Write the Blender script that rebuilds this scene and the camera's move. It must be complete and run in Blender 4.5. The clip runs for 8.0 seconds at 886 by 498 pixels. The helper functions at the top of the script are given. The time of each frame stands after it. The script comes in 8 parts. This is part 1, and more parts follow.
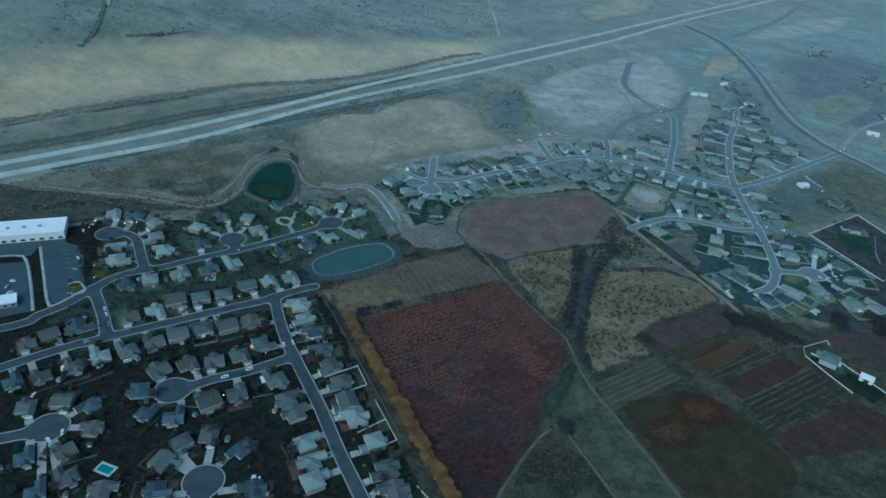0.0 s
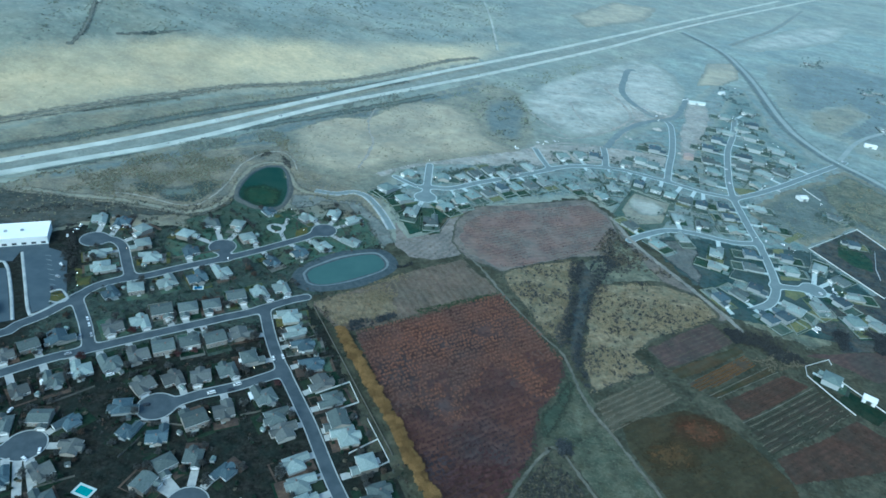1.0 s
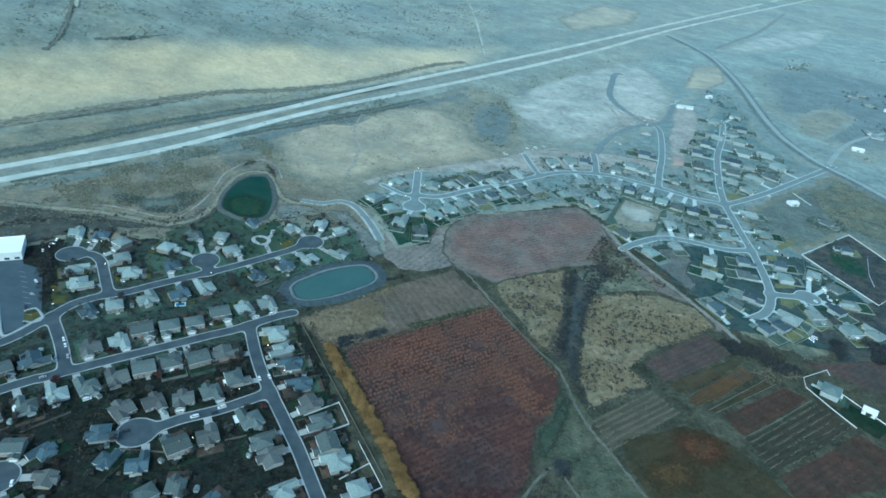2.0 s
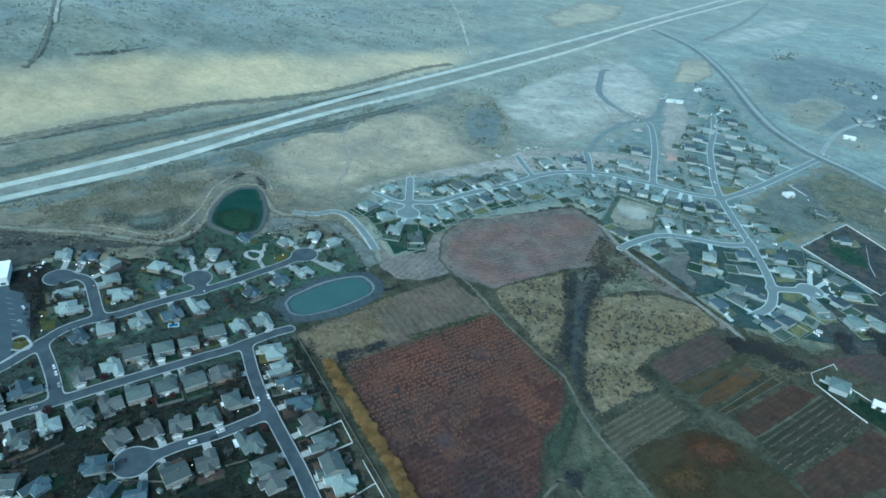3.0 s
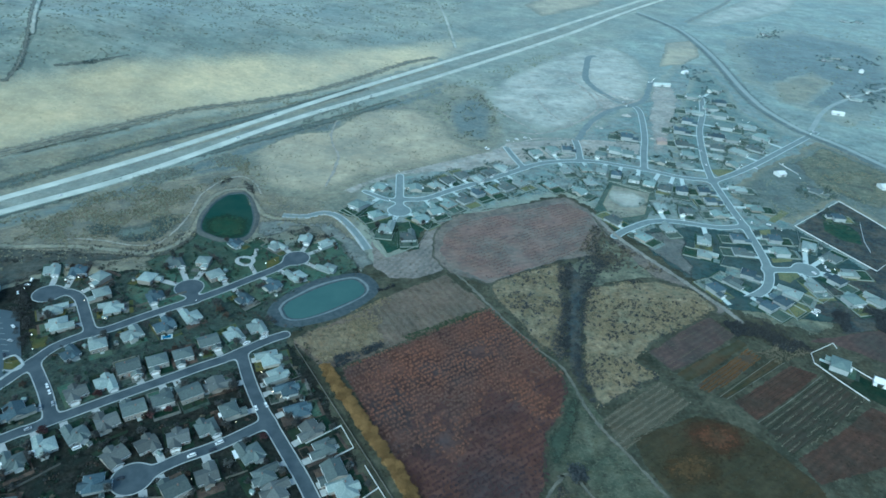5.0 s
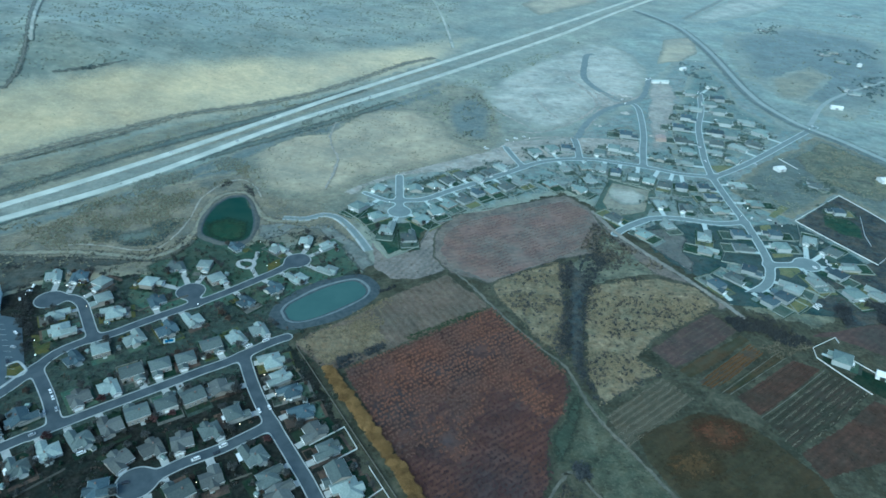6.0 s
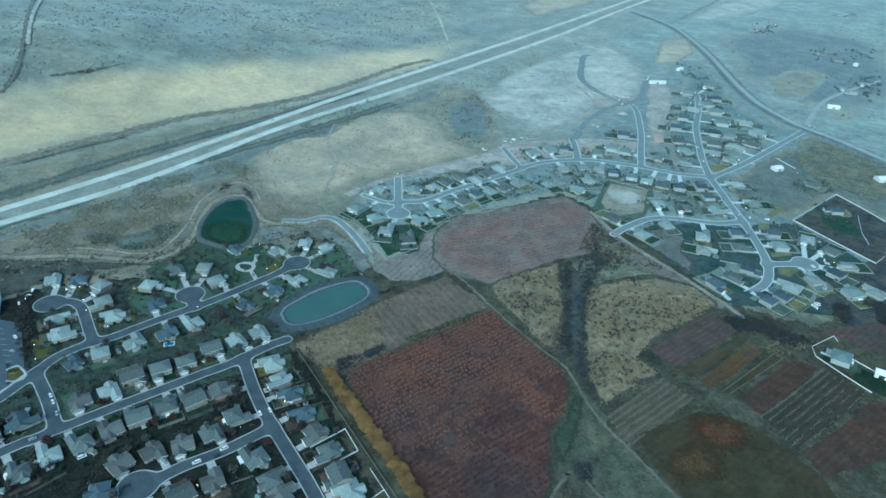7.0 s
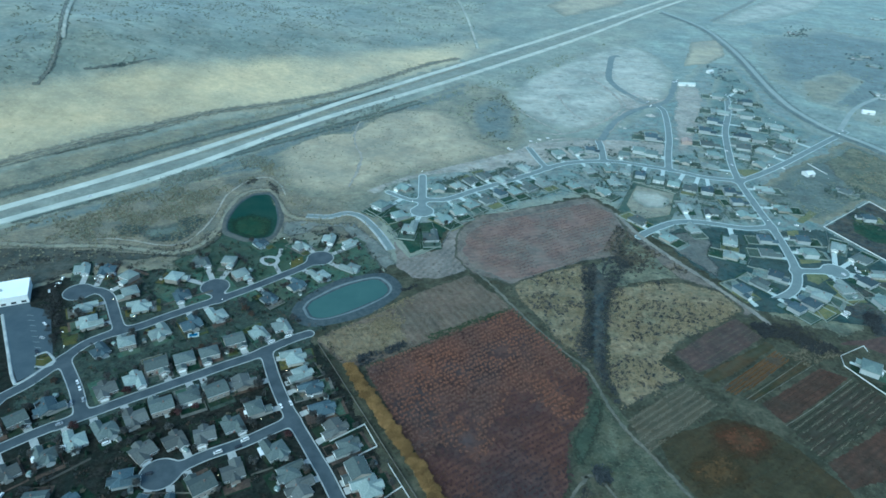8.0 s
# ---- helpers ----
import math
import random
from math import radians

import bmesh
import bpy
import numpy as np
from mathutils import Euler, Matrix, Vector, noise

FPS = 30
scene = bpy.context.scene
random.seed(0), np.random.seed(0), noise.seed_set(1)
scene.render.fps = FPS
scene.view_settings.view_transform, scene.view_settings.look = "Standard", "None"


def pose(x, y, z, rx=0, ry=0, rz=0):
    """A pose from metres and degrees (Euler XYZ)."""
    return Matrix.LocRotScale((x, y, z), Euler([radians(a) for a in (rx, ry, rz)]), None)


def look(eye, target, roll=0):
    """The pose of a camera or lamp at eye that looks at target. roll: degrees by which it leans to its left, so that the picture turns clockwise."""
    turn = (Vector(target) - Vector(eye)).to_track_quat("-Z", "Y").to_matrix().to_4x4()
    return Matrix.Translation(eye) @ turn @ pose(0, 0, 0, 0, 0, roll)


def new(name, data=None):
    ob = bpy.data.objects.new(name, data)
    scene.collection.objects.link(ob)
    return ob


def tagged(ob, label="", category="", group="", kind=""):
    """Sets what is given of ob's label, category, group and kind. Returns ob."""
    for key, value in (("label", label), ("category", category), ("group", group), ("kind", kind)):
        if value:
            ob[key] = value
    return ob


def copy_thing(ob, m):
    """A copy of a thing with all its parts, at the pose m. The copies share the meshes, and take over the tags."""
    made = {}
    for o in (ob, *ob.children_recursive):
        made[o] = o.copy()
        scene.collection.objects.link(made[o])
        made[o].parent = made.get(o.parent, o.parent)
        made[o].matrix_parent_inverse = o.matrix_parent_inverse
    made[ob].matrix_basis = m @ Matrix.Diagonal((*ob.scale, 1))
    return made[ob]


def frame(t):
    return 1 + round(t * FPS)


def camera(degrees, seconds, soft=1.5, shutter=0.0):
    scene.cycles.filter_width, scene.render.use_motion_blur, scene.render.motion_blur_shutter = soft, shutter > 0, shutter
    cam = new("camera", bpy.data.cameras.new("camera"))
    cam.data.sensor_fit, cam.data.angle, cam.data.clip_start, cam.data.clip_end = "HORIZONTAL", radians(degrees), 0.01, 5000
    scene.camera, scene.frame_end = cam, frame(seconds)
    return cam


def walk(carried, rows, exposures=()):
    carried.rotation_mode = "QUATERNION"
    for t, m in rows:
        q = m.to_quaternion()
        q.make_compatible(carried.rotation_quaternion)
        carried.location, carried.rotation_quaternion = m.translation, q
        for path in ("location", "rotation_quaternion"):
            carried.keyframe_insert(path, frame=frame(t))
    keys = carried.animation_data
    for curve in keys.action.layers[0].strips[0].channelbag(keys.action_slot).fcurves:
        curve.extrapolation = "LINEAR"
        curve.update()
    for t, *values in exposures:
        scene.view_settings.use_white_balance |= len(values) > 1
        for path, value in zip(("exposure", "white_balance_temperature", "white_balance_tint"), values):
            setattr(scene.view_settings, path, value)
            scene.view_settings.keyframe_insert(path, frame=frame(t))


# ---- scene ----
PATH = [
    (0, (18.155, -55.497, 345.355), (18.043, -53.787, 344.323), 6.4),
    (0.5, (15.128, -46.798, 344.918), (15.025, -45.087, 343.888), 7.1),
    (1, (12.025, -38.11, 344.642), (11.938, -36.396, 343.617), 7.7),
    (1.5, (9.008, -28.91, 344.307), (8.941, -27.191, 343.287), 7.9),
    (2, (5.549, -20.256, 343.489), (5.504, -18.534, 342.474), 7.9),
    (3.5, (-0.978, -4.04, 342.555), (-0.99, -2.315, 341.544), 4.7),
    (4, (0.651, -2.033, 343.218), (0.645, -0.32, 342.186), 3.8),
    (4.5, (0.79, -0.45, 342.985), (0.788, 1.265, 341.956), 3.9),
    (6, (1.006, -1.231, 343.016), (1.001, 0.485, 341.989), 2.7),
    (6.5, (0.7, -1.27, 343.574), (0.697, 0.45, 342.553), 2.6),
    (7, (0.207, -1.994, 343.298), (0.207, -0.275, 342.275), 2.4),
    (7.5, (-0.376, -2.506, 342.807), (-0.417, -0.787, 341.784), 2.5),
    (8, (-0.671, -1.895, 342.095), (-0.738, -0.18, 341.068), 2.6),
]
cam = camera(68.0, 8.0, soft=1.65)
walk(cam, [(t, look(eye, target, roll)) for t, eye, target, roll in PATH],
     [(0.0, 0.12, 4350, -16), (0.5, 0.9, 4520, -15), (1.0, 1.1, 4530, -17), (1.5, 1.12, 4530, -19), (2.5, 1.05, 4530, -20), (8.0, 1.05, 4530, -20)])

# ---- world and light: a dim overcast sky with a wide, weak sun ----
SUN_UP, SUN_ROUND = radians(42), radians(205)
world = bpy.data.worlds.new("sky")
scene.world = world
world.use_nodes = True
wn = world.node_tree.nodes
sky = wn.new("ShaderNodeTexSky")
sky.sky_type, sky.sun_disc = "NISHITA", False
sky.sun_elevation, sky.sun_rotation = SUN_UP, SUN_ROUND
sky.air_density, sky.dust_density = 1.0, 4.0
wn["Background"].inputs["Strength"].default_value = 0.09
world.node_tree.links.new(sky.outputs[0], wn["Background"].inputs["Color"])
sun = new("sun", bpy.data.lights.new("sun", "SUN"))
sun.data.energy, sun.data.angle, sun.data.color = 0.5, radians(40), (1.0, 0.96, 0.9)
sun.matrix_world = look((0, 0, 900), (-math.sin(SUN_ROUND) * math.cos(SUN_UP) * 1000, -math.cos(SUN_ROUND) * math.cos(SUN_UP) * 1000,
                                      900 - math.sin(SUN_UP) * 1000))

from mathutils import geometry

rng = np.random.default_rng(7)

# ---- materials ----


def shader(name, rough=0.9, sheen=0.0, spec=0.3):
    m = bpy.data.materials.new(name)
    m.use_nodes = True
    n, l = m.node_tree.nodes, m.node_tree.links
    b = n["Principled BSDF"]
    b.inputs["Roughness"].default_value = rough
    b.inputs["Specular IOR Level"].default_value = spec
    # bluish sheen at grazing view stands in for distance haze
    b.inputs["Sheen Weight"].default_value = sheen
    b.inputs["Sheen Roughness"].default_value = 0.5
    b.inputs["Sheen Tint"].default_value = (0.85, 0.97, 1.0, 1)
    return m, n, l, b


def mixed(n, l, fac, a, b, how="MIX"):
    x = n.new("ShaderNodeMix")
    x.data_type, x.blend_type = "RGBA", how
    for slot, v in ((0, fac), (6, a), (7, b)):
        if isinstance(v, bpy.types.NodeSocket):
            l.new(v, x.inputs[slot])
        else:
            x.inputs[slot].default_value = v if slot == 0 else (*v, 1)
    return x.outputs[2]


def noisy(n, l, vec, scale, detail=4.0, lo=0.35, hi=0.65, rough=0.6):
    t = n.new("ShaderNodeTexNoise")
    t.inputs["Scale"].default_value, t.inputs["Detail"].default_value, t.inputs["Roughness"].default_value = scale, detail, rough
    l.new(vec, t.inputs["Vector"])
    r = n.new("ShaderNodeMapRange")
    r.inputs[1].default_value, r.inputs[2].default_value = lo, hi
    l.new(t.outputs["Fac"], r.inputs[0])
    return r.outputs[0]


def place(n):
    return n.new("ShaderNodeNewGeometry").outputs["Position"]


SOILS = set()


FARM = ((0.06, 0.064, 0.045), (0.10, 0.096, 0.067), (0.044, 0.048, 0.034), 0.2, 0.03, 0.45)
MARGIN = ((0.15, 0.128, 0.108), (0.195, 0.165, 0.135), (0.115, 0.108, 0.092), 0.15, 0.03, 0.4)
STEPPE = ((0.185, 0.2, 0.15), (0.26, 0.262, 0.195), (0.14, 0.165, 0.135), 0.06, 0.005, 0.42)
VERGE = ((0.165, 0.153, 0.097), (0.233, 0.209, 0.129), (0.131, 0.133, 0.0912), 0.09, 0.015, 0.5)


def soil(n, l, p, a, b, c, fine, broad, mottle):
    col = mixed(n, l, noisy(n, l, p, fine, 5), a, b)
    col = mixed(n, l, noisy(n, l, p, broad, 5, 0.42, 0.62), col, c)
    dark = n.new("ShaderNodeMapRange")
    dark.inputs[3].default_value, dark.inputs[4].default_value = 1 - mottle, 1 + mottle
    l.new(noisy(n, l, p, (fine * broad) ** 0.5, 6, 0.3, 0.7, 0.7), dark.inputs[0])
    hue = n.new("ShaderNodeHueSaturation")
    l.new(dark.outputs[0], hue.inputs["Value"])
    l.new(col, hue.inputs["Color"])
    col = hue.outputs[0]
    # thin drifts of browner and greener growth, pale tufts and dark specks of brush
    tint = tuple(min(1.0, v * k) for v, k in zip(c, (1.3, 1.0, 0.78)))
    col = mixed(n, l, scaled(n, l, noisy(n, l, shifted(n, l, p, 37), broad * 3.1, 6, 0.48, 0.66, 0.65), 0.7 * mottle + 0.1), col, tint)
    pale = tuple(min(1.0, v * 1.4) for v in b)
    col = mixed(n, l, scaled(n, l, noisy(n, l, shifted(n, l, p, 91), fine * 2.1, 3, 0.53, 0.68), 0.9 * mottle), col, pale)
    deep = tuple(v * 0.42 for v in c)
    drift = noisy(n, l, shifted(n, l, p, 13), broad * 2.2, 4, 0.38, 0.62)
    speck = n.new("ShaderNodeMath")
    speck.operation = "MULTIPLY"
    l.new(noisy(n, l, p, fine * 1.5, 4, 0.54, 0.64), speck.inputs[0])
    l.new(drift, speck.inputs[1])
    return mixed(n, l, scaled(n, l, speck.outputs[0], min(0.85, 1.7 * mottle)), col, deep)


def shifted(n, l, p, by):
    v = n.new("ShaderNodeVectorMath")
    v.inputs[1].default_value = (by, by * 1.7, by * 0.3)
    l.new(p, v.inputs[0])
    return v.outputs[0]


def scaled(n, l, value, by):
    v = n.new("ShaderNodeMath")
    v.operation = "MULTIPLY"
    v.inputs[1].default_value = by
    l.new(value, v.inputs[0])
    return v.outputs[0]


def earth(name, a, b, c, fine=0.25, broad=0.018, rows=None, row_colour=None, row_amount=0.6, sheen=0.15, bump=0.5, cells=None, rough=0.95, mottle=0.28, blur=0.02, under=None, thin=False):
    """Soil, grass and scrub: grain and patches, and furrows where rows = (degrees, metres apart)."""
    m, n, l, s = shader(name, rough, sheen, 0.2 if sheen > 0.1 else 0.05)
    p = place(n)
    col = soil(n, l, p, a, b, c, fine, broad, mottle)
    if cells:
        v = n.new("ShaderNodeTexVoronoi")
        v.inputs["Scale"].default_value = cells[0]
        l.new(p, v.inputs["Vector"])
        sep = n.new("ShaderNodeSeparateColor")
        l.new(v.outputs["Color"], sep.inputs[0])
        r = n.new("ShaderNodeMapRange")
        r.inputs[1].default_value, r.inputs[2].default_value = 0.45, 0.75
        l.new(sep.outputs[0], r.inputs[0])
        col = mixed(n, l, r.outputs[0], col, cells[1])
        r2 = n.new("ShaderNodeMapRange")
        r2.inputs[1].default_value, r2.inputs[2].default_value = 0.78, 0.82
        l.new(sep.outputs[1], r2.inputs[0])
        col = mixed(n, l, r2.outputs[0], col, cells[2])
    if rows:
        mp = n.new("ShaderNodeMapping")
        mp.inputs["Rotation"].default_value = (0, 0, radians(-rows[0]))
        l.new(p, mp.inputs["Vector"])
        w = n.new("ShaderNodeTexWave")
        w.bands_direction = "Y"
        w.inputs["Scale"].default_value = 0.314 / rows[1]
        w.inputs["Distortion"].default_value, w.inputs["Detail"].default_value = 2.2, 4
        w.inputs["Detail Scale"].default_value = 0.6
        l.new(mp.outputs[0], w.inputs["Vector"])
        amount = n.new("ShaderNodeMath")
        amount.operation = "MULTIPLY"
        l.new(w.outputs["Fac"], amount.inputs[0])
        l.new(noisy(n, l, p, 0.05, 3, 0.2, 0.6), amount.inputs[1])
        am2 = n.new("ShaderNodeMath")
        am2.operation = "MULTIPLY"
        am2.inputs[1].default_value = row_amount
        l.new(amount.outputs[0], am2.inputs[0])
        col = mixed(n, l, am2.outputs[0], col, row_colour)
    at = n.new("ShaderNodeAttribute")
    at.attribute_name = "feather"
    add = n.new("ShaderNodeMath")
    add.operation = "MULTIPLY_ADD"
    l.new(noisy(n, l, p, 0.3, 8, 0.25, 0.75, 0.78), add.inputs[0])
    add.inputs[1].default_value = 0.9
    l.new(at.outputs["Fac"], add.inputs[2])
    edge = n.new("ShaderNodeMapRange")
    edge.inputs[1].default_value, edge.inputs[2].default_value = 0.85 - blur, 0.85 + blur
    l.new(add.outputs[0], edge.inputs[0])
    if not thin and (under or blur > 0.1):
        col = mixed(n, l, edge.outputs[0], soil(n, l, p, *(under or STEPPE)), col)
    else:
        l.new(edge.outputs[0], s.inputs["Alpha"])
    l.new(col, s.inputs["Base Color"])
    SOILS.add(name)
    bm_ = n.new("ShaderNodeBump")
    bm_.inputs["Strength"].default_value, bm_.inputs["Distance"].default_value = bump, 0.6
    l.new(noisy(n, l, p, fine * 1.7, 4, 0.2, 0.8), bm_.inputs["Height"])
    l.new(bm_.outputs[0], s.inputs["Normal"])
    return m


def plain(name, a, b, scale=1.5, rough=0.8, metal=0.0, vary=0.0, spec=0.4, sheen=0.0):
    """Paint, shingle, concrete: two tones of grain, and a tone of its own for each thing."""
    m, n, l, s = shader(name, rough, sheen, spec)
    s.inputs["Metallic"].default_value = metal
    col = mixed(n, l, noisy(n, l, place(n), scale, 4), a, b)
    if vary:
        info = n.new("ShaderNodeObjectInfo")
        h = n.new("ShaderNodeHueSaturation")
        r = n.new("ShaderNodeMapRange")
        r.inputs[3].default_value, r.inputs[4].default_value = 1 - vary, 1 + vary
        l.new(info.outputs["Random"], r.inputs[0])
        l.new(r.outputs[0], h.inputs["Value"])
        l.new(col, h.inputs["Color"])
        col = h.outputs[0]
    l.new(col, s.inputs["Base Color"])
    return m


def leafy(name, a, b, vary=0.25, drift=None, scale=0.02):
    m, n, l, s = shader(name, 0.85, 0.0, 0.2)
    g = n.new("ShaderNodeNewGeometry")
    col = mixed(n, l, g.outputs["Random Per Island"], a, b)
    if drift:
        col = mixed(n, l, noisy(n, l, g.outputs["Position"], scale, 4, 0.42, 0.7), col, drift)
    info = n.new("ShaderNodeObjectInfo")
    h = n.new("ShaderNodeHueSaturation")
    r = n.new("ShaderNodeMapRange")
    r.inputs[3].default_value, r.inputs[4].default_value = 1 - vary, 1 + vary
    l.new(info.outputs["Random"], r.inputs[0])
    l.new(r.outputs[0], h.inputs["Value"])
    l.new(col, h.inputs["Color"])
    l.new(h.outputs[0], s.inputs["Base Color"])
    return m


M_STEPPE = earth("sage_steppe", *STEPPE[:5], sheen=0.3, mottle=STEPPE[5])
M_PALE = earth("pale_dry_grass", (0.48, 0.392, 0.222), (0.594, 0.478, 0.266), (0.309, 0.278, 0.183), 0.1, 0.0045, sheen=0.3, mottle=0.2, blur=0.4)
M_SCRUB = earth("dry_scrub", (0.134, 0.116, 0.0707), (0.214, 0.174, 0.0997), (0.0844, 0.0833, 0.0574), 0.22, 0.025, sheen=0.3, mottle=0.5, blur=0.2, under=VERGE)
M_SCRUB_LOW = earth("low_scrub", (0.125, 0.128, 0.088), (0.18, 0.175, 0.118), (0.085, 0.10, 0.075), 0.14, 0.03, sheen=0.1, mottle=0.5, blur=0.05)
M_MARGIN = earth("brown_margin", (0.15, 0.128, 0.108), (0.195, 0.165, 0.135), (0.115, 0.108, 0.092), 0.15, 0.03, sheen=0.1, mottle=0.4, blur=0.05, under=FARM)
M_GULLY_FAR = earth("far_brush_soil", (0.09, 0.112, 0.1), (0.138, 0.154, 0.132), (0.08, 0.102, 0.095), 0.1, 0.02, sheen=0.3, mottle=0.4, blur=0.3, under=VERGE)
M_SLOPE = earth("dark_grass_slope", (0.078, 0.094, 0.072), (0.118, 0.132, 0.1), (0.064, 0.082, 0.068), 0.12, 0.02, sheen=0.2, mottle=0.45, blur=0.38, thin=True)
M_VERGE = earth("verge_soil", (0.165, 0.153, 0.097), (0.233, 0.209, 0.129), (0.131, 0.133, 0.0912), 0.1, 0.015, sheen=0.3, mottle=0.45, blur=0.2)
M_PLAIN = earth("dark_plain", (0.082, 0.107, 0.104), (0.135, 0.159, 0.144), (0.0697, 0.0946, 0.0918), 0.08, 0.012, sheen=0.3, mottle=0.5, blur=0.28)
M_TAN = earth("tan_stubble", (0.329, 0.276, 0.172), (0.419, 0.348, 0.217), (0.237, 0.214, 0.145), 0.08, 0.012, sheen=0.3, mottle=0.25, blur=0.3, under=VERGE)
M_STRAW = earth("straw_grass", (0.29, 0.232, 0.14), (0.13, 0.114, 0.076), (0.165, 0.15, 0.095), 0.22, 0.045, sheen=0.05, mottle=0.55, under=FARM)
M_WEED = earth("straw_weeds", (0.257, 0.205, 0.123), (0.119, 0.1, 0.066), (0.18, 0.15, 0.0968), 0.3, 0.05, sheen=0.05, mottle=0.55)
M_DIRT = earth("bare_grey_dirt", (0.353, 0.346, 0.288), (0.423, 0.411, 0.341), (0.225, 0.235, 0.195), 0.05, 0.012, sheen=0.3, mottle=0.34, blur=0.35)
M_TRACK_DARK = earth("dark_track", (0.115, 0.118, 0.096), (0.158, 0.155, 0.122), (0.095, 0.102, 0.086), 0.15, 0.03, mottle=0.35, blur=0.38, thin=True)
M_TRACK_BAND = earth("worn_track_edge", (0.21, 0.2, 0.145), (0.27, 0.25, 0.175), (0.17, 0.168, 0.125), 0.12, 0.03, mottle=0.4, blur=0.38, thin=True)
M_TRACK = earth("dirt_track", (0.22, 0.21, 0.175), (0.29, 0.27, 0.225), (0.18, 0.175, 0.15), 0.4, 0.05)
M_PALE_TRACK = earth("pale_track", (0.30, 0.285, 0.235), (0.37, 0.35, 0.29), (0.26, 0.25, 0.215), 0.3, 0.05, mottle=0.3)
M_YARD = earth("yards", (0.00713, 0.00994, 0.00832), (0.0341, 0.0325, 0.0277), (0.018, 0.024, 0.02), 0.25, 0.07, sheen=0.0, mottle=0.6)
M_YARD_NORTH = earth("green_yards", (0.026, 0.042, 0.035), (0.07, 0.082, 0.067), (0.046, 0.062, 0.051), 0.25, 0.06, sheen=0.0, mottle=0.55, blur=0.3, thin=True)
# lighter, bluer than the near yards: haze put into the base colour
M_YARD_HAZED = earth("hazed_yards", (0.0792, 0.134, 0.123), (0.145, 0.189, 0.169), (0.172, 0.188, 0.165), 0.16, 0.03, sheen=0.3, mottle=0.65, blur=0.2)
# nearer copy of the hazed yards: darker, with a slight blue haze tint
M_YARD_EAST = earth("east_yards", (0.022, 0.05, 0.05), (0.046, 0.076, 0.074), (0.066, 0.086, 0.08), 0.15, 0.03, sheen=0.05, mottle=0.4)
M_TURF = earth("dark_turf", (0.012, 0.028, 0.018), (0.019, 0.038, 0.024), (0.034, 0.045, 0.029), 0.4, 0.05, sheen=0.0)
M_TURF_MID = earth("green_turf", (0.0496, 0.092, 0.0661), (0.0708, 0.116, 0.0802), (0.08, 0.1, 0.068), 0.35, 0.05, sheen=0.05, mottle=0.35)
M_TURF_OLIVE = earth("olive_turf", (0.085, 0.088, 0.03), (0.12, 0.10, 0.036), (0.055, 0.07, 0.03), 0.4, 0.05, sheen=0.0)
M_BED = earth("bark_bed", (0.085, 0.062, 0.048), (0.13, 0.095, 0.072), (0.055, 0.046, 0.04), 0.5, 0.06, sheen=0.0)
M_GRAVEL = earth("gravel_yard", (0.14, 0.14, 0.125), (0.20, 0.19, 0.165), (0.10, 0.10, 0.09), 0.5, 0.06, sheen=0.0)
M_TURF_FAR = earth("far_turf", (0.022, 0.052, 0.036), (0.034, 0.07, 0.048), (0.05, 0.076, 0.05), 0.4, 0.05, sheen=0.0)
# green lawn lightened to imitate haze over the far lots
M_LAWN_HAZED = earth("hazed_turf", (0.05, 0.085, 0.066), (0.068, 0.102, 0.08), (0.09, 0.112, 0.086), 0.4, 0.05, sheen=0.1)
M_TURF_DRY = earth("far_dry_turf", (0.17, 0.16, 0.06), (0.13, 0.135, 0.05), (0.10, 0.12, 0.05), 0.4, 0.05, sheen=0.15)
M_MEADOW = earth("dull_meadow", (0.088, 0.108, 0.088), (0.128, 0.142, 0.114), (0.068, 0.086, 0.076), 0.14, 0.02, sheen=0.2, mottle=0.5, blur=0.25, under=VERGE)
# the teal cast of haze is part of this lot colour
M_TEAL_HAZED = earth("haze_teal_lots", (0.062, 0.11, 0.098), (0.1, 0.15, 0.134), (0.13, 0.165, 0.145), 0.14, 0.03, sheen=0.25, mottle=0.5, blur=0.25)
# bluer than the steppe so the eastern ground reads as hazy
M_PLAIN_HAZED = earth("eastern_plain", (0.186, 0.219, 0.182), (0.26, 0.288, 0.235), (0.135, 0.176, 0.157), 0.06, 0.008, sheen=0.3, mottle=0.42, blur=0.35)
M_SAND = earth("dry_lot_grass", (0.215, 0.205, 0.15), (0.265, 0.245, 0.175), (0.16, 0.165, 0.125), 0.15, 0.03, sheen=0.2, mottle=0.35, blur=0.25, under=VERGE)
M_FARM = earth("farm_margin", (0.06, 0.064, 0.045), (0.10, 0.096, 0.067), (0.044, 0.048, 0.034), 0.2, 0.03, sheen=0.0, mottle=0.45)
M_GRADED = earth("graded_brown_earth", (0.182, 0.16, 0.138), (0.242, 0.215, 0.184), (0.12, 0.112, 0.1), 0.16, 0.04, rows=(64, 6), row_colour=(0.28, 0.255, 0.215), row_amount=0.3, sheen=0.1, mottle=0.5)
M_LOT = earth("grey_brown_lot", (0.105, 0.105, 0.092), (0.145, 0.14, 0.12), (0.08, 0.088, 0.08), 0.2, 0.04, mottle=0.45, blur=0.3, thin=True)
M_LANE = earth("farm_lane", (0.125, 0.118, 0.092), (0.175, 0.162, 0.125), (0.095, 0.097, 0.075), 0.4, 0.05)
M_RUT = earth("soft_ruts", (0.307, 0.288, 0.246), (0.371, 0.348, 0.299), (0.24, 0.236, 0.205), 0.1, 0.03, mottle=0.35)
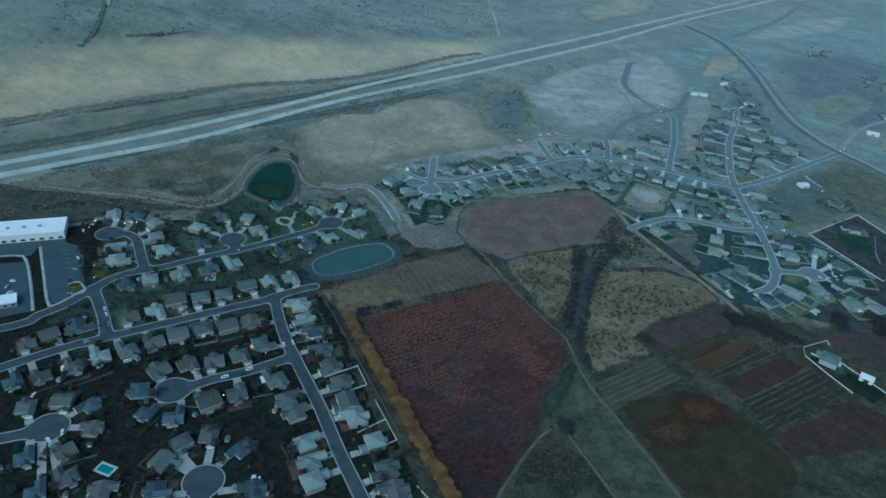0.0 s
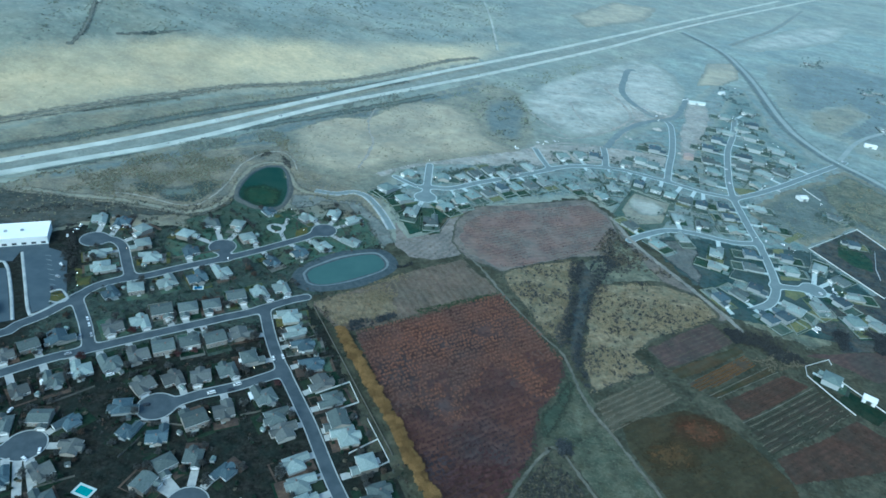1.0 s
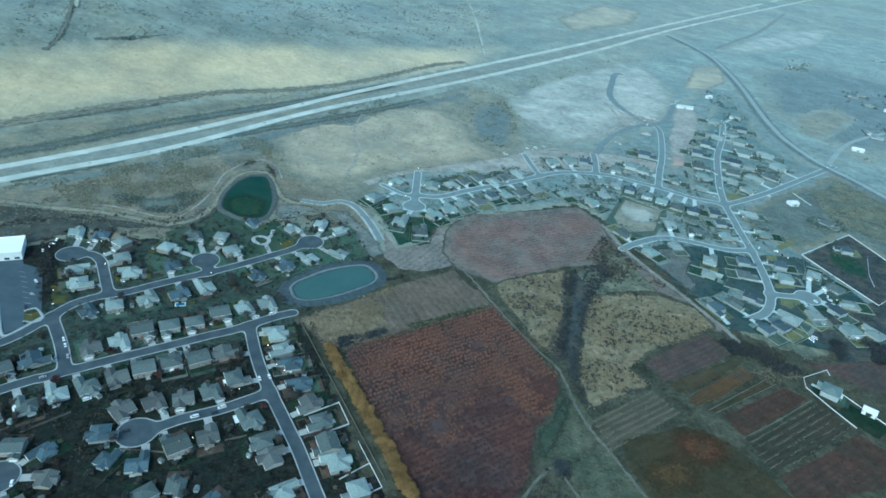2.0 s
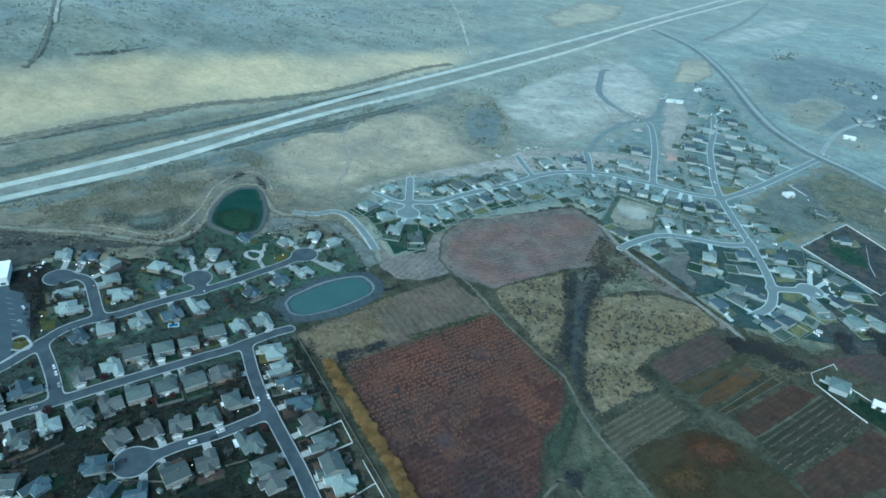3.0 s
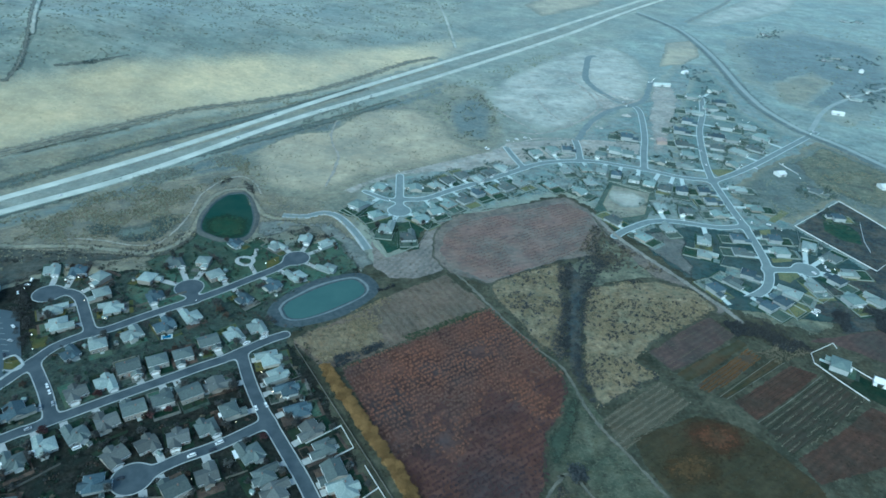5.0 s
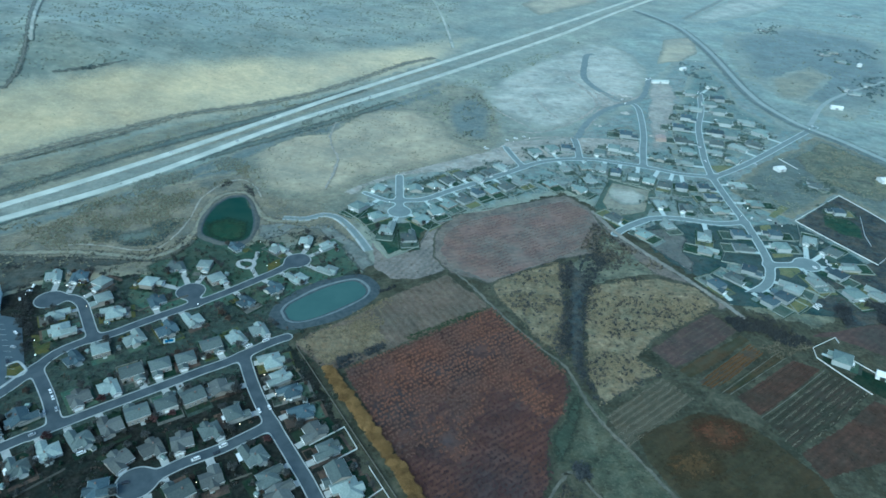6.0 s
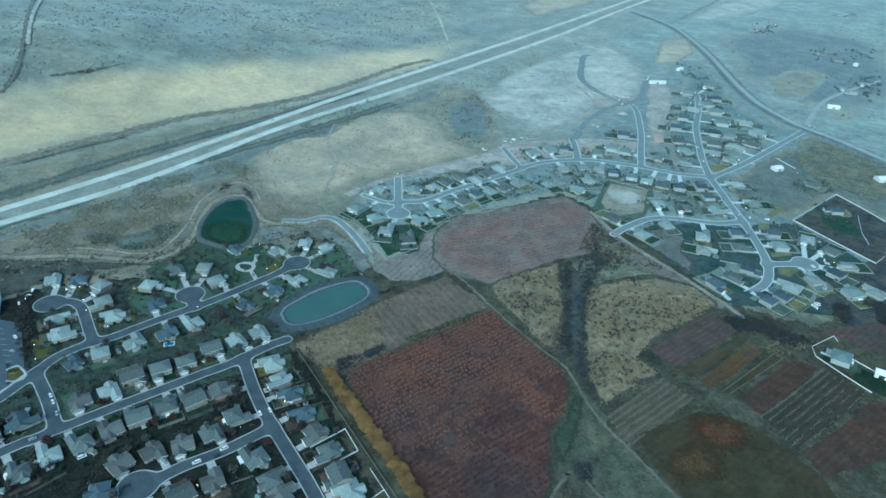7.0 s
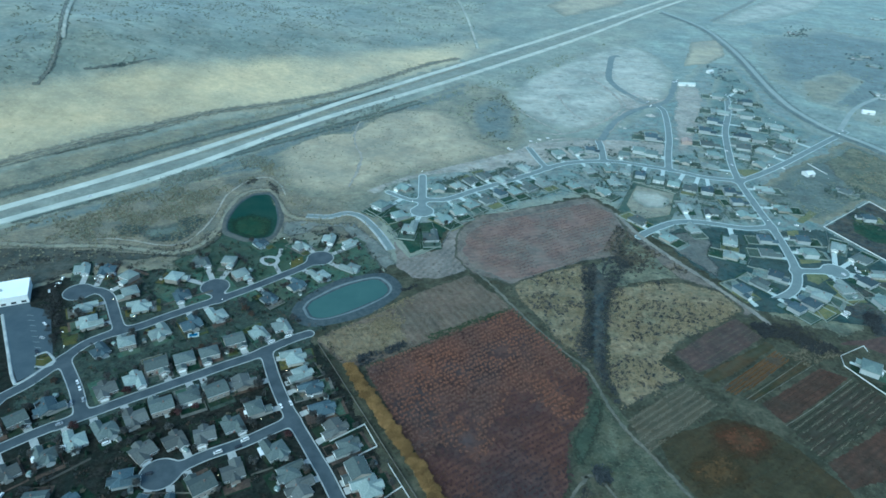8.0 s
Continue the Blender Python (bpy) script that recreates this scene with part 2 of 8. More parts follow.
M_BARE_GREY = earth("bare_grey_lot", (0.15, 0.158, 0.138), (0.2, 0.2, 0.17), (0.115, 0.13, 0.115), 0.2, 0.04, mottle=0.4, blur=0.3, thin=True)
M_GULLY = earth("gully_soil", (0.0299, 0.0418, 0.0467), (0.0581, 0.0724, 0.0764), (0.09, 0.09, 0.076), 0.3, 0.05, sheen=0.0, mottle=0.5)
M_BANK_WEEDS = earth("bank_weeds", (0.04, 0.05, 0.046), (0.075, 0.082, 0.072), (0.09, 0.092, 0.076), 0.25, 0.04, sheen=0.0, mottle=0.5, blur=0.3, thin=True)
M_ORCHARD = earth("orchard_soil", (0.0978, 0.0568, 0.045), (0.133, 0.0706, 0.054), (0.0699, 0.055, 0.054), 0.2, 0.02, sheen=0.0, mottle=0.4, under=FARM)
M_ORCHARD_FAR = earth("vineyard_soil", (0.157, 0.0986, 0.0799), (0.197, 0.128, 0.1), (0.145, 0.128, 0.106), 0.10, 0.02, rows=(22, 6), row_colour=(0.09, 0.066, 0.06), row_amount=0.3, sheen=0.15, mottle=0.35, under=MARGIN)
M_MOWN = earth("mown_rows", (0.118, 0.09, 0.07), (0.158, 0.122, 0.092), (0.095, 0.084, 0.066), 0.2, 0.03, rows=(-58, 7), row_colour=(0.23, 0.185, 0.14), row_amount=0.3, sheen=0.05, mottle=0.45, under=FARM)
M_LAWN = earth("grass_strip", (0.084, 0.09, 0.06), (0.115, 0.117, 0.08), (0.06, 0.072, 0.049), 0.25, 0.035, sheen=0.05, mottle=0.55, under=FARM)
M_GRASS_DARK = earth("dark_grass", (0.046, 0.062, 0.044), (0.064, 0.08, 0.056), (0.05, 0.062, 0.044), 0.25, 0.03, sheen=0.0, mottle=0.4, blur=0.3, thin=True)
M_PARK = earth("park_turf", (0.034, 0.064, 0.044), (0.05, 0.084, 0.056), (0.062, 0.088, 0.058), 0.25, 0.03, sheen=0.0, mottle=0.3)
M_PARK_DULL = earth("dull_park_turf", (0.04, 0.066, 0.05), (0.058, 0.086, 0.062), (0.07, 0.088, 0.064), 0.25, 0.03, sheen=0.0, mottle=0.4, blur=0.3, thin=True)
M_PLOT_BROWN = earth("brown_plot", (0.085, 0.06, 0.054), (0.11, 0.075, 0.064), (0.07, 0.065, 0.056), 0.2, 0.03, rows=(38, 5), row_colour=(0.06, 0.048, 0.045), row_amount=0.4, sheen=0.0, under=FARM)
M_PLOT_GREEN = earth("green_plot", (0.038, 0.046, 0.025), (0.058, 0.058, 0.032), (0.075, 0.056, 0.032), 0.2, 0.03, rows=(38, 9), row_colour=(0.07, 0.072, 0.052), sheen=0.0, under=FARM)
M_PLOT_ORANGE = earth("orange_plot", (0.105, 0.056, 0.02), (0.065, 0.045, 0.022), (0.045, 0.042, 0.026), 0.25, 0.035, rows=(38, 7), row_colour=(0.045, 0.034, 0.022), mottle=0.45, under=FARM)
M_PLOT_RED = earth("red_plot", (0.07, 0.045, 0.034), (0.092, 0.054, 0.039), (0.055, 0.046, 0.035), 0.25, 0.03, rows=(38, 4.5), row_colour=(0.045, 0.037, 0.03), row_amount=0.5, sheen=0.0, mottle=0.4, under=FARM)
M_PLOT_MIXED = earth("mixed_plot", (0.044, 0.044, 0.027), (0.06, 0.054, 0.031), (0.058, 0.05, 0.03), 0.2, 0.022, rows=(38, 6), row_colour=(0.04, 0.038, 0.027), row_amount=0.4, mottle=0.4, sheen=0.0, under=FARM)
M_PLOT_ROWS = earth("row_plot", (0.044, 0.048, 0.034), (0.038, 0.042, 0.03), (0.058, 0.05, 0.038), 0.3, 0.03, rows=(38, 5.2), row_colour=(0.125, 0.12, 0.096), row_amount=0.22, sheen=0.0, under=FARM)
M_PLOT_RUST = earth("rust_plot", (0.082, 0.044, 0.026), (0.115, 0.055, 0.031), (0.06, 0.045, 0.027), 0.3, 0.06, sheen=0.0, mottle=0.45, blur=0.3, thin=True)
M_PLOT_DULL = earth("dull_orange_plot", (0.075, 0.053, 0.027), (0.1, 0.064, 0.03), (0.055, 0.048, 0.028), 0.3, 0.06, sheen=0.0, mottle=0.4, blur=0.3, thin=True)
M_PLOT_PALE = earth("pale_row_plot", (0.075, 0.074, 0.052), (0.062, 0.063, 0.045), (0.088, 0.082, 0.058), 0.3, 0.03, rows=(38, 4.4), row_colour=(0.165, 0.15, 0.108), row_amount=0.22, sheen=0.0, under=FARM)
M_MEDIAN = earth("median_gravel", (0.20, 0.215, 0.175), (0.265, 0.272, 0.22), (0.165, 0.18, 0.15), 0.2, 0.02, sheen=0.2)
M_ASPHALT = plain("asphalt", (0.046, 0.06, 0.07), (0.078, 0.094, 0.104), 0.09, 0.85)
# far copy of the asphalt, its grey-teal paleness painted in as haze
M_ASPHALT_HAZED = plain("hazed_asphalt", (0.162, 0.202, 0.199), (0.213, 0.246, 0.239), 0.1, 0.8)
M_HIGHWAY = plain("highway_concrete", (0.424, 0.445, 0.392), (0.594, 0.604, 0.53), 0.03, 0.85, spec=0.1)
M_DITCH = earth("roadside_weeds", (0.095, 0.12, 0.115), (0.145, 0.165, 0.15), (0.08, 0.105, 0.10), 0.1, 0.02, sheen=0.2, mottle=0.4)
M_SHOULDER = earth("shoulder_gravel", (0.30, 0.325, 0.29), (0.36, 0.38, 0.34), (0.26, 0.285, 0.26), 0.1, 0.02, sheen=0.2, mottle=0.2)
M_ROAD_FAR = plain("country_road", (0.271, 0.311, 0.293), (0.337, 0.362, 0.336), 0.05, 0.85)
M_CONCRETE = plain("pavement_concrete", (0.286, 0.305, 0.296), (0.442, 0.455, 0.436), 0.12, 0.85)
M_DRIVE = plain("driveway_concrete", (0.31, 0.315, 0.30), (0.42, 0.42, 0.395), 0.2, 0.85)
# brighter far copy of the concrete, haze included in its tone
M_CONCRETE_FAR = plain("pale_hazed_concrete", (0.454, 0.508, 0.486), (0.54, 0.589, 0.562), 0.4, 0.85)
M_WATER = plain("pond_water", (0.062, 0.112, 0.105), (0.074, 0.128, 0.118), 0.05, 0.6, spec=0.1)
M_ALGAE = plain("green_water", (0.014, 0.046, 0.034), (0.03, 0.06, 0.042), 0.04, 0.6, spec=0.08)
M_BANK = plain("bank_gravel", (0.038, 0.054, 0.06), (0.075, 0.09, 0.095), 0.25, 0.9)
M_ALGAE_GRASS = earth("pond_weeds", (0.018, 0.05, 0.032), (0.03, 0.058, 0.034), (0.038, 0.062, 0.036), 0.3, 0.05, sheen=0.0, mottle=0.35, blur=0.35, thin=True)
M_BASIN_BANK = plain("dark_earth_bank", (0.062, 0.072, 0.07), (0.115, 0.115, 0.1), 0.2, 0.95)
M_LINER = plain("pond_liner", (0.13, 0.155, 0.16), (0.19, 0.21, 0.21), 0.2, 0.8)
ROOFS = [plain("grey_shingle", (0.077, 0.0944, 0.0902), (0.115, 0.134, 0.127), 0.9, 0.9, vary=0.3),
         plain("pale_shingle", (0.196, 0.235, 0.221), (0.276, 0.315, 0.293), 0.9, 0.9, vary=0.25),
         plain("slate_shingle", (0.05, 0.077, 0.092), (0.078, 0.105, 0.12), 0.9, 0.85, vary=0.3),
         plain("brown_shingle", (0.0827, 0.088, 0.0827), (0.114, 0.12, 0.112), 0.9, 0.9, vary=0.3),
         plain("weathered_shingle", (0.151, 0.202, 0.188), (0.224, 0.276, 0.258), 0.9, 0.9, vary=0.25)]
M_TRIM = plain("white_trim", (0.76, 0.76, 0.74), (0.82, 0.82, 0.8), 2, 0.6)
SIDING = [plain("beige_siding", (0.36, 0.35, 0.315), (0.42, 0.405, 0.365), 0.8, 0.8, vary=0.2),
          plain("grey_siding", (0.33, 0.35, 0.35), (0.38, 0.40, 0.40), 0.8, 0.8, vary=0.2),
          plain("tan_siding", (0.27, 0.245, 0.21), (0.32, 0.29, 0.25), 0.8, 0.8, vary=0.2)]
M_GLASS = plain("window_glass", (0.03, 0.04, 0.05), (0.05, 0.06, 0.07), 1, 0.12, spec=0.6)
M_DOOR = plain("painted_door", (0.16, 0.08, 0.06), (0.2, 0.1, 0.08), 1, 0.5, vary=0.4)
M_BRICK = plain("chimney_brick", (0.17, 0.125, 0.105), (0.22, 0.155, 0.13), 3, 0.9)
M_WHITE_ROOF = plain("white_sheet_metal", (0.66, 0.67, 0.66), (0.74, 0.74, 0.73), 0.1, 0.7, spec=0.2)
M_HALL_ROOF = plain("white_membrane", (0.88, 0.88, 0.86), (0.93, 0.93, 0.91), 0.1, 0.7, spec=0.2)
M_CARPARK = plain("car_park_asphalt", (0.0527, 0.0723, 0.0875), (0.0723, 0.0935, 0.109), 0.08, 0.85)
M_FENCE = plain("weathered_fence", (0.11, 0.105, 0.09), (0.16, 0.15, 0.125), 1, 0.9)
M_FENCE_PALE = plain("pale_boards", (0.23, 0.255, 0.23), (0.30, 0.32, 0.285), 1, 0.9)
M_VINYL = plain("white_vinyl", (0.72, 0.72, 0.70), (0.80, 0.80, 0.78), 1, 0.5)
M_BARK = plain("bark", (0.09, 0.07, 0.05), (0.14, 0.11, 0.08), 4, 0.95)
M_TYRE = plain("rubber", (0.02, 0.02, 0.02), (0.03, 0.03, 0.03), 5, 0.9)
M_CHROME = plain("steel", (0.4, 0.4, 0.4), (0.5, 0.5, 0.5), 5, 0.3, metal=1.0)
M_BARE = leafy("bare_twigs", (0.038, 0.0408, 0.0392), (0.0902, 0.0898, 0.084))
M_DARKLEAF = leafy("evergreen", (0.016, 0.032, 0.022), (0.032, 0.054, 0.034))
M_RUST = leafy("rust_leaves", (0.0467, 0.0399, 0.032), (0.0892, 0.0627, 0.045))
M_RED = leafy("red_leaves", (0.062, 0.032, 0.034), (0.1, 0.05, 0.047))
M_GOLD = leafy("gold_leaves", (0.19, 0.125, 0.05), (0.31, 0.2, 0.082), 0.3)
M_ORCH = leafy("orchard_leaves", (0.168, 0.0847, 0.057), (0.284, 0.138, 0.0846), 0.25, (0.125, 0.09, 0.078), 0.022)
M_PLUM = leafy("plum_leaves", (0.064, 0.04, 0.044), (0.135, 0.066, 0.062), 0.25, (0.06, 0.052, 0.06), 0.03)
M_BRUSH = leafy("dry_brush", (0.095, 0.088, 0.064), (0.18, 0.158, 0.11))
M_GREENTUFT = leafy("green_tufts", (0.04, 0.068, 0.036), (0.068, 0.092, 0.05))
M_VINE = leafy("vine_leaves", (0.141, 0.088, 0.0731), (0.221, 0.139, 0.111))
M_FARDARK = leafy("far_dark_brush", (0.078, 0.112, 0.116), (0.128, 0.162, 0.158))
M_SCRUBLEAF = leafy("scrub_leaves", (0.19, 0.184, 0.13), (0.3, 0.28, 0.19))
M_TUFT = leafy("straw_tufts", (0.175, 0.15, 0.0952), (0.304, 0.251, 0.153))
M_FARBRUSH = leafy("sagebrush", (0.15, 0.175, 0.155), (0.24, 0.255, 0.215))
M_SAGE = leafy("grey_green_sage", (0.165, 0.186, 0.136), (0.27, 0.28, 0.205))
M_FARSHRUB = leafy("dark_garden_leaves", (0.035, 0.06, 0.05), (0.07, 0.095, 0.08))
# garden leaves made lighter and greyer to carry the haze of distance
M_LEAF_HAZED = leafy("hazed_garden_leaves", (0.07, 0.10, 0.085), (0.12, 0.145, 0.122))
M_CROP = leafy("orange_crop", (0.12, 0.07, 0.026), (0.25, 0.13, 0.038))
M_CUT = leafy("cut_straw", (0.16, 0.148, 0.112), (0.25, 0.228, 0.17))
M_GREENROW = leafy("grey_green_rows", (0.03, 0.038, 0.026), (0.066, 0.072, 0.05))
M_THICKET = leafy("thicket", (0.024, 0.0312, 0.0371), (0.072, 0.0749, 0.0766))
# ---- lie of the land ----


def hill(x, y):
    """Height of the land: level, and rising to rolling hills beyond the highway."""
    dist, s = -0.819 * (x + 478) + 0.573 * (y - 616), 0.573 * (x + 478) + 0.819 * (y - 616)
    r, fade = np.clip((dist - 30) / 450, 0, 1), np.clip(1 - (s - 300) / 700, 0.12, 1)
    return (80 * r * r * (3 - 2 * r) + 0.05 * np.maximum(dist - 480, 0) + 5 * r * np.sin(x / 47 + y / 90) * np.sin(y / 61 - x / 110)) * fade


def lift(x, y):
    """How far a sheet is laid over the land, so that it clears it."""
    h = hill(x, y)
    return h + np.minimum(h, 1.2)


# ---- helpers for meshes ----


def mesh_of(name, verts, faces, mats, feather=None):
    me = bpy.data.meshes.new(name)
    me.from_pydata([tuple(map(float, v)) for v in verts], [], [tuple(map(int, f)) for f in faces])
    for m in mats if isinstance(mats, (list, tuple)) else [mats]:
        me.materials.append(m)
        if m.name in SOILS:
            me.attributes.new("feather", "FLOAT", "POINT").data.foreach_set("value", np.ones(len(me.vertices)) if feather is None else feather)
    return me


def part(name, bm, material, parent=None, label=""):
    me = bpy.data.meshes.new(name)
    bm.to_mesh(me)
    bm.free()
    me.materials.append(material)
    if material.name in SOILS and "feather" not in me.attributes:
        me.attributes.new("feather", "FLOAT", "POINT").data.foreach_set("value", np.ones(len(me.vertices)))
    ob = new(name, me)
    if parent:
        ob.parent = parent
    return tagged(ob, label)


def box(bm, x0, y0, z0, x1, y1, z1):
    v = [bm.verts.new(c) for c in ((x0, y0, z0), (x1, y0, z0), (x1, y1, z0), (x0, y1, z0), (x0, y0, z1), (x1, y0, z1), (x1, y1, z1), (x0, y1, z1))]
    for f in ((3, 2, 1, 0), (4, 5, 6, 7), (0, 1, 5, 4), (1, 2, 6, 5), (2, 3, 7, 6), (3, 0, 4, 7)):
        bm.faces.new([v[i] for i in f])
    return bm


def boxes(*rows):
    bm = bmesh.new()
    for r in rows:
        box(bm, *r)
    return bm


def bevelled(bm, width=0.05):
    bmesh.ops.bevel(bm, geom=bm.edges[:], offset=width, segments=1, affect="EDGES")
    return bm


def smooth_line(points, step=3.0):
    """A flowing line through the points (Catmull-Rom)."""
    p = [np.array(q, float) for q in points]
    if len(p) == 2:
        p = [p[0], (p[0] + p[1]) / 2, p[1]]
    p = [2 * p[0] - p[1], *p, 2 * p[-1] - p[-2]]
    out = []
    for a, b, c, d in zip(p, p[1:], p[2:], p[3:]):
        n = max(2, int(np.linalg.norm(c - b) / step))
        for k in range(n):
            t = k / n
            out.append(0.5 * (2 * b + (c - a) * t + (2 * a - 5 * b + 4 * c - d) * t * t + (3 * b - a - 3 * c + d) * t ** 3))
    return np.array(out + [p[-2]])


def strip(name, points, width, z, material, label="", category="road", ragged=0.0):
    """A ribbon of ground along a line, with a thin edge."""
    line = smooth_line(points, 5.0)
    d = np.gradient(line, axis=0)
    side = np.c_[-d[:, 1], d[:, 0]] / np.linalg.norm(d, axis=1)[:, None]
    w = width / 2 + (rng.normal(0, ragged, (2, len(line))) if ragged else np.zeros((2, len(line))))
    a, b = line + side * w[0][:, None], line - side * w[1][:, None]
    n = len(line)
    z += 0.3
    land = [lift(*q.T)[:, None] for q in (a, line, b)]
    verts = np.vstack([np.c_[a, z + land[0]], np.c_[line, z + land[1]], np.c_[b, z + land[2]], np.c_[a + side * 0.6, land[0]], np.c_[b - side * 0.6, land[2]]])
    soft = np.r_[np.zeros(n), np.ones(n), np.zeros(3 * n)]
    faces = []
    for i in range(n - 1):
        for u, v in ((1, 0), (2, 1), (0, 3), (4, 2)):
            faces.append((u * n + i, u * n + i + 1, v * n + i + 1, v * n + i))
    return tagged(new(name, mesh_of(name, verts, faces, material, soft)), label, category, "", "structure")


def inside(points, x, y):
    hit = np.zeros(np.shape(x), bool)
    for (ax, ay), (bx, by) in zip(points, points[1:] + points[:1]):
        cut = (ay > y) != (by > y)
        hit ^= cut & (x < (bx - ax) * (y - ay) / (by - ay + 1e-12) + ax)
    return hit


def patch(name, points, z, material, label="", ragged=0.8, category="ground", soft=3.0):
    """A field: a low slab with an uneven border."""
    p = [np.array(q, float) for q in points]
    edge = []
    for a, b in zip(p, p[1:] + p[:1]):
        n = max(1, int(np.linalg.norm(b - a) / 2.5))
        for k in range(n):
            q = a + (b - a) * k / n
            d = (b - a) / np.linalg.norm(b - a)
            fade = math.sin(math.pi * k / n) ** 0.5
            edge.append(q + np.array([-d[1], d[0]]) * fade * ragged * (1.8 * noise.noise((q[0] / 40, q[1] / 40, 2)) + 1.2 * noise.noise((q[0] / 12, q[1] / 12, 7)) + 0.7 * noise.noise((q[0] / 4, q[1] / 4, 4))))
    global layers
    layers += 1
    z = 0.03 + 0.0015 * layers + (0.1 if category in ("car park", "island") else 0)
    if sum(a[0] * b[1] - a[1] * b[0] for a, b in zip(edge, edge[1:] + edge[:1])) < 0:
        edge = edge[::-1]
    rim = np.array(edge)
    grid = np.zeros((0, 2))
    if soft:
        lo, hi = rim.min(0), rim.max(0)
        pitch = max(soft * 0.45, ((hi - lo).prod() / 2500) ** 0.5)
        gx, gy = np.meshgrid(np.arange(lo[0] + pitch / 2, hi[0], pitch), np.arange(lo[1] + pitch / 2, hi[1], pitch))
        grid = np.c_[gx.ravel(), gy.ravel()]
        grid = grid[inside([tuple(q) for q in rim], grid[:, 0], grid[:, 1])]
        far = np.linalg.norm(grid[:, None] - rim[None], axis=2).min(1) if len(grid) else np.zeros(0)
        grid, far = grid[far > 1.0], far[far > 1.0]
    n = len(rim)
    loop = [(k, (k + 1) % n) for k in range(n)]
    verts, _, faces, origin, *_ = geometry.delaunay_2d_cdt([Vector(q) for q in np.vstack([rim, grid])], loop, [list(range(n))], 1, 0.001)
    value = [0.0 if not soft or not o or min(o) < n else min(1.0, far[min(o) - n] / soft) for o in origin]
    if not soft:
        value = [1.0] * len(value)
    bm = bmesh.new()
    mark = bm.verts.layers.float.new("feather")
    vs = [bm.verts.new((*v, z + float(lift(*v)))) for v in verts]
    for v, f in zip(vs, value):
        v[mark] = f
    for f in faces:
        bm.faces.new([vs[k] for k in f])
    bmesh.ops.recalc_face_normals(bm, faces=bm.faces[:])
    if sum(f.normal.z for f in bm.faces) < 0:
        bmesh.ops.reverse_faces(bm, faces=bm.faces[:])
    return tagged(part(name, bm, material), label, category, "", "structure")


layers = 0


# ---- ground ----
def ground_sheet():
    xs = np.r_[-4200, -3000, -2200, np.arange(-1700, 800, 20), np.arange(800, 2401, 80), 3200, 4200]
    ys = np.r_[-2500, -1200, -600, -200, np.arange(0, 500, 50), np.arange(500, 2200, 20), np.arange(2200, 3201, 80), 3700, 4500]
    verts = []
    for y in ys:
        for x in xs:
            far = min(1.0, max(0.0, (y - 2400) / 900))
            verts.append((x, y, float(hill(x, y)) + far * 14 * (noise.noise((x / 500, y / 400, 3)) + 0.2) - 0.02))
    w = len(xs)
    faces = [(j * w + i, j * w + i + 1, (j + 1) * w + i + 1, (j + 1) * w + i) for j in range(len(ys) - 1) for i in range(w - 1)]
    return tagged(new("ground", mesh_of("ground", verts, faces, M_STEPPE)), "grey-green sagebrush plain stretching to the hills", "ground", "", "structure")


ground_sheet()

ESTATE = [(-424.1, 353.5), (-400.6, 443.2), (-378.7, 505.7), (-281.1, 511.4), (-238.8, 591.1), (-186.3, 593.0), (-111.3, 603.4), (-76.9, 530.0), (-67.7, 502.1), (-106.4, 415.0), (-75.6, 371.1), (11.2, 225.9), (54.2, 124.0), (-374.3, 90.6)]
ESTATE_FAR = [(-116.7, 634.8), (-96.9, 718.4), (-66.5, 757.2), (41.2, 831.0), (82.0, 879.9), (175.5, 919.5), (316.3, 1105.5), (462.4, 1393.8), (537.8, 1370.8), (528.4, 987.1), (564.9, 970.3), (581.4, 812.0), (479.7, 550.7), (323.5, 462.9), (262.7, 488.2), (170.1, 678.3), (142.2, 717.6), (-16.3, 617.8), (-46.2, 550.0)]
patch("eastern_plain", [(60, 900), (80, 1150), (330, 1560), (640, 2050), (900, 2330), (2100, 2330), (1700, 1500), (1050, 900), (640, 640), (470, 560), (340, 780), (180, 850)], 0.02, M_PLAIN_HAZED, "sagebrush plain east of the highway, made bluer for haze", 8, soft=110)
patch("yard_ground", ESTATE_FAR, 0.02, M_YARD_HAZED, "lawns and gravel yards of the farther houses, paled for haze", 4, soft=30)
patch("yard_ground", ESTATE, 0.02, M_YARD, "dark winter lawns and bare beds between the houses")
patch("yard_ground", [(-372, 492), (-281, 505), (-238, 585), (-186, 590), (-111, 600), (-77, 530), (-68, 502), (-106, 415), (-120, 390), (-200, 326), (-262, 280), (-318, 312), (-322, 400)], 0.02, M_YARD_NORTH, "dull green gardens of the northern streets", 2, soft=16)
patch("yard_ground", [(-247.5, 556.2), (-204.7, 554.5), (-165.8, 580.7), (-107.5, 580.3), (-78.7, 560.4), (-72.0, 529.4), (-115.1, 498.6), (-160.1, 453.1), (-195.5, 456.9), (-250.4, 441.2), (-276.7, 457.2), (-284.0, 509.2), (-262.1, 528.2)], 0.02, M_TURF_MID, "dull green lawns round the upper cul-de-sacs", 2, soft=8)
patch("dry_ground", [(-555.8, 386.3), (-446.8, 565.0), (-332.4, 708.9), (-138.6, 963.4), (-4.7, 1144.6), (74.1, 1113.0), (86.1, 880.6), (48.2, 794.7), (-64.1, 732.0), (-93.8, 695.3), (-84.5, 583.3), (-210.1, 538.2), (-388.5, 470.5), (-467.4, 337.3)], 0.02, M_VERGE, "brownish dry ground below the highway", 4, soft=24)
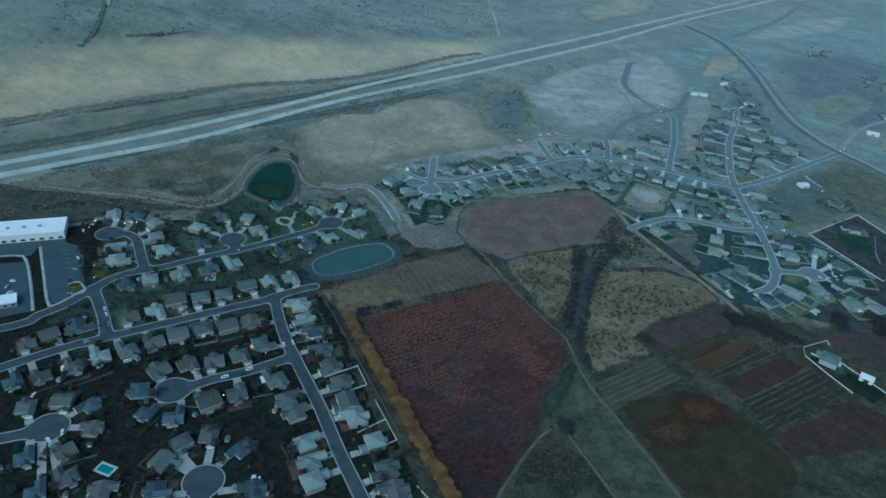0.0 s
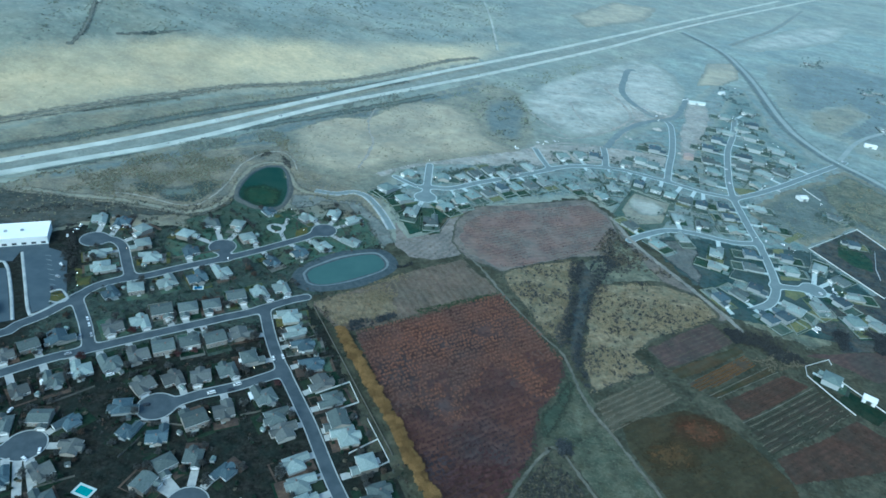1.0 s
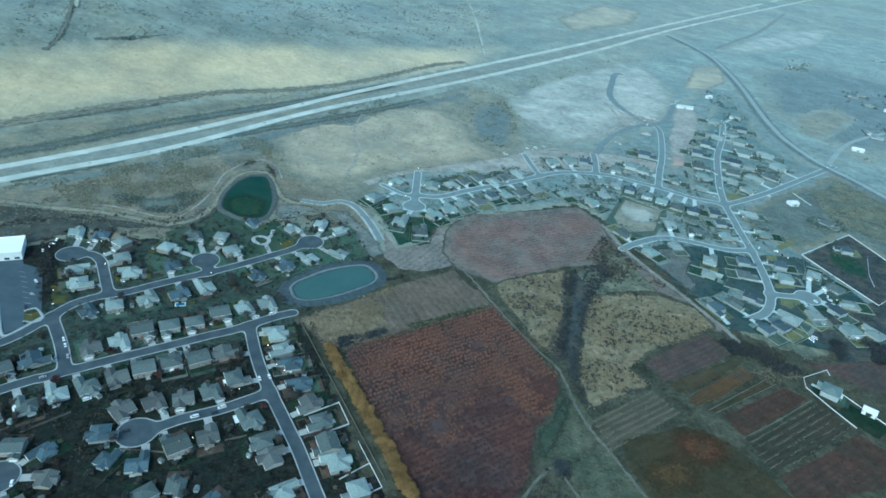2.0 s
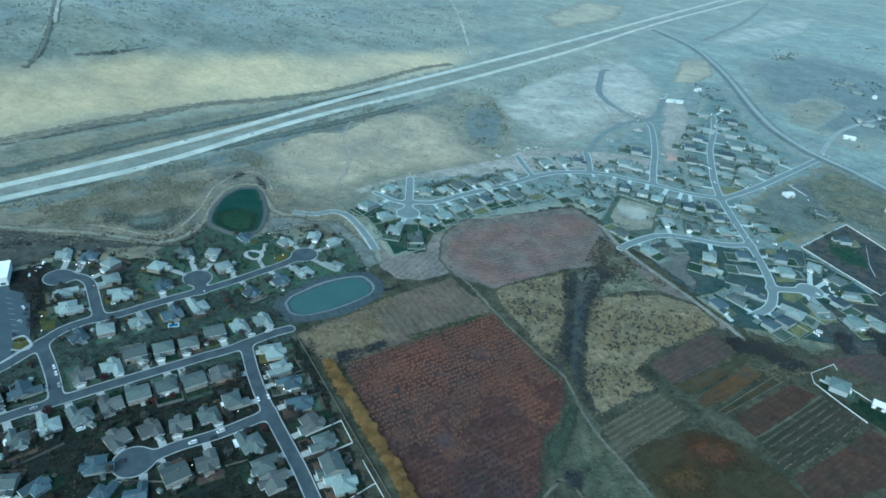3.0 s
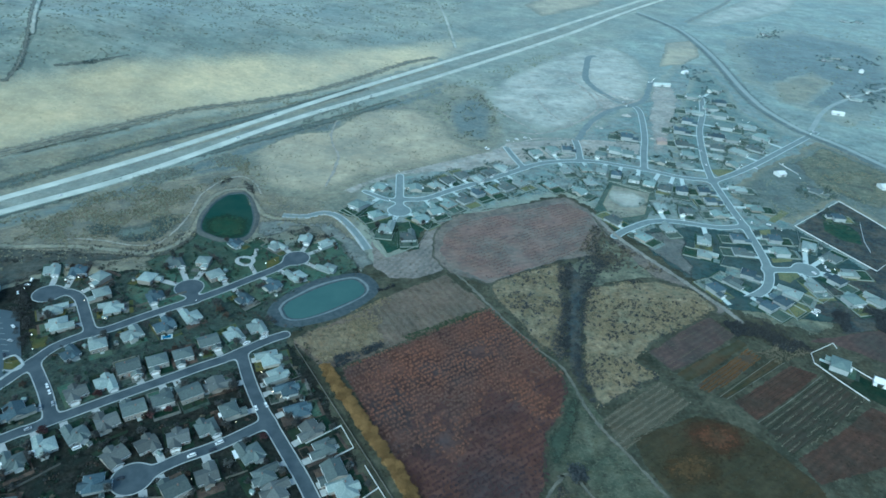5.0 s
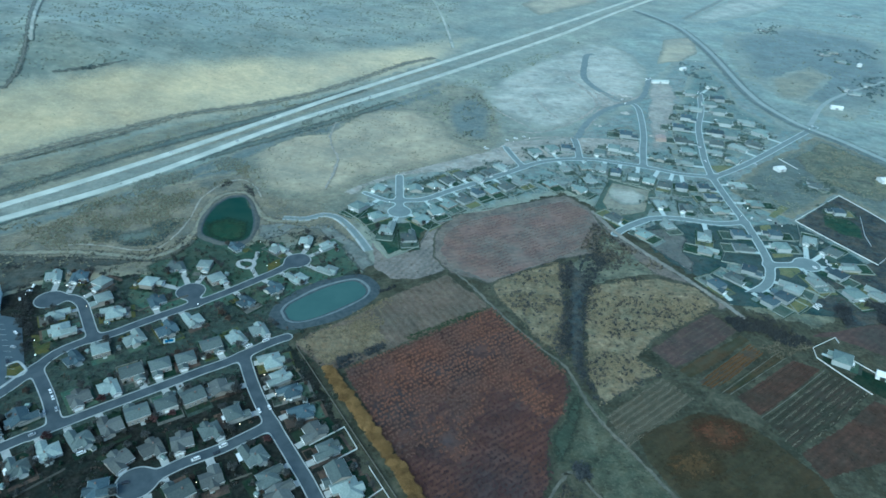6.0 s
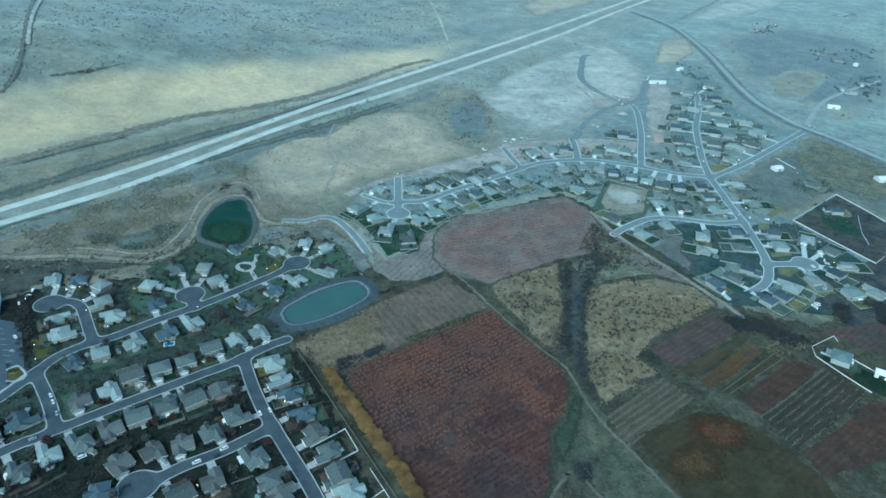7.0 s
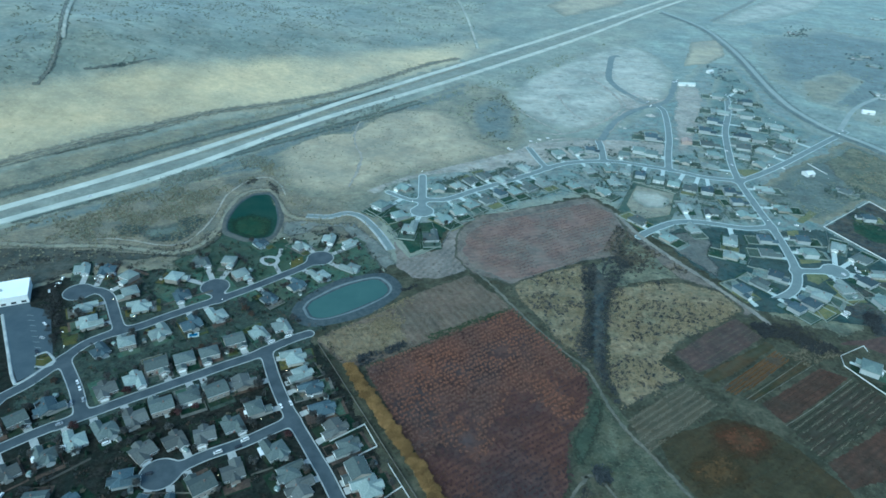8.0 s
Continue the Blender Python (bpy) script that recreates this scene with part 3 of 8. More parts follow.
patch("yard_ground", [(305.7, 828.7), (332.0, 942.1), (379.0, 1079.6), (449.0, 1256.2), (512.6, 1354.8), (502.0, 1175.8), (487.6, 1080.4), (504.7, 1027.2), (519.1, 985.4), (432.0, 883.5), (339.4, 795.5)], 0.02, M_TEAL_HAZED, "green lots of the northern street, tinted teal for haze", 4, soft=22)
patch("cul_lawn", [(-114.7, 644.8), (-101.3, 671.4), (-84.6, 656.1), (-60.8, 640.8), (-52.9, 621.9), (-16.5, 631.9), (-23.4, 585.7), (-55.4, 553.8), (-74.3, 595.2), (-93.1, 624.5)], 0.05, M_TURF_FAR, "dull green lawns round the cul-de-sac", 0.5)
patch("park_lawn", [(-242.0, 573.7), (-228.3, 566.9), (-213.9, 557.0), (-201.3, 562.6), (-195.7, 583.8), (-178.5, 562.4), (-163.9, 572.8), (-145.9, 543.6), (-152.1, 522.5), (-187.2, 495.4), (-227.4, 506.3), (-243.8, 545.6)], 0.05, M_PARK, "dark green lawn beside the basin", 1.5)
SCRUB = [(-547.8, 425.5), (-451.5, 572.7), (-358.6, 691.2), (-268.8, 790.8), (-204.4, 685.1), (-146.2, 657.7), (-110.7, 635.9), (-84.5, 583.3), (-127.7, 565.9), (-183.3, 581.8), (-201.3, 545.2), (-238.0, 509.5), (-360.9, 474.5), (-449.1, 363.6)]
patch("scrubland", SCRUB, 0.03, M_SCRUB, "brown scrubland with dry brush beside the highway", 4, soft=22)
patch("bare_lot", [(-198.6, 605.4), (-173.3, 612.9), (-145.1, 608.0), (-119.2, 615.6), (-98.0, 587.0), (-72.4, 555.5), (-62.5, 532.2), (-76.1, 519.1), (-95.2, 546.0), (-105.6, 569.1), (-121.8, 579.0), (-134.3, 599.2), (-157.7, 597.0), (-165.8, 580.7), (-180.8, 571.3), (-194.2, 578.1)], 0.05, M_BARE_GREY, "grey bare ground between the lane and the houses", 2, soft=8)
patch("dark_bank", [(-529.5, 514.8), (-484.2, 518.9), (-440.4, 517.6), (-421.8, 522.3), (-371.3, 523.7), (-327.8, 524.5), (-284.6, 527.2), (-268.5, 543.4), (-255.2, 578.3), (-217.3, 558.9), (-255.3, 539.2), (-270.7, 522.3), (-309.5, 512.9), (-340.0, 499.6), (-365.0, 478.8), (-381.3, 455.6), (-399.1, 437.7), (-456.6, 425.3)], 0.05, M_BANK_WEEDS, "dark weedy bank behind the houses", 3, soft=4)
patch("park_lawn", [(-283.0, 513.2), (-263.3, 531.2), (-254.1, 558.9), (-249.8, 581.1), (-228.3, 566.9), (-199.8, 547.4), (-190.8, 507.5), (-227.6, 492.1), (-266.3, 498.2)], 0.05, M_PARK_DULL, "dull green lawn between the lane and the houses", 2, soft=6)
patch("stubble_field", [(-268.2, 844.2), (-235.4, 876.5), (-188.8, 884.7), (-149.5, 946.9), (-103.2, 994.9), (-49.5, 988.9), (-20.0, 954.3), (-2.1, 918.0), (6.6, 878.5), (44.6, 853.5), (56.3, 830.6), (6.0, 801.6), (-37.0, 771.1), (-71.1, 749.9), (-103.8, 729.5), (-125.3, 691.0), (-149.4, 678.1), (-188.4, 677.0), (-214.5, 689.2), (-238.7, 726.3)], 0.04, M_TAN, "tan field of short dry grass", 4, soft=30)
patch("pale_grassland", [(-789.3, 646.3), (-633.8, 892.0), (-545.1, 1000.7), (-386.2, 1159.9), (-229.9, 1294.1), (-24.9, 1465.4), (75.5, 1520.0), (-18.6, 1269.3), (-156.9, 1091.7), (-296.4, 940.4), (-394.4, 867.2), (-493.9, 759.5), (-657.1, 490.1)], 0.05, M_PALE, "pale yellow dry grass slope above the highway", 8, soft=55)
patch("verge_scrub", [(-650.1, 482.5), (-533.5, 708.1), (-465.9, 773.7), (-394.4, 867.2), (-297.8, 945.5), (-188.7, 1053.6), (-31.0, 1308.4), (-6.4, 1214.5), (-174.6, 971.5), (-340.8, 730.4), (-456.2, 580.3), (-589.2, 420.2)], 0.04, M_VERGE, "greenish brown scrub between track and highway", 3, soft=14)
patch("dark_verge", [(-367.9, 577.1), (-335.8, 576.6), (-313.1, 584.7), (-291.7, 605.2), (-281.2, 612.6), (-276.8, 594.2), (-279.4, 570.2), (-285.6, 552.7), (-302.7, 546.8), (-327.5, 552.2), (-348.9, 555.8)], 0.06, M_SLOPE, "dark green hollow inside the track", 3, soft=14)
patch("dark_verge", [(-235.3, 880.7), (-190.3, 917.7), (-93.1, 1028.2), (-14.1, 1125.7), (-12.6, 1078.6), (-80.7, 992.2), (-137.3, 953.9), (-165.5, 872.4), (-216.9, 853.4)], 0.06, M_GULLY_FAR, "dark grey brush slope below the highway", 4, soft=16)
patch("dark_verge", [(-353.4, 679.2), (-294.1, 756.3), (-261.8, 792.0), (-243.2, 752.5), (-256.1, 724.9), (-305.9, 692.2)], 0.06, M_GULLY_FAR, "dark grey brush slope below the highway", 4, soft=16)
patch("dark_verge", [(-484.1, 536.5), (-450.9, 571.7), (-353.4, 679.2), (-267.2, 810.7), (-221.8, 874.3), (-94.2, 1038.8), (-15.1, 1159.1), (-14.1, 1125.7), (-137.3, 953.9), (-227.5, 832.7), (-256.7, 774.3), (-343.4, 655.8), (-439.8, 553.8)], 0.055, M_GULLY_FAR, "dark grey brush slope below the highway", 2, soft=9)
patch("dark_verge", [(-6.2, 1020.9), (44.6, 1091.4), (70.0, 996.3), (57.5, 864.6), (13.8, 878.2), (-8.3, 942.5)], 0.06, M_GULLY_FAR, "dark grey brush beside the building site", 4, soft=22)
strip("gully", [(-831.7, 1365.6), (-747.4, 1190.5), (-680.5, 1058.4), (-649.5, 990.4), (-632.7, 944.6), (-619.6, 898.3), (-619.1, 869.2)], 8, 0.3, M_TRACK_DARK, "dark brushy gully on the far slope", "gully", ragged=1.5)
strip("gully", [(-589.1, 947.8), (-574.5, 964.4), (-566.1, 972.9), (-550.8, 984.7), (-534.0, 1004.7), (-515.3, 1032.0)], 7, 0.3, M_TRACK_DARK, "dark brushy gully on the far slope", "gully", ragged=1.5)
strip("dirt_track", [(-93.3, 2040.9), (-40.2, 1716.6), (-13.3, 1499.5), (-1.1, 1387.2)], 8, 0.15, M_DIRT, "pale track on the far slope", ragged=0.8)
strip("dirt_track", [(-819.7, 1376.2), (-757.4, 1223.4), (-695.9, 1101.7), (-655.2, 1019.7)], 7, 0.16, M_DIRT, "pale track on the far slope", ragged=0.8)
strip("dirt_track", [(-168.0, 919.9), (-166.5, 867.6), (-157.9, 826.8), (-144.2, 789.7), (-141.1, 745.5), (-143.6, 696.7)], 5, 0.3, M_PALE_TRACK, "pale path across the dry field", ragged=1.0)
patch("graded_site", [(50.1, 1086.1), (82.7, 1169.4), (129.8, 1254.1), (181.2, 1332.3), (236.6, 1404.7), (299.1, 1495.0), (351.6, 1474.2), (377.2, 1383.9), (376.5, 1283.0), (358.3, 1198.4), (322.7, 1107.6), (283.7, 1060.3), (245.1, 1043.5), (216.1, 991.0), (174.6, 945.6), (129.6, 920.9), (94.9, 964.6), (68.2, 1013.4)], 0.04, M_DIRT, "pale graded building site of bare earth", 5, soft=24)
patch("bare_lot", [(362.2, 1206.0), (403.8, 1205.4), (396.4, 1127.7), (358.8, 1007.6), (324.7, 918.2), (285.5, 845.8), (273.5, 844.4), (297.0, 937.6), (313.5, 1028.1)], 0.05, M_RUT, "bare brownish building lot", 4, soft=14)
patch("dry_field", [(481.2, 1556.2), (563.4, 1599.9), (520.3, 1436.7), (471.9, 1373.7), (410.1, 1337.4)], 0.04, M_TAN, "small tan field beside the railway road", 3, soft=14)
patch("east_gardens", [(190.6, 615.0), (229.4, 649.1), (277.0, 660.4), (325.1, 651.8), (354.1, 661.2), (402.2, 668.5), (444.8, 578.1), (470.5, 555.2), (427.5, 482.7), (352.3, 474.5), (309.3, 468.0), (263.3, 493.1), (231.0, 543.1)], 0.03, M_YARD_EAST, "dark gardens round the eastern houses", 3, soft=12)
patch("bare_lot", [(198.9, 630.7), (226.1, 635.8), (250.3, 644.6), (262.0, 620.4), (251.2, 587.7), (256.4, 568.3), (247.5, 546.6), (262.2, 533.8), (266.8, 526.4), (251.8, 538.9), (228.3, 574.5), (207.5, 609.3)], 0.05, M_LOT, "bare grey-brown earth of an unbuilt lot", 1.5, soft=6)
patch("dark_field", [(400.0, 671.0), (487.5, 747.4), (501.1, 709.1), (517.5, 655.7), (446.0, 580.4), (421.9, 629.1)], 0.05, M_GULLY, "dark bare field inside a white fence", 1)
patch("dark_field", [(365.3, 546.4), (435.0, 583.8), (499.1, 624.0), (404.6, 460.8), (360.0, 490.2), (339.5, 501.7)], 0.04, M_GULLY, "dark weedy gardens below the cul-de-sac", 2)
patch("far_lawn", [(441.5, 690.3), (467.6, 683.0), (471.8, 665.8), (460.9, 635.2), (441.4, 643.4), (430.0, 665.8)], 0.06, M_TURF_FAR, "dull green lawn of a farm house", 1)
patch("east_meadow", [(351.4, 750.6), (428.7, 841.6), (554.5, 956.9), (641.7, 822.2), (535.9, 644.9), (484.4, 750.7), (401.2, 677.6), (368.2, 700.9)], 0.035, M_MEADOW, "dry brown meadow east of the houses", 4, soft=18)
OLIVE_LOTS = [[(352.5, 657.0), (368.2, 661.2), (363.7, 643.8), (346.1, 624.6)],
              [(372.7, 682.1), (401.7, 713.9), (408.4, 704.2), (379.3, 675.8)],
              [(343.5, 602.8), (366.3, 600.2), (364.7, 591.0), (339.6, 584.3)],
              [(337.9, 568.9), (359.8, 571.9), (359.7, 561.3), (343.6, 547.6), (334.0, 553.9)],
              [(322.7, 504.0), (339.3, 519.1), (346.0, 502.2), (330.6, 488.8)],
              [(346.9, 530.1), (360.2, 540.0), (362.6, 517.2), (352.6, 511.8)],
              [(348.6, 824.1), (381.0, 829.7), (386.2, 822.7), (354.8, 797.2)]]
for shape in OLIVE_LOTS:
    patch("lawn", shape, 0.07, M_TURF_DRY, "dry olive-yellow lawn of a corner lot", 0.4)
patch("scrub_meadow", [(556.0, 941.5), (603.3, 852.1), (609.0, 767.3), (528.3, 724.4), (477.5, 795.3), (478.9, 869.1)], 0.04, M_SCRUB_LOW, "dry grass meadow", 3, soft=14)

patch("rough_ground", [(269.6, 496.2), (301.7, 498.7), (338.7, 488.6), (368.5, 486.6), (407.3, 493.9), (388.2, 459.5), (318.7, 445.2), (272.9, 451.0)], 0.0, M_SCRUB_LOW, "rough weedy ground between gardens and fields", 2, soft=5)
patch("farmland", [(-124.3, 412.9), (-76.9, 530.0), (-46.2, 550.0), (-16.6, 623.6), (142.9, 722.9), (175.0, 688.6), (271.3, 498.1), (332.2, 471.3), (489.5, 566.9), (494.1, 384.6), (299.6, 138.0), (44.5, 123.6), (-14.2, 224.0), (-95.8, 375.7)], 0.0, M_FARM, "rough grassy margins between the fields", 2)
patch("graded_bank", [(-75.8, 583.2), (-55.0, 549.5), (-25.4, 570.7), (-20.3, 606.3), (-7.1, 626.4), (11.2, 649.2), (-9.3, 601.3), (-9.0, 561.1), (6.8, 536.2), (-22.2, 513.9), (-48.6, 511.7), (-66.6, 529.9)], 0.06, M_GRADED, "brown graded earth with machine tracks", 1.5)
patch("bare_strip", [(-125.1, 689.6), (-90.1, 731.0), (-64.2, 752.4), (-23.0, 783.5), (51.9, 838.0), (77.1, 876.4), (177.5, 906.5), (277.6, 912.3), (263.8, 839.3), (199.3, 841.6), (119.7, 820.5), (79.8, 787.9), (6.6, 762.0), (-49.6, 745.5), (-94.2, 708.2), (-110.3, 679.2)], 0.06, M_RUT, "bare brown strip behind the houses", 2, soft=8)
patch("far_lawn", [(170.8, 682.3), (204.8, 765.9), (256.4, 744.2), (255.0, 722.0), (231.0, 667.1), (207.3, 652.2), (194.0, 654.7), (176.2, 653.9)], 0.05, M_LAWN_HAZED, "dull green lawn round an empty lot", 0.5)
patch("sandy_lot", [(184.8, 698.5), (206.5, 752.7), (248.7, 735.3), (229.7, 678.0), (198.5, 664.6), (186.8, 677.1)], 0.05, M_SAND, "tan dry grass of an empty lot", 0.5)
patch("sandy_lot", [(202.7, 739.9), (229.9, 736.3), (239.6, 718.5), (227.6, 696.2), (205.8, 694.0), (195.0, 713.9)], 0.08, M_DIRT, "pale sandy empty lot", 1.5, soft=9)
patch("far_lawn", [(177.4, 676.8), (201.7, 643.8), (187.5, 629.7), (170.5, 681.8)], 0.09, M_TURF_FAR, "dull green lawn beside an empty lot", 0.5)
patch("gully", [(122.0, 556.5), (159.4, 576.1), (182.9, 578.2), (161.0, 539.2), (141.7, 522.8), (127.7, 472.2), (119.7, 410.6), (118.6, 377.7), (110.8, 377.2), (103.8, 401.3), (110.5, 470.8)], 0.06, M_GULLY, "dark overgrown gully", 2, soft=8)
patch("gully", [(361.8, 491.2), (422.8, 520.1), (490.0, 514.5), (461.7, 470.1), (395.7, 470.4), (354.8, 466.1)], 0.06, M_GULLY, "dark overgrown gully", 2, soft=8)
patch("tilled_field", [(312.1, 453.7), (355.3, 467.4), (403.0, 483.5), (424.7, 458.4), (374.3, 430.9), (339.3, 454.7)], 0.06, M_PLOT_BROWN, "dull brown tilled plot", 1)
ORCHARD = [(-72.5, 382.4), (-17.0, 425.1), (44.5, 473.3), (76.5, 427.5), (100.9, 390.5), (101.3, 369.2), (91.9, 345.1), (80.2, 328.3), (78.0, 303.2), (76.7, 286.2), (63.3, 257.6), (52.9, 234.4), (46.4, 205.5), (37.5, 199.8), (19.9, 226.8), (-6.0, 268.3), (-40.7, 324.7)]
patch("orchard_ground", ORCHARD, 0.05, M_ORCHARD, "reddish brown soil of the orchard", 1)
patch("field_margin", [(143.0, 711.5), (165.6, 684.1), (180.6, 641.8), (184.2, 613.2), (160.6, 576.2), (114.2, 561.2), (44.3, 511.8), (6.9, 526.2), (-10.5, 555.6), (-10.5, 601.1), (8.0, 647.6), (73.0, 677.7)], 0.045, M_MARGIN, "brown bare margin round the vineyard", 2, soft=6)
patch("field_margin", [(165.1, 681.2), (194.7, 605.8), (231.6, 545.2), (264.2, 495.8), (251.7, 481.8), (243.0, 524.4), (208.4, 541.2), (185.9, 578.5), (172.3, 630.7)], 0.045, M_MARGIN, "brown bare margin along the dirt track", 2, soft=7)
VINES = [(140.9, 696.2), (163.7, 672.6), (169.7, 640.8), (150.5, 592.3), (108.0, 557.5), (41.9, 517.4), (9.5, 536.4), (-3.3, 561.6), (-0.3, 602.1), (17.6, 631.3), (72.0, 660.7)]
patch("vineyard", VINES, 0.05, M_ORCHARD_FAR, "dull red rows of a bare vineyard", 2)
MOWN = [(-117.2, 413.4), (-85.4, 443.6), (-41.3, 489.1), (4.2, 525.9), (43.2, 480.0), (40.4, 472.1), (-17.1, 426.5), (-73.6, 383.7), (-91.4, 385.7)]
patch("mown_field", MOWN, 0.05, M_MOWN, "brown mown field with pale rows of cuttings", 2)
STRAW_A = [(45.9, 512.0), (81.2, 540.5), (113.8, 557.9), (122.9, 550.3), (112.8, 488.2), (104.0, 402.7), (83.6, 428.0), (62.7, 467.1), (51.2, 487.7)]
STRAW_B = [(139.0, 515.9), (167.4, 529.8), (207.6, 538.1), (243.0, 524.4), (254.4, 494.1), (236.1, 480.6), (200.7, 453.4), (175.5, 430.3), (161.4, 413.6), (169.5, 405.9), (179.5, 395.9), (154.2, 378.9), (120.8, 356.3), (117.7, 377.7), (118.7, 410.5), (126.7, 472.1)]
for shape in (STRAW_A, STRAW_B):
    patch("straw_meadow", shape, 0.05, M_STRAW, "straw-coloured rough meadow with dark brush", 2, soft=7)
patch("weedy_corner", [(-119.8, 414.6), (-93.9, 437.5), (-67.4, 453.0), (-41.0, 431.5), (-35.2, 419.3), (-60.2, 397.9), (-89.2, 385.8), (-102.0, 394.9)], 0.07, M_WEED, "straw-coloured weedy corner", 3, soft=12)
patch("brush_meadow", [(170.9, 633.2), (186.6, 595.6), (208.9, 543.3), (167.4, 529.8), (141.2, 519.9), (127.7, 557.0), (154.5, 581.3)], 0.04, M_SCRUB_LOW, "brown brush meadow", 2)
patch("grass_strip", [(102.3, 390.6), (114.1, 371.3), (124.5, 347.5), (122.6, 334.1), (134.0, 318.5), (153.1, 289.2), (169.4, 258.0), (180.6, 231.8), (134.6, 226.9), (118.7, 259.4), (101.8, 290.0), (91.0, 294.8), (80.8, 295.3), (79.7, 324.4), (91.8, 343.1)], 0.06, M_LAWN, "green grass strip beside the orchard", 1.5)
patch("grass_strip", [(100.6, 387.3), (111.2, 364.5), (103.1, 336.0), (95.8, 315.9), (87.0, 297.8), (79.6, 300.7), (79.7, 324.4), (91.8, 343.1), (101.3, 369.2)], 0.06, M_GRASS_DARK, "dark green grass beside the orchard", 1.5, soft=7)
patch("rough_ground", [(88.1, 291.4), (96.9, 286.7), (113.0, 259.7), (126.2, 239.4), (134.6, 218.7), (48.7, 202.0), (53.5, 222.7), (63.6, 245.7), (76.0, 271.8)], 0.07, M_FARM, "rough brown weedy ground", 1.5)
PLOT_BROWN = [(173.9, 427.3), (206.1, 455.4), (243.0, 484.5), (259.2, 456.2), (221.3, 426.3), (189.1, 403.2)]
PLOT_ORANGE = [(201.2, 388.3), (224.4, 407.7), (261.8, 441.0), (268.8, 428.3), (234.2, 397.0), (212.2, 381.5)]
PLOT_STRIP = [(213.5, 380.4), (239.2, 398.7), (280.6, 432.0), (287.2, 425.3), (258.1, 401.3), (223.7, 377.3)]
PLOT_RED = [(227.2, 375.1), (256.0, 395.9), (290.7, 422.7), (310.1, 411.6), (270.8, 378.6), (237.3, 353.6)]
PLOT_ROWS = [(238.1, 352.5), (272.2, 376.9), (311.8, 410.4), (334.5, 384.7), (290.9, 349.1), (250.2, 323.5)]
PLOT_PALE = [(123.3, 347.4), (147.9, 369.9), (175.8, 391.7), (194.1, 370.5), (166.7, 344.6), (133.1, 317.4)]
PLOT_MIXED = [(139.5, 330.5), (168.7, 344.6), (193.0, 357.8), (214.9, 352.5), (229.5, 344.5), (243.9, 324.0), (257.1, 304.3), (260.5, 283.7), (241.9, 258.9), (202.9, 236.1), (182.0, 238.3), (167.1, 262.2), (153.5, 286.7), (144.0, 306.3)]
patch("field_plot", PLOT_BROWN, 0.06, M_PLOT_BROWN, "dull brown tilled plot", 0.8)
patch("field_plot", [(189.7, 401.9), (221.8, 424.9), (259.6, 454.7), (265.5, 444.3), (226.0, 412.6), (197.9, 392.0)], 0.06, M_PLOT_GREEN, "dark green plot with rows", 0.8)
patch("field_plot", PLOT_ORANGE, 0.07, M_PLOT_ORANGE, "orange autumn crop in rows", 1.2)
patch("field_plot", PLOT_STRIP, 0.06, M_PLOT_GREEN, "dark green plot with rows", 0.6)
patch("field_plot", PLOT_RED, 0.06, M_PLOT_RED, "red-brown tilled plot", 0.8)
patch("field_plot", PLOT_ROWS, 0.06, M_PLOT_ROWS, "grey-green plot with pale furrows", 0.8)
patch("field_plot", PLOT_PALE, 0.06, M_PLOT_PALE, "pale mown plot with straw rows", 0.8)
patch("field_plot", PLOT_MIXED, 0.06, M_PLOT_MIXED, "dark green and rust plot", 0.8)
patch("field_plot", [(173.9, 344.5), (203.0, 358.8), (227.5, 350.3), (227.5, 333.2), (201.9, 313.2), (177.2, 313.5)], 0.075, M_PLOT_RUST, "rust-coloured patch of crop", 3, soft=20)
patch("field_plot", [(148.1, 312.8), (178.2, 331.3), (206.7, 325.7), (193.4, 292.5), (160.1, 282.9)], 0.075, M_PLOT_DULL, "dull orange patch of crop", 3, soft=20)
patch("field_plot", [(252.1, 321.6), (291.9, 347.0), (333.3, 378.5), (352.3, 363.2), (344.9, 330.2), (258.3, 298.3), (250.0, 323.6)], 0.06, M_PLOT_RED, "red-brown plot", 0.8)
for line in ([(218.0, 378.2), (281.9, 430.7)], [(223.5, 376.7), (286.9, 424.6)], [(237.5, 353.0), (270.2, 377.4), (310.8, 410.3)]):
    strip("irrigation_line", line, 0.5, 0.12, M_TRACK, "pale irrigation line between the plots", "pipe")

# ---- roads ----
for points, what in (([(-662.4, 403.2), (-478.2, 616.0), (-358.3, 774.7), (-185.7, 1036.0), (-8.2, 1289.1), (196.0, 1579.3), (633.2, 2221.2), (1850.0, 3990.7)], 0), ([(-639.0, 382.4), (-460.2, 587.0), (-362.9, 701.4), (-242.4, 893.1), (-138.9, 1029.4), (-6.1, 1204.0), (246.5, 1560.8), (631.5, 2144.8), (1683.7, 3607.7)], 1)):
    strip("shoulder", points, 17, 0.7, M_SHOULDER, "grey gravel shoulder of the highway", "verge")
    strip("highway", points, 11, 1.0, M_HIGHWAY, "pale concrete carriageway of a divided highway")
strip("median", [(-650.7, 392.7), (-468.9, 601.1), (-360.3, 735.6), (-211.2, 938.2), (-79.4, 1143.0), (107.8, 1398.5), (407.9, 1831.0), (1054.7, 2765.9)], 40, 0.25, M_MEDIAN, "grey-green grassy median of the highway", "verge")
strip("verge", [(-549.9, 588.2), (-497.7, 647.5), (-460.7, 696.9), (-419.9, 753.9), (-372.1, 814.8), (-316.5, 879.5), (-252.8, 950.5), (-150.5, 1084.1)], 30, 0.15, M_SLOPE, "dark green slope above the highway", "verge", ragged=1.5)
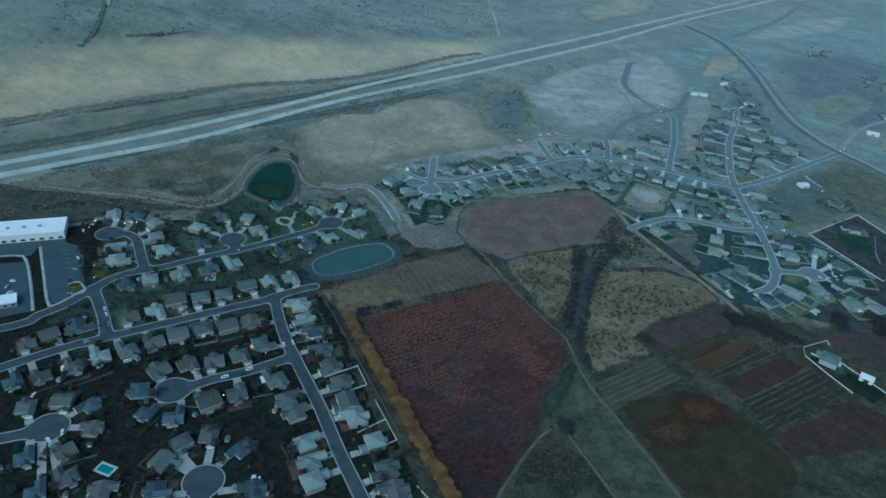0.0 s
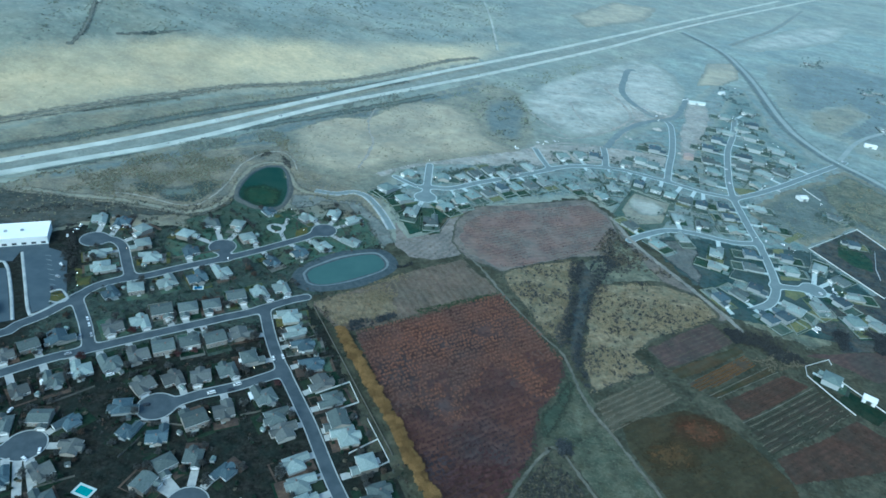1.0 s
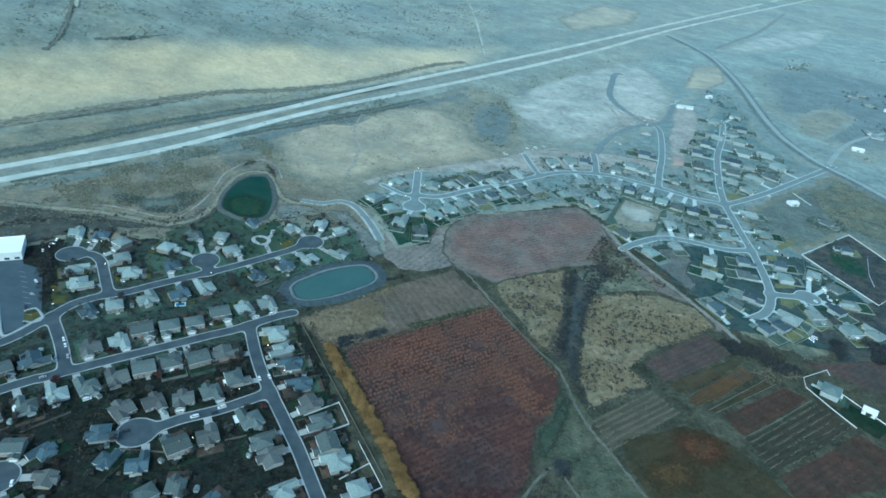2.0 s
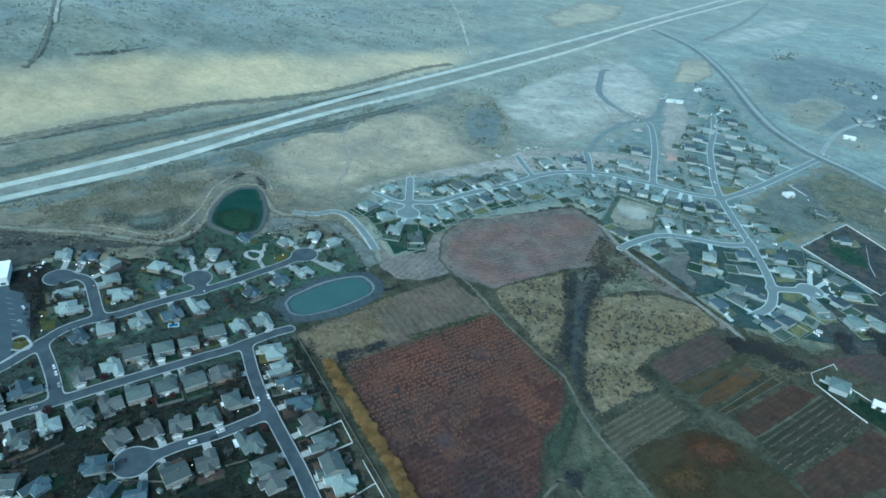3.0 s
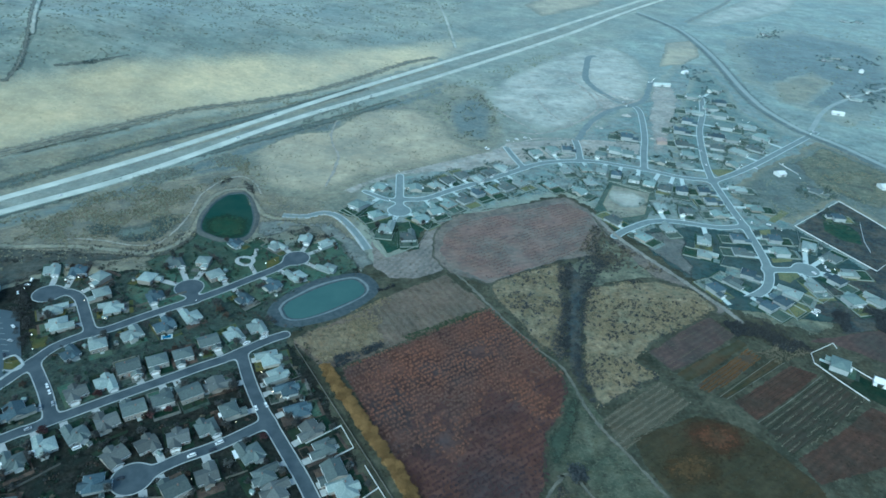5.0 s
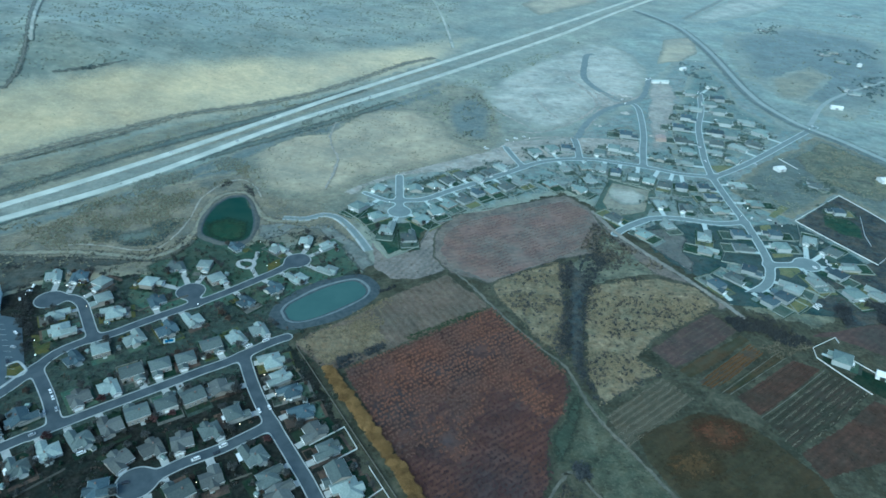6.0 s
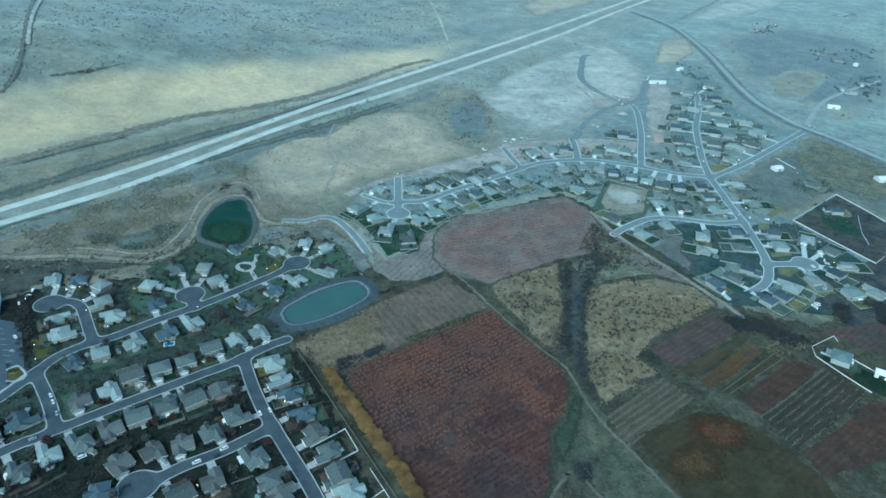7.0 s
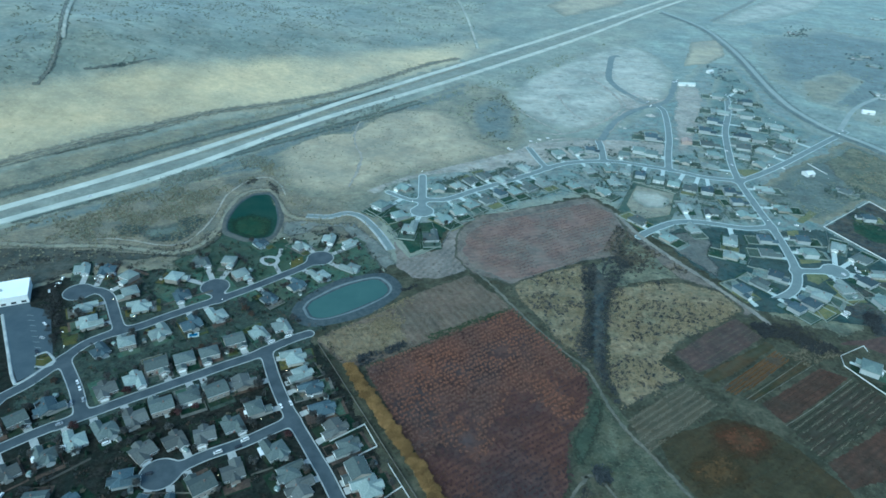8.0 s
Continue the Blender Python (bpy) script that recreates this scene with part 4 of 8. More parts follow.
strip("verge", [(-472.0, 567.2), (-435.9, 605.1), (-400.1, 654.9), (-361.5, 715.9), (-328.0, 755.6), (-294.6, 785.2), (-267.5, 819.5), (-218.3, 872.0), (-164.2, 932.5), (-88.2, 1027.5)], 22, 0.15, M_SLOPE, "dark green slope below the highway", "verge", ragged=2.0)
FRONTAGE = [(-590.2, 647.5), (-560.3, 688.5), (-538.9, 718.6), (-513.6, 746.4), (-488.2, 779.1), (-451.1, 824.6), (-400.3, 890.1), (-370.3, 920.3), (-323.0, 957.0), (-291.9, 982.3), (-199.9, 1082.5), (-95.3, 1243.7), (-37.4, 1302.9)]
strip("verge", FRONTAGE, 20, 0.3, M_TRACK_BAND, "worn brown edge of the frontage track", "verge", ragged=2.0)
strip("dirt_track", FRONTAGE, 4.5, 0.5, M_TRACK_DARK, "dark dirt frontage track above the highway", ragged=1.2)
strip("dirt_track", [(-583.9, 638.1), (-554.7, 679.3), (-533.4, 708.9), (-508.9, 737.6), (-483.7, 769.6), (-446.5, 814.0), (-412.2, 859.1)], 3, 0.5, M_TRACK_DARK, "dark second rut of the frontage track", ragged=0.8)
strip("roadside", [(487.6, 1887.6), (529.7, 1780.5), (553.0, 1680.8), (556.2, 1554.2), (550.3, 1409.6), (533.8, 1236.4), (529.4, 1153.6), (530.3, 1092.2), (544.6, 1014.1), (563.3, 976.4), (582.1, 943.4), (604.2, 889.4), (623.1, 838.3)], 40, 0.15, M_DITCH, "dark weedy roadside of the country road", "verge", ragged=1.5)
strip("railway_road", [(491.3, 1903.9), (533.5, 1795.2), (556.7, 1694.0), (559.7, 1565.8), (553.5, 1419.3), (536.6, 1244.1), (532.0, 1160.5), (532.8, 1098.4), (548.2, 1022.4), (565.7, 981.6), (584.5, 948.3), (606.6, 893.9), (625.5, 842.3)], 9, 0.5, M_ROAD_FAR, "grey two-lane country road")
strip("dirt_track", [(6.8, 536.2), (25.7, 510.3), (44.7, 478.4), (61.7, 452.4), (85.0, 419.4), (101.5, 397.8), (113.0, 356.7), (122.6, 334.1), (130.2, 322.4), (139.1, 306.9), (152.4, 283.8), (164.4, 261.7), (176.4, 237.2)], 3.8, 0.14, M_LANE, "pale dirt farm track", ragged=0.7)
strip("dirt_track", [(167.7, 673.0), (186.0, 622.0), (211.7, 577.4), (235.5, 539.5), (253.9, 508.4), (263.3, 493.1), (271.4, 473.3)], 8, 0.14, M_TRACK, "pale dirt track behind the houses", ragged=0.7)
strip("dirt_track", [(-455.6, 524.5), (-402.4, 526.1), (-356.7, 532.3), (-317.6, 530.6), (-289.2, 527.9), (-270.9, 536.8), (-261.1, 554.9), (-257.6, 585.1), (-261.5, 617.1), (-262.5, 647.8), (-251.8, 670.4), (-230.5, 675.5), (-212.7, 646.0), (-194.2, 618.5), (-173.3, 612.9), (-149.5, 615.2)], 13, 0.1, M_TRACK_BAND, "worn brown lane round the basin", ragged=0.8)
strip("dirt_track", [(-368.8, 545.2), (-350.2, 546.9), (-330.0, 545.4), (-311.6, 541.7), (-294.7, 541.0), (-280.8, 547.7), (-275.3, 562.6), (-271.9, 587.4), (-272.8, 619.9), (-276.1, 650.6), (-271.7, 675.7), (-261.3, 701.2), (-243.5, 709.5), (-223.7, 691.3), (-210.3, 665.9)], 3.2, 0.16, M_PALE_TRACK, "pale sandy path round the basin", ragged=0.5)
LANE_ROUND = [(-175.1, 620.4), (-150.8, 621.4), (-133.2, 632.3), (-117.5, 627.3), (-102.5, 609.6), (-87.1, 584.5), (-74.8, 560.7)]
strip("gravel_lane", LANE_ROUND, 9, 0.2, M_CONCRETE, "pale gravel edges of the lane round the estate")
strip("gravel_lane", LANE_ROUND, 5.6, 0.26, M_ASPHALT_HAZED, "grey lane round the estate")
strip("dirt_track", [(595.3, 1801.4), (695.3, 1957.0), (832.2, 2172.9), (1075.4, 2643.1)], 12, 0.2, M_GULLY_FAR, "dark ditch beside a pale track on the far plain", ragged=1.0)
patch("pale_field", [(589.2, 1779.9), (713.3, 1963.4), (933.3, 2256.6), (1182.2, 2452.4), (994.7, 2099.0), (794.6, 1879.3), (651.2, 1766.8)], 0.05, M_DIRT, "pale bare field on the far plain", 5, soft=40)
patch("pale_field", [(177.7, 1880.2), (324.0, 2193.5), (471.2, 2220.0), (393.8, 1971.0), (212.7, 1757.3)], 0.05, M_TAN, "pale bare field on the far plain", 5, soft=40)
patch("dark_plain", [(628.8, 1610.9), (870.0, 1801.7), (1033.2, 1643.1), (884.2, 1228.5), (639.6, 1033.6), (590.2, 1134.4), (558.0, 1295.8)], 0.03, M_PLAIN, "dark sagebrush plain", 12, soft=75)
patch("dry_field", [(602.9, 1268.8), (739.6, 1379.0), (750.5, 1303.8), (622.6, 1140.6), (574.9, 1145.7)], 0.06, M_VERGE, "dry grass patch on the plain", 5, soft=25)
strip("dirt_track", [(566.8, 1004.1), (640.7, 1115.1), (718.1, 1192.8), (839.9, 1287.5)], 7, 0.14, M_ROAD_FAR, "grey lane to the farms")
strip("dirt_track", [(291.5, 1391.4), (275.4, 1379.5), (258.6, 1303.5), (244.9, 1223.6), (250.3, 1167.9), (265.6, 1124.2), (282.8, 1092.6), (293.7, 1085.2)], 11, 0.14, M_ASPHALT_HAZED, "dark wet street on the building site", ragged=0.5)
for line, w_ in (([(211.4, 1218.3), (234.5, 1138.9), (242.7, 1072.0), (219.7, 1012.6), (175.9, 955.5), (129.1, 916.3), (87.8, 920.2)], 5), ([(243.4, 1054.7), (271.6, 1070.2), (293.7, 1085.2), (339.0, 1135.1), (371.7, 1236.5)], 6), ([(66.6, 1018.6), (95.2, 969.7), (129.6, 920.9)], 4), ([(80.0, 855.7), (118.6, 892.4), (168.8, 903.2), (179.9, 900.1)], 4), ([(179.9, 900.1), (211.0, 960.1), (242.2, 1037.5)], 6), ([(137.9, 1105.3), (149.7, 1033.0), (166.3, 981.8)], 3), ([(293.7, 1085.2), (277.7, 1101.0), (258.7, 1129.6)], 5)):
    strip("dirt_track", line, w_ * 1.7, 0.2, M_RUT, "brown wheel track across the building site", ragged=1.2)
strip("dirt_track", [(184.0, 900.6), (199.9, 944.1), (221.6, 991.8), (248.7, 1032.9), (276.6, 1062.2), (295.3, 1070.7)], 9, 0.22, M_ASPHALT_HAZED, "grey unfinished street on the building site", ragged=0.6)
strip("dirt_track", [(293.4, 1070.4), (321.3, 1101.3), (344.1, 1152.1), (369.5, 1236.1)], 9, 0.22, M_ASPHALT_HAZED, "grey unfinished street on the building site", ragged=0.6)
strip("dirt_track", [(239.9, 939.7), (257.2, 953.9), (272.2, 955.9), (278.9, 940.0)], 4, 0.22, M_GULLY_FAR, "dark muddy track on the building site", ragged=0.6)
patch("bare_lot", [(242.8, 1153.3), (258.3, 1116.8), (274.0, 1082.4), (284.3, 1072.0), (251.6, 1038.9), (236.5, 1031.2), (247.4, 1066.8), (247.2, 1108.9)], 0.05, M_RUT, "pale trampled earth where the site streets meet", 2, soft=6)
strip("dirt_track", [(84.1, 292.1), (91.0, 294.8), (97.0, 290.6), (104.5, 278.9), (115.0, 261.1), (124.9, 244.4), (134.4, 225.6)], 3.6, 0.14, M_LANE, "dirt farm track", ragged=0.5)
strip("dirt_track", [(88.2, 294.1), (74.8, 273.6), (61.7, 247.7), (52.3, 225.4), (45.7, 205.4)], 4, 0.14, M_LANE, "dirt farm track along the orchard", ragged=0.5)


def network(bulbs, lanes, x0, y0, x1, y1, step, road_mat, kerb_mat, label, kerb=0.95):
    """Streets joined with rounded corners: the road surface, and a raised concrete pavement along it."""
    xs, ys = np.arange(x0, x1, step), np.arange(y0, y1, step)
    gx, gy = np.meshgrid(xs, ys)
    total = None
    shapes = []
    for points, width in lanes:
        line = smooth_line(points, 6.0)
        d = np.full(gx.shape, 1e9)
        for a, b in zip(line, line[1:]):
            lo, hi = np.minimum(a, b) - 30, np.maximum(a, b) + 30
            i0, i1 = np.searchsorted(xs, (lo[0], hi[0]))
            j0, j1 = np.searchsorted(ys, (lo[1], hi[1]))
            sx, sy = gx[j0:j1, i0:i1], gy[j0:j1, i0:i1]
            t = np.clip(((sx - a[0]) * (b - a)[0] + (sy - a[1]) * (b - a)[1]) / ((b - a) @ (b - a)), 0, 1)
            d[j0:j1, i0:i1] = np.minimum(d[j0:j1, i0:i1], np.hypot(sx - a[0] - t * (b - a)[0], sy - a[1] - t * (b - a)[1]))
        shapes.append(d - width / 2)
    for x, y, r in bulbs:
        shapes.append(np.hypot(gx - x, gy - y) - r)
    for d in shapes:
        if total is None:
            total = d
        else:
            h = np.maximum(6 - np.abs(total - d), 0) / 6
            total = np.minimum(total, d) - h * h * 6 / 4 * 0.8

    def band(lo, hi, z):
        corner = [(0, 0), (0, 1), (1, 1), (1, 0)]
        c = np.stack([total[:-1, :-1], total[:-1, 1:], total[1:, 1:], total[1:, :-1]])
        px = np.stack([gx[:-1, :-1], gx[:-1, 1:], gx[1:, 1:], gx[1:, :-1]])
        py = np.stack([gy[:-1, :-1], gy[:-1, 1:], gy[1:, 1:], gy[1:, :-1]])
        full = (c.min(0) >= lo) & (c.max(0) <= hi)
        some = (c.max(0) > lo) & (c.min(0) < hi) & ~full
        index, verts, faces = {}, [], []

        def vertex(x, y):
            key = (round(x, 2), round(y, 2))
            if key not in index:
                index[key] = len(verts)
                verts.append((x, y, z))
            return index[key]

        for j, i in zip(*np.nonzero(full)):
            faces.append([vertex(px[k, j, i], py[k, j, i]) for k in range(4)])
        for j, i in zip(*np.nonzero(some)):
            poly = [(px[k, j, i], py[k, j, i], c[k, j, i]) for k in range(4)]
            for level, sign in ((lo, 1), (hi, -1)):
                out = []
                for p, q in zip(poly, poly[1:] + poly[:1]):
                    u, v = sign * (p[2] - level), sign * (q[2] - level)
                    if u >= 0:
                        out.append(p)
                    if (u >= 0) != (v >= 0):
                        t = u / (u - v)
                        out.append(tuple(a + (b - a) * t for a, b in zip(p, q)))
                poly = out
            ids = list(dict.fromkeys(vertex(p[0], p[1]) for p in poly))
            if len(ids) > 2:
                faces.append(ids)
        return verts, faces

    road = new("road", mesh_of("road", *band(-99, 0, 0.2), road_mat))
    tagged(road, label, "road", "", "structure")
    walkway = new("pavement", mesh_of("pavement", *band(0.0, kerb, 0.34), kerb_mat))
    solid = walkway.modifiers.new("thickness", "SOLIDIFY")
    solid.thickness, solid.offset = 0.2, -1
    tagged(walkway, "pale concrete kerb and pavement along the street", "pavement", "", "structure")

    def road_distance(x, y):
        i, j = int((x - x0) / step), int((y - y0) / step)
        return total[j, i] if 0 <= j < total.shape[0] and 0 <= i < total.shape[1] else 99.0

    return road_distance


W1 = 8.2
LANES_NEAR = [([(-440.0, 228.0), (-405.0, 258.0), (-330.8, 309.2), (-321.8, 325.0), (-311.7, 340.7), (-305.8, 357.1), (-301.8, 367.9), (-295.6, 386.6), (-281.3, 402.1), (-264.0, 413.4), (-247.6, 428.9), (-230.0, 444.4), (-211.3, 459.9), (-192.2, 477.8), (-172.5, 498.5), (-155.9, 516.2), (-147.1, 529.0)], W1),
              ([(-301.8, 367.9), (-286.3, 350.6), (-273.5, 335.3), (-261.4, 318.7)], W1),
              ([(-420.0, 165.0), (-352.0, 222.0), (-280.4, 294.0), (-269.6, 302.4), (-258.8, 311.6), (-250.4, 318.3), (-235.2, 330.6), (-213.6, 347.2), (-190.6, 364.9), (-177.6, 375.2), (-163.5, 385.2), (-149.7, 398.3), (-135.2, 412.0), (-124.5, 419.4)], W1),
              ([(-152.1, 392.7), (-137.4, 363.6), (-123.8, 340.5), (-113.7, 325.9), (-98.6, 305.0), (-85.2, 286.5), (-77.6, 275.8), (-54.8, 240.1), (-41.9, 221.8), (-21.5, 192.3), (-2.6, 164.7)], W1),
              ([(-114.4, 322.7), (-125.7, 312.7), (-140.3, 300.5), (-155.0, 291.1), (-163.8, 285.1), (-178.5, 271.8)], W1),
              ([(-277.1, 407.4), (-286.8, 420.6), (-298.4, 437.5), (-309.5, 452.1), (-321.6, 458.7), (-332.6, 456.1)], W1),
              ([(-213.1, 458.0), (-222.7, 475.3)], W1),
              ([(-297.4, 189.0), (-281.6, 196.9), (-266.2, 206.3), (-254.1, 213.3), (-242.6, 220.7)], W1),
              ([(-130.3, 201.5), (-123.4, 180.1), (-112.4, 154.4)], W1)]
CUL_NEAR = [(-141.1, 536.7), (-183.9, 270.0), (-337.8, 454.8), (-223.8, 477.0), (-243.6, 221.0), (-129.9, 200.7)]
near_road = network([(x, y, 12.2) for x, y in CUL_NEAR], LANES_NEAR, -520, 80, 60, 620, 0.9, M_ASPHALT, M_CONCRETE, "dark asphalt residential street with cul-de-sacs", 0.75)
W2 = 8.2
LANES_FAR = [([(-51.4, 648.4), (-54.9, 690.9), (-57.2, 718.4), (-59.1, 741.1)], W2),
             ([(-53.7, 676.3), (-25.3, 682.1), (7.2, 711.1), (41.8, 738.8), (82.5, 773.9), (102.2, 792.3), (126.2, 809.9), (157.8, 821.1), (196.5, 825.6), (232.8, 816.5), (267.9, 805.6), (301.2, 791.3), (329.5, 787.3), (340.6, 783.3), (341.3, 761.3), (340.6, 732.1), (339.7, 700.3), (340.0, 673.3), (339.0, 646.6), (336.4, 609.2), (332.7, 580.4), (325.5, 555.2), (314.2, 535.2), (297.9, 521.3), (281.1, 510.6), (268.8, 504.2)], W2),
             ([(-54.9, 674.7), (-66.5, 673.5), (-81.8, 682.1), (-95.4, 691.2)], 6),
             ([(342.0, 785.2), (349.8, 837.6), (358.9, 878.9), (370.2, 928.4), (383.7, 977.8), (406.9, 1040.9), (420.8, 1085.5), (436.7, 1143.2)], W2),
             ([(341.4, 783.4), (384.1, 816.9), (430.5, 858.8), (483.8, 911.2), (542.5, 968.9), (574.3, 1000.1)], W2),
             ([(339.7, 663.8), (314.3, 657.3), (295.5, 658.2), (274.5, 662.9), (252.5, 664.8), (232.1, 660.1), (213.2, 647.6), (194.1, 631.5), (184.5, 620.6)], W2),
             ([(329.1, 571.4), (351.8, 573.3), (370.3, 576.0)], W2),
             ([(259.7, 812.1), (272.2, 868.5), (286.3, 924.7), (301.5, 1007.8), (306.3, 1060.6), (293.7, 1085.2)], W2),
             ([(176.6, 825.2), (180.1, 874.1), (179.9, 900.1)], W2),
             ([(98.2, 788.2), (87.2, 822.5), (78.4, 855.5)], 7)]
CUL_FAR = [(-51.4, 648.4), (371.5, 576.1)]
# far streets and kerbs wear the haze-paled copies
far_road = network([(x, y, 12.6) for x, y in CUL_FAR], LANES_FAR, -140, 520, 620, 1260, 1.1, M_ASPHALT_HAZED, M_CONCRETE_FAR, "grey residential street, paled for haze")

# ---- ponds ----


POOLS = []


def pond(name, points, water, label, rim=7.0, lined=True):
    p = [np.array(q, float) for q in points]
    line = smooth_line(p + p[:1], 4.0)[:-1]
    POOLS.append(line)
    c = line.mean(0)
    out = (line - c) / np.linalg.norm(line - c, axis=1)[:, None]
    n = len(line)
    def ring(parts_, what, material, text):
        verts = [(*(q + o * r), z) for r, z in parts_ for q, o in zip(line, out)]
        faces = [(k * n + i, k * n + (i + 1) % n, (k + 1) * n + (i + 1) % n, (k + 1) * n + i) for k in range(len(parts_) - 1) for i in range(n)]
        return tagged(new(what, mesh_of(what, verts, faces, material)), text, "pond", "", "structure")

    if lined:
        ring([(0.0, 0.1), (rim * 0.5, 0.7)], "bank", M_BANK, "dark wet slope inside the pond")
        bank = ring([(rim * 0.5, 0.7), (rim * 0.7, 1.0), (rim * 0.9, 1.0)], name, M_LINER, label)
        ring([(rim * 0.9, 1.0), (rim * 1.5, 0.9), (rim * 2.6, 0.0)], "bank", M_BANK, "dark grey gravel bank of the pond")
    else:
        bank = ring([(0.0, 0.10), (rim * 0.3, 0.9), (rim * 0.5, 0.95)], name, M_BANK, label)
        ring([(rim * 0.5, 0.95), (rim * 1.1, 0.95), (rim * 2.0, 0.0)], "bank", M_BASIN_BANK, "dark earth bank round the basin")
    top = new("water", mesh_of("water", [(*(q + o * 1.0), 0.3) for q, o in zip(line, out)], [list(range(n))], water))
    tagged(top, "still dark water in the pond", "water", "", "structure")
    return bank


pond("pond", [(-133.3, 455.2), (-126.3, 443.6), (-116.5, 442.8), (-104.8, 449.3), (-88.6, 463.7), (-72.4, 479.5), (-70.0, 492.2), (-80.5, 504.3), (-93.0, 500.5), (-108.2, 489.1), (-122.2, 474.7), (-131.0, 464.5)], M_WATER, "lined pond with a pale gravel bank", 6)
pond("basin", [(-245.8, 659.4), (-230.4, 663.9), (-219.3, 649.4), (-210.3, 626.0), (-203.3, 604.9), (-200.2, 578.7), (-206.3, 567.8), (-221.5, 565.3), (-234.8, 570.9), (-247.7, 580.1), (-254.2, 606.3), (-253.4, 639.1)], M_ALGAE, "green basin with a dark sloping bank", 4, False)
patch("basin_floor", [(-255.5, 604.9), (-236.0, 619.6), (-205.2, 609.8), (-197.9, 578.9), (-202.8, 563.6), (-219.8, 559.8), (-235.2, 565.1), (-249.7, 577.6)], 0.1, M_ALGAE_GRASS, "olive green weeds at the shallow end of the basin", 1.5, "ground", 15).location.z = 0.3

# ---- houses ----


def roof_gable(bm, x0, y0, x1, y1, z, rise, over=0.5, along="x", thick=0.22):
    """A gable roof: two sloping slabs with eaves."""
    if along == "x":
        ym, s = (y0 + y1) / 2, rise / ((y1 - y0) / 2)
        rows = [((x0 - over, y0 - over), (x1 + over, y0 - over), (x1 + over, ym), (x0 - over, ym)), ((x1 + over, y1 + over), (x0 - over, y1 + over), (x0 - over, ym), (x1 + over, ym))]
    else:
        xm, s = (x0 + x1) / 2, rise / ((x1 - x0) / 2)
        rows = [((x0 - over, y1 + over), (x0 - over, y0 - over), (xm, y0 - over), (xm, y1 + over)), ((x1 + over, y0 - over), (x1 + over, y1 + over), (xm, y1 + over), (xm, y0 - over))]
    for q in rows:
        zs = (z - over * s, z - over * s, z + rise, z + rise)
        lo = [bm.verts.new((*c, h)) for c, h in zip(q, zs)]
        hi = [bm.verts.new((*c, h + thick)) for c, h in zip(q, zs)]
        bm.faces.new(hi)
        bm.faces.new(lo[::-1])
        for i in range(4):
            bm.faces.new((lo[i], lo[(i + 1) % 4], hi[(i + 1) % 4], hi[i]))


def roof_hip(bm, x0, y0, x1, y1, z, rise, over=0.5, thick=0.22):
    """A hipped roof with a ridge along its longer side."""
    x0, y0, x1, y1 = x0 - over, y0 - over, x1 + over, y1 + over
    half = min(x1 - x0, y1 - y0) / 2
    if x1 - x0 >= y1 - y0:
        ridge = ((x0 + half, (y0 + y1) / 2), (x1 - half - 0.01, (y0 + y1) / 2))
        tops = (0, 1, 1, 0)
    else:
        ridge = (((x0 + x1) / 2, y0 + half), ((x0 + x1) / 2, y1 - half - 0.01))
        tops = (0, 0, 1, 1)
    e = z - over * rise / half
    c = ((x0, y0), (x1, y0), (x1, y1), (x0, y1))
    lo = [bm.verts.new((*q, e)) for q in c]
    hi = [bm.verts.new((*q, e + thick)) for q in c]
    r = [bm.verts.new((*q, z + rise + thick)) for q in ridge]
    bm.faces.new(lo[::-1])
    for i in range(4):
        k = (i + 1) % 4
        bm.faces.new((lo[i], lo[k], hi[k], hi[i]))
        bm.faces.new(list(dict.fromkeys((hi[i], hi[k], r[tops[k]], r[tops[i]]))))


def gable_wall(bm, x0, y0, x1, y1, z, rise, along):
    """The two triangles of wall under a gable roof."""
    if along == "x":
        for x in (x0, x1):
            bm.faces.new([bm.verts.new(c) for c in ((x, y0, z), (x, y1, z), (x, (y0 + y1) / 2, z + rise))])
    else:
        for y in (y0, y1):
            bm.faces.new([bm.verts.new(c) for c in ((x0, y, z), (x1, y, z), ((x0 + x1) / 2, y, z + rise))])


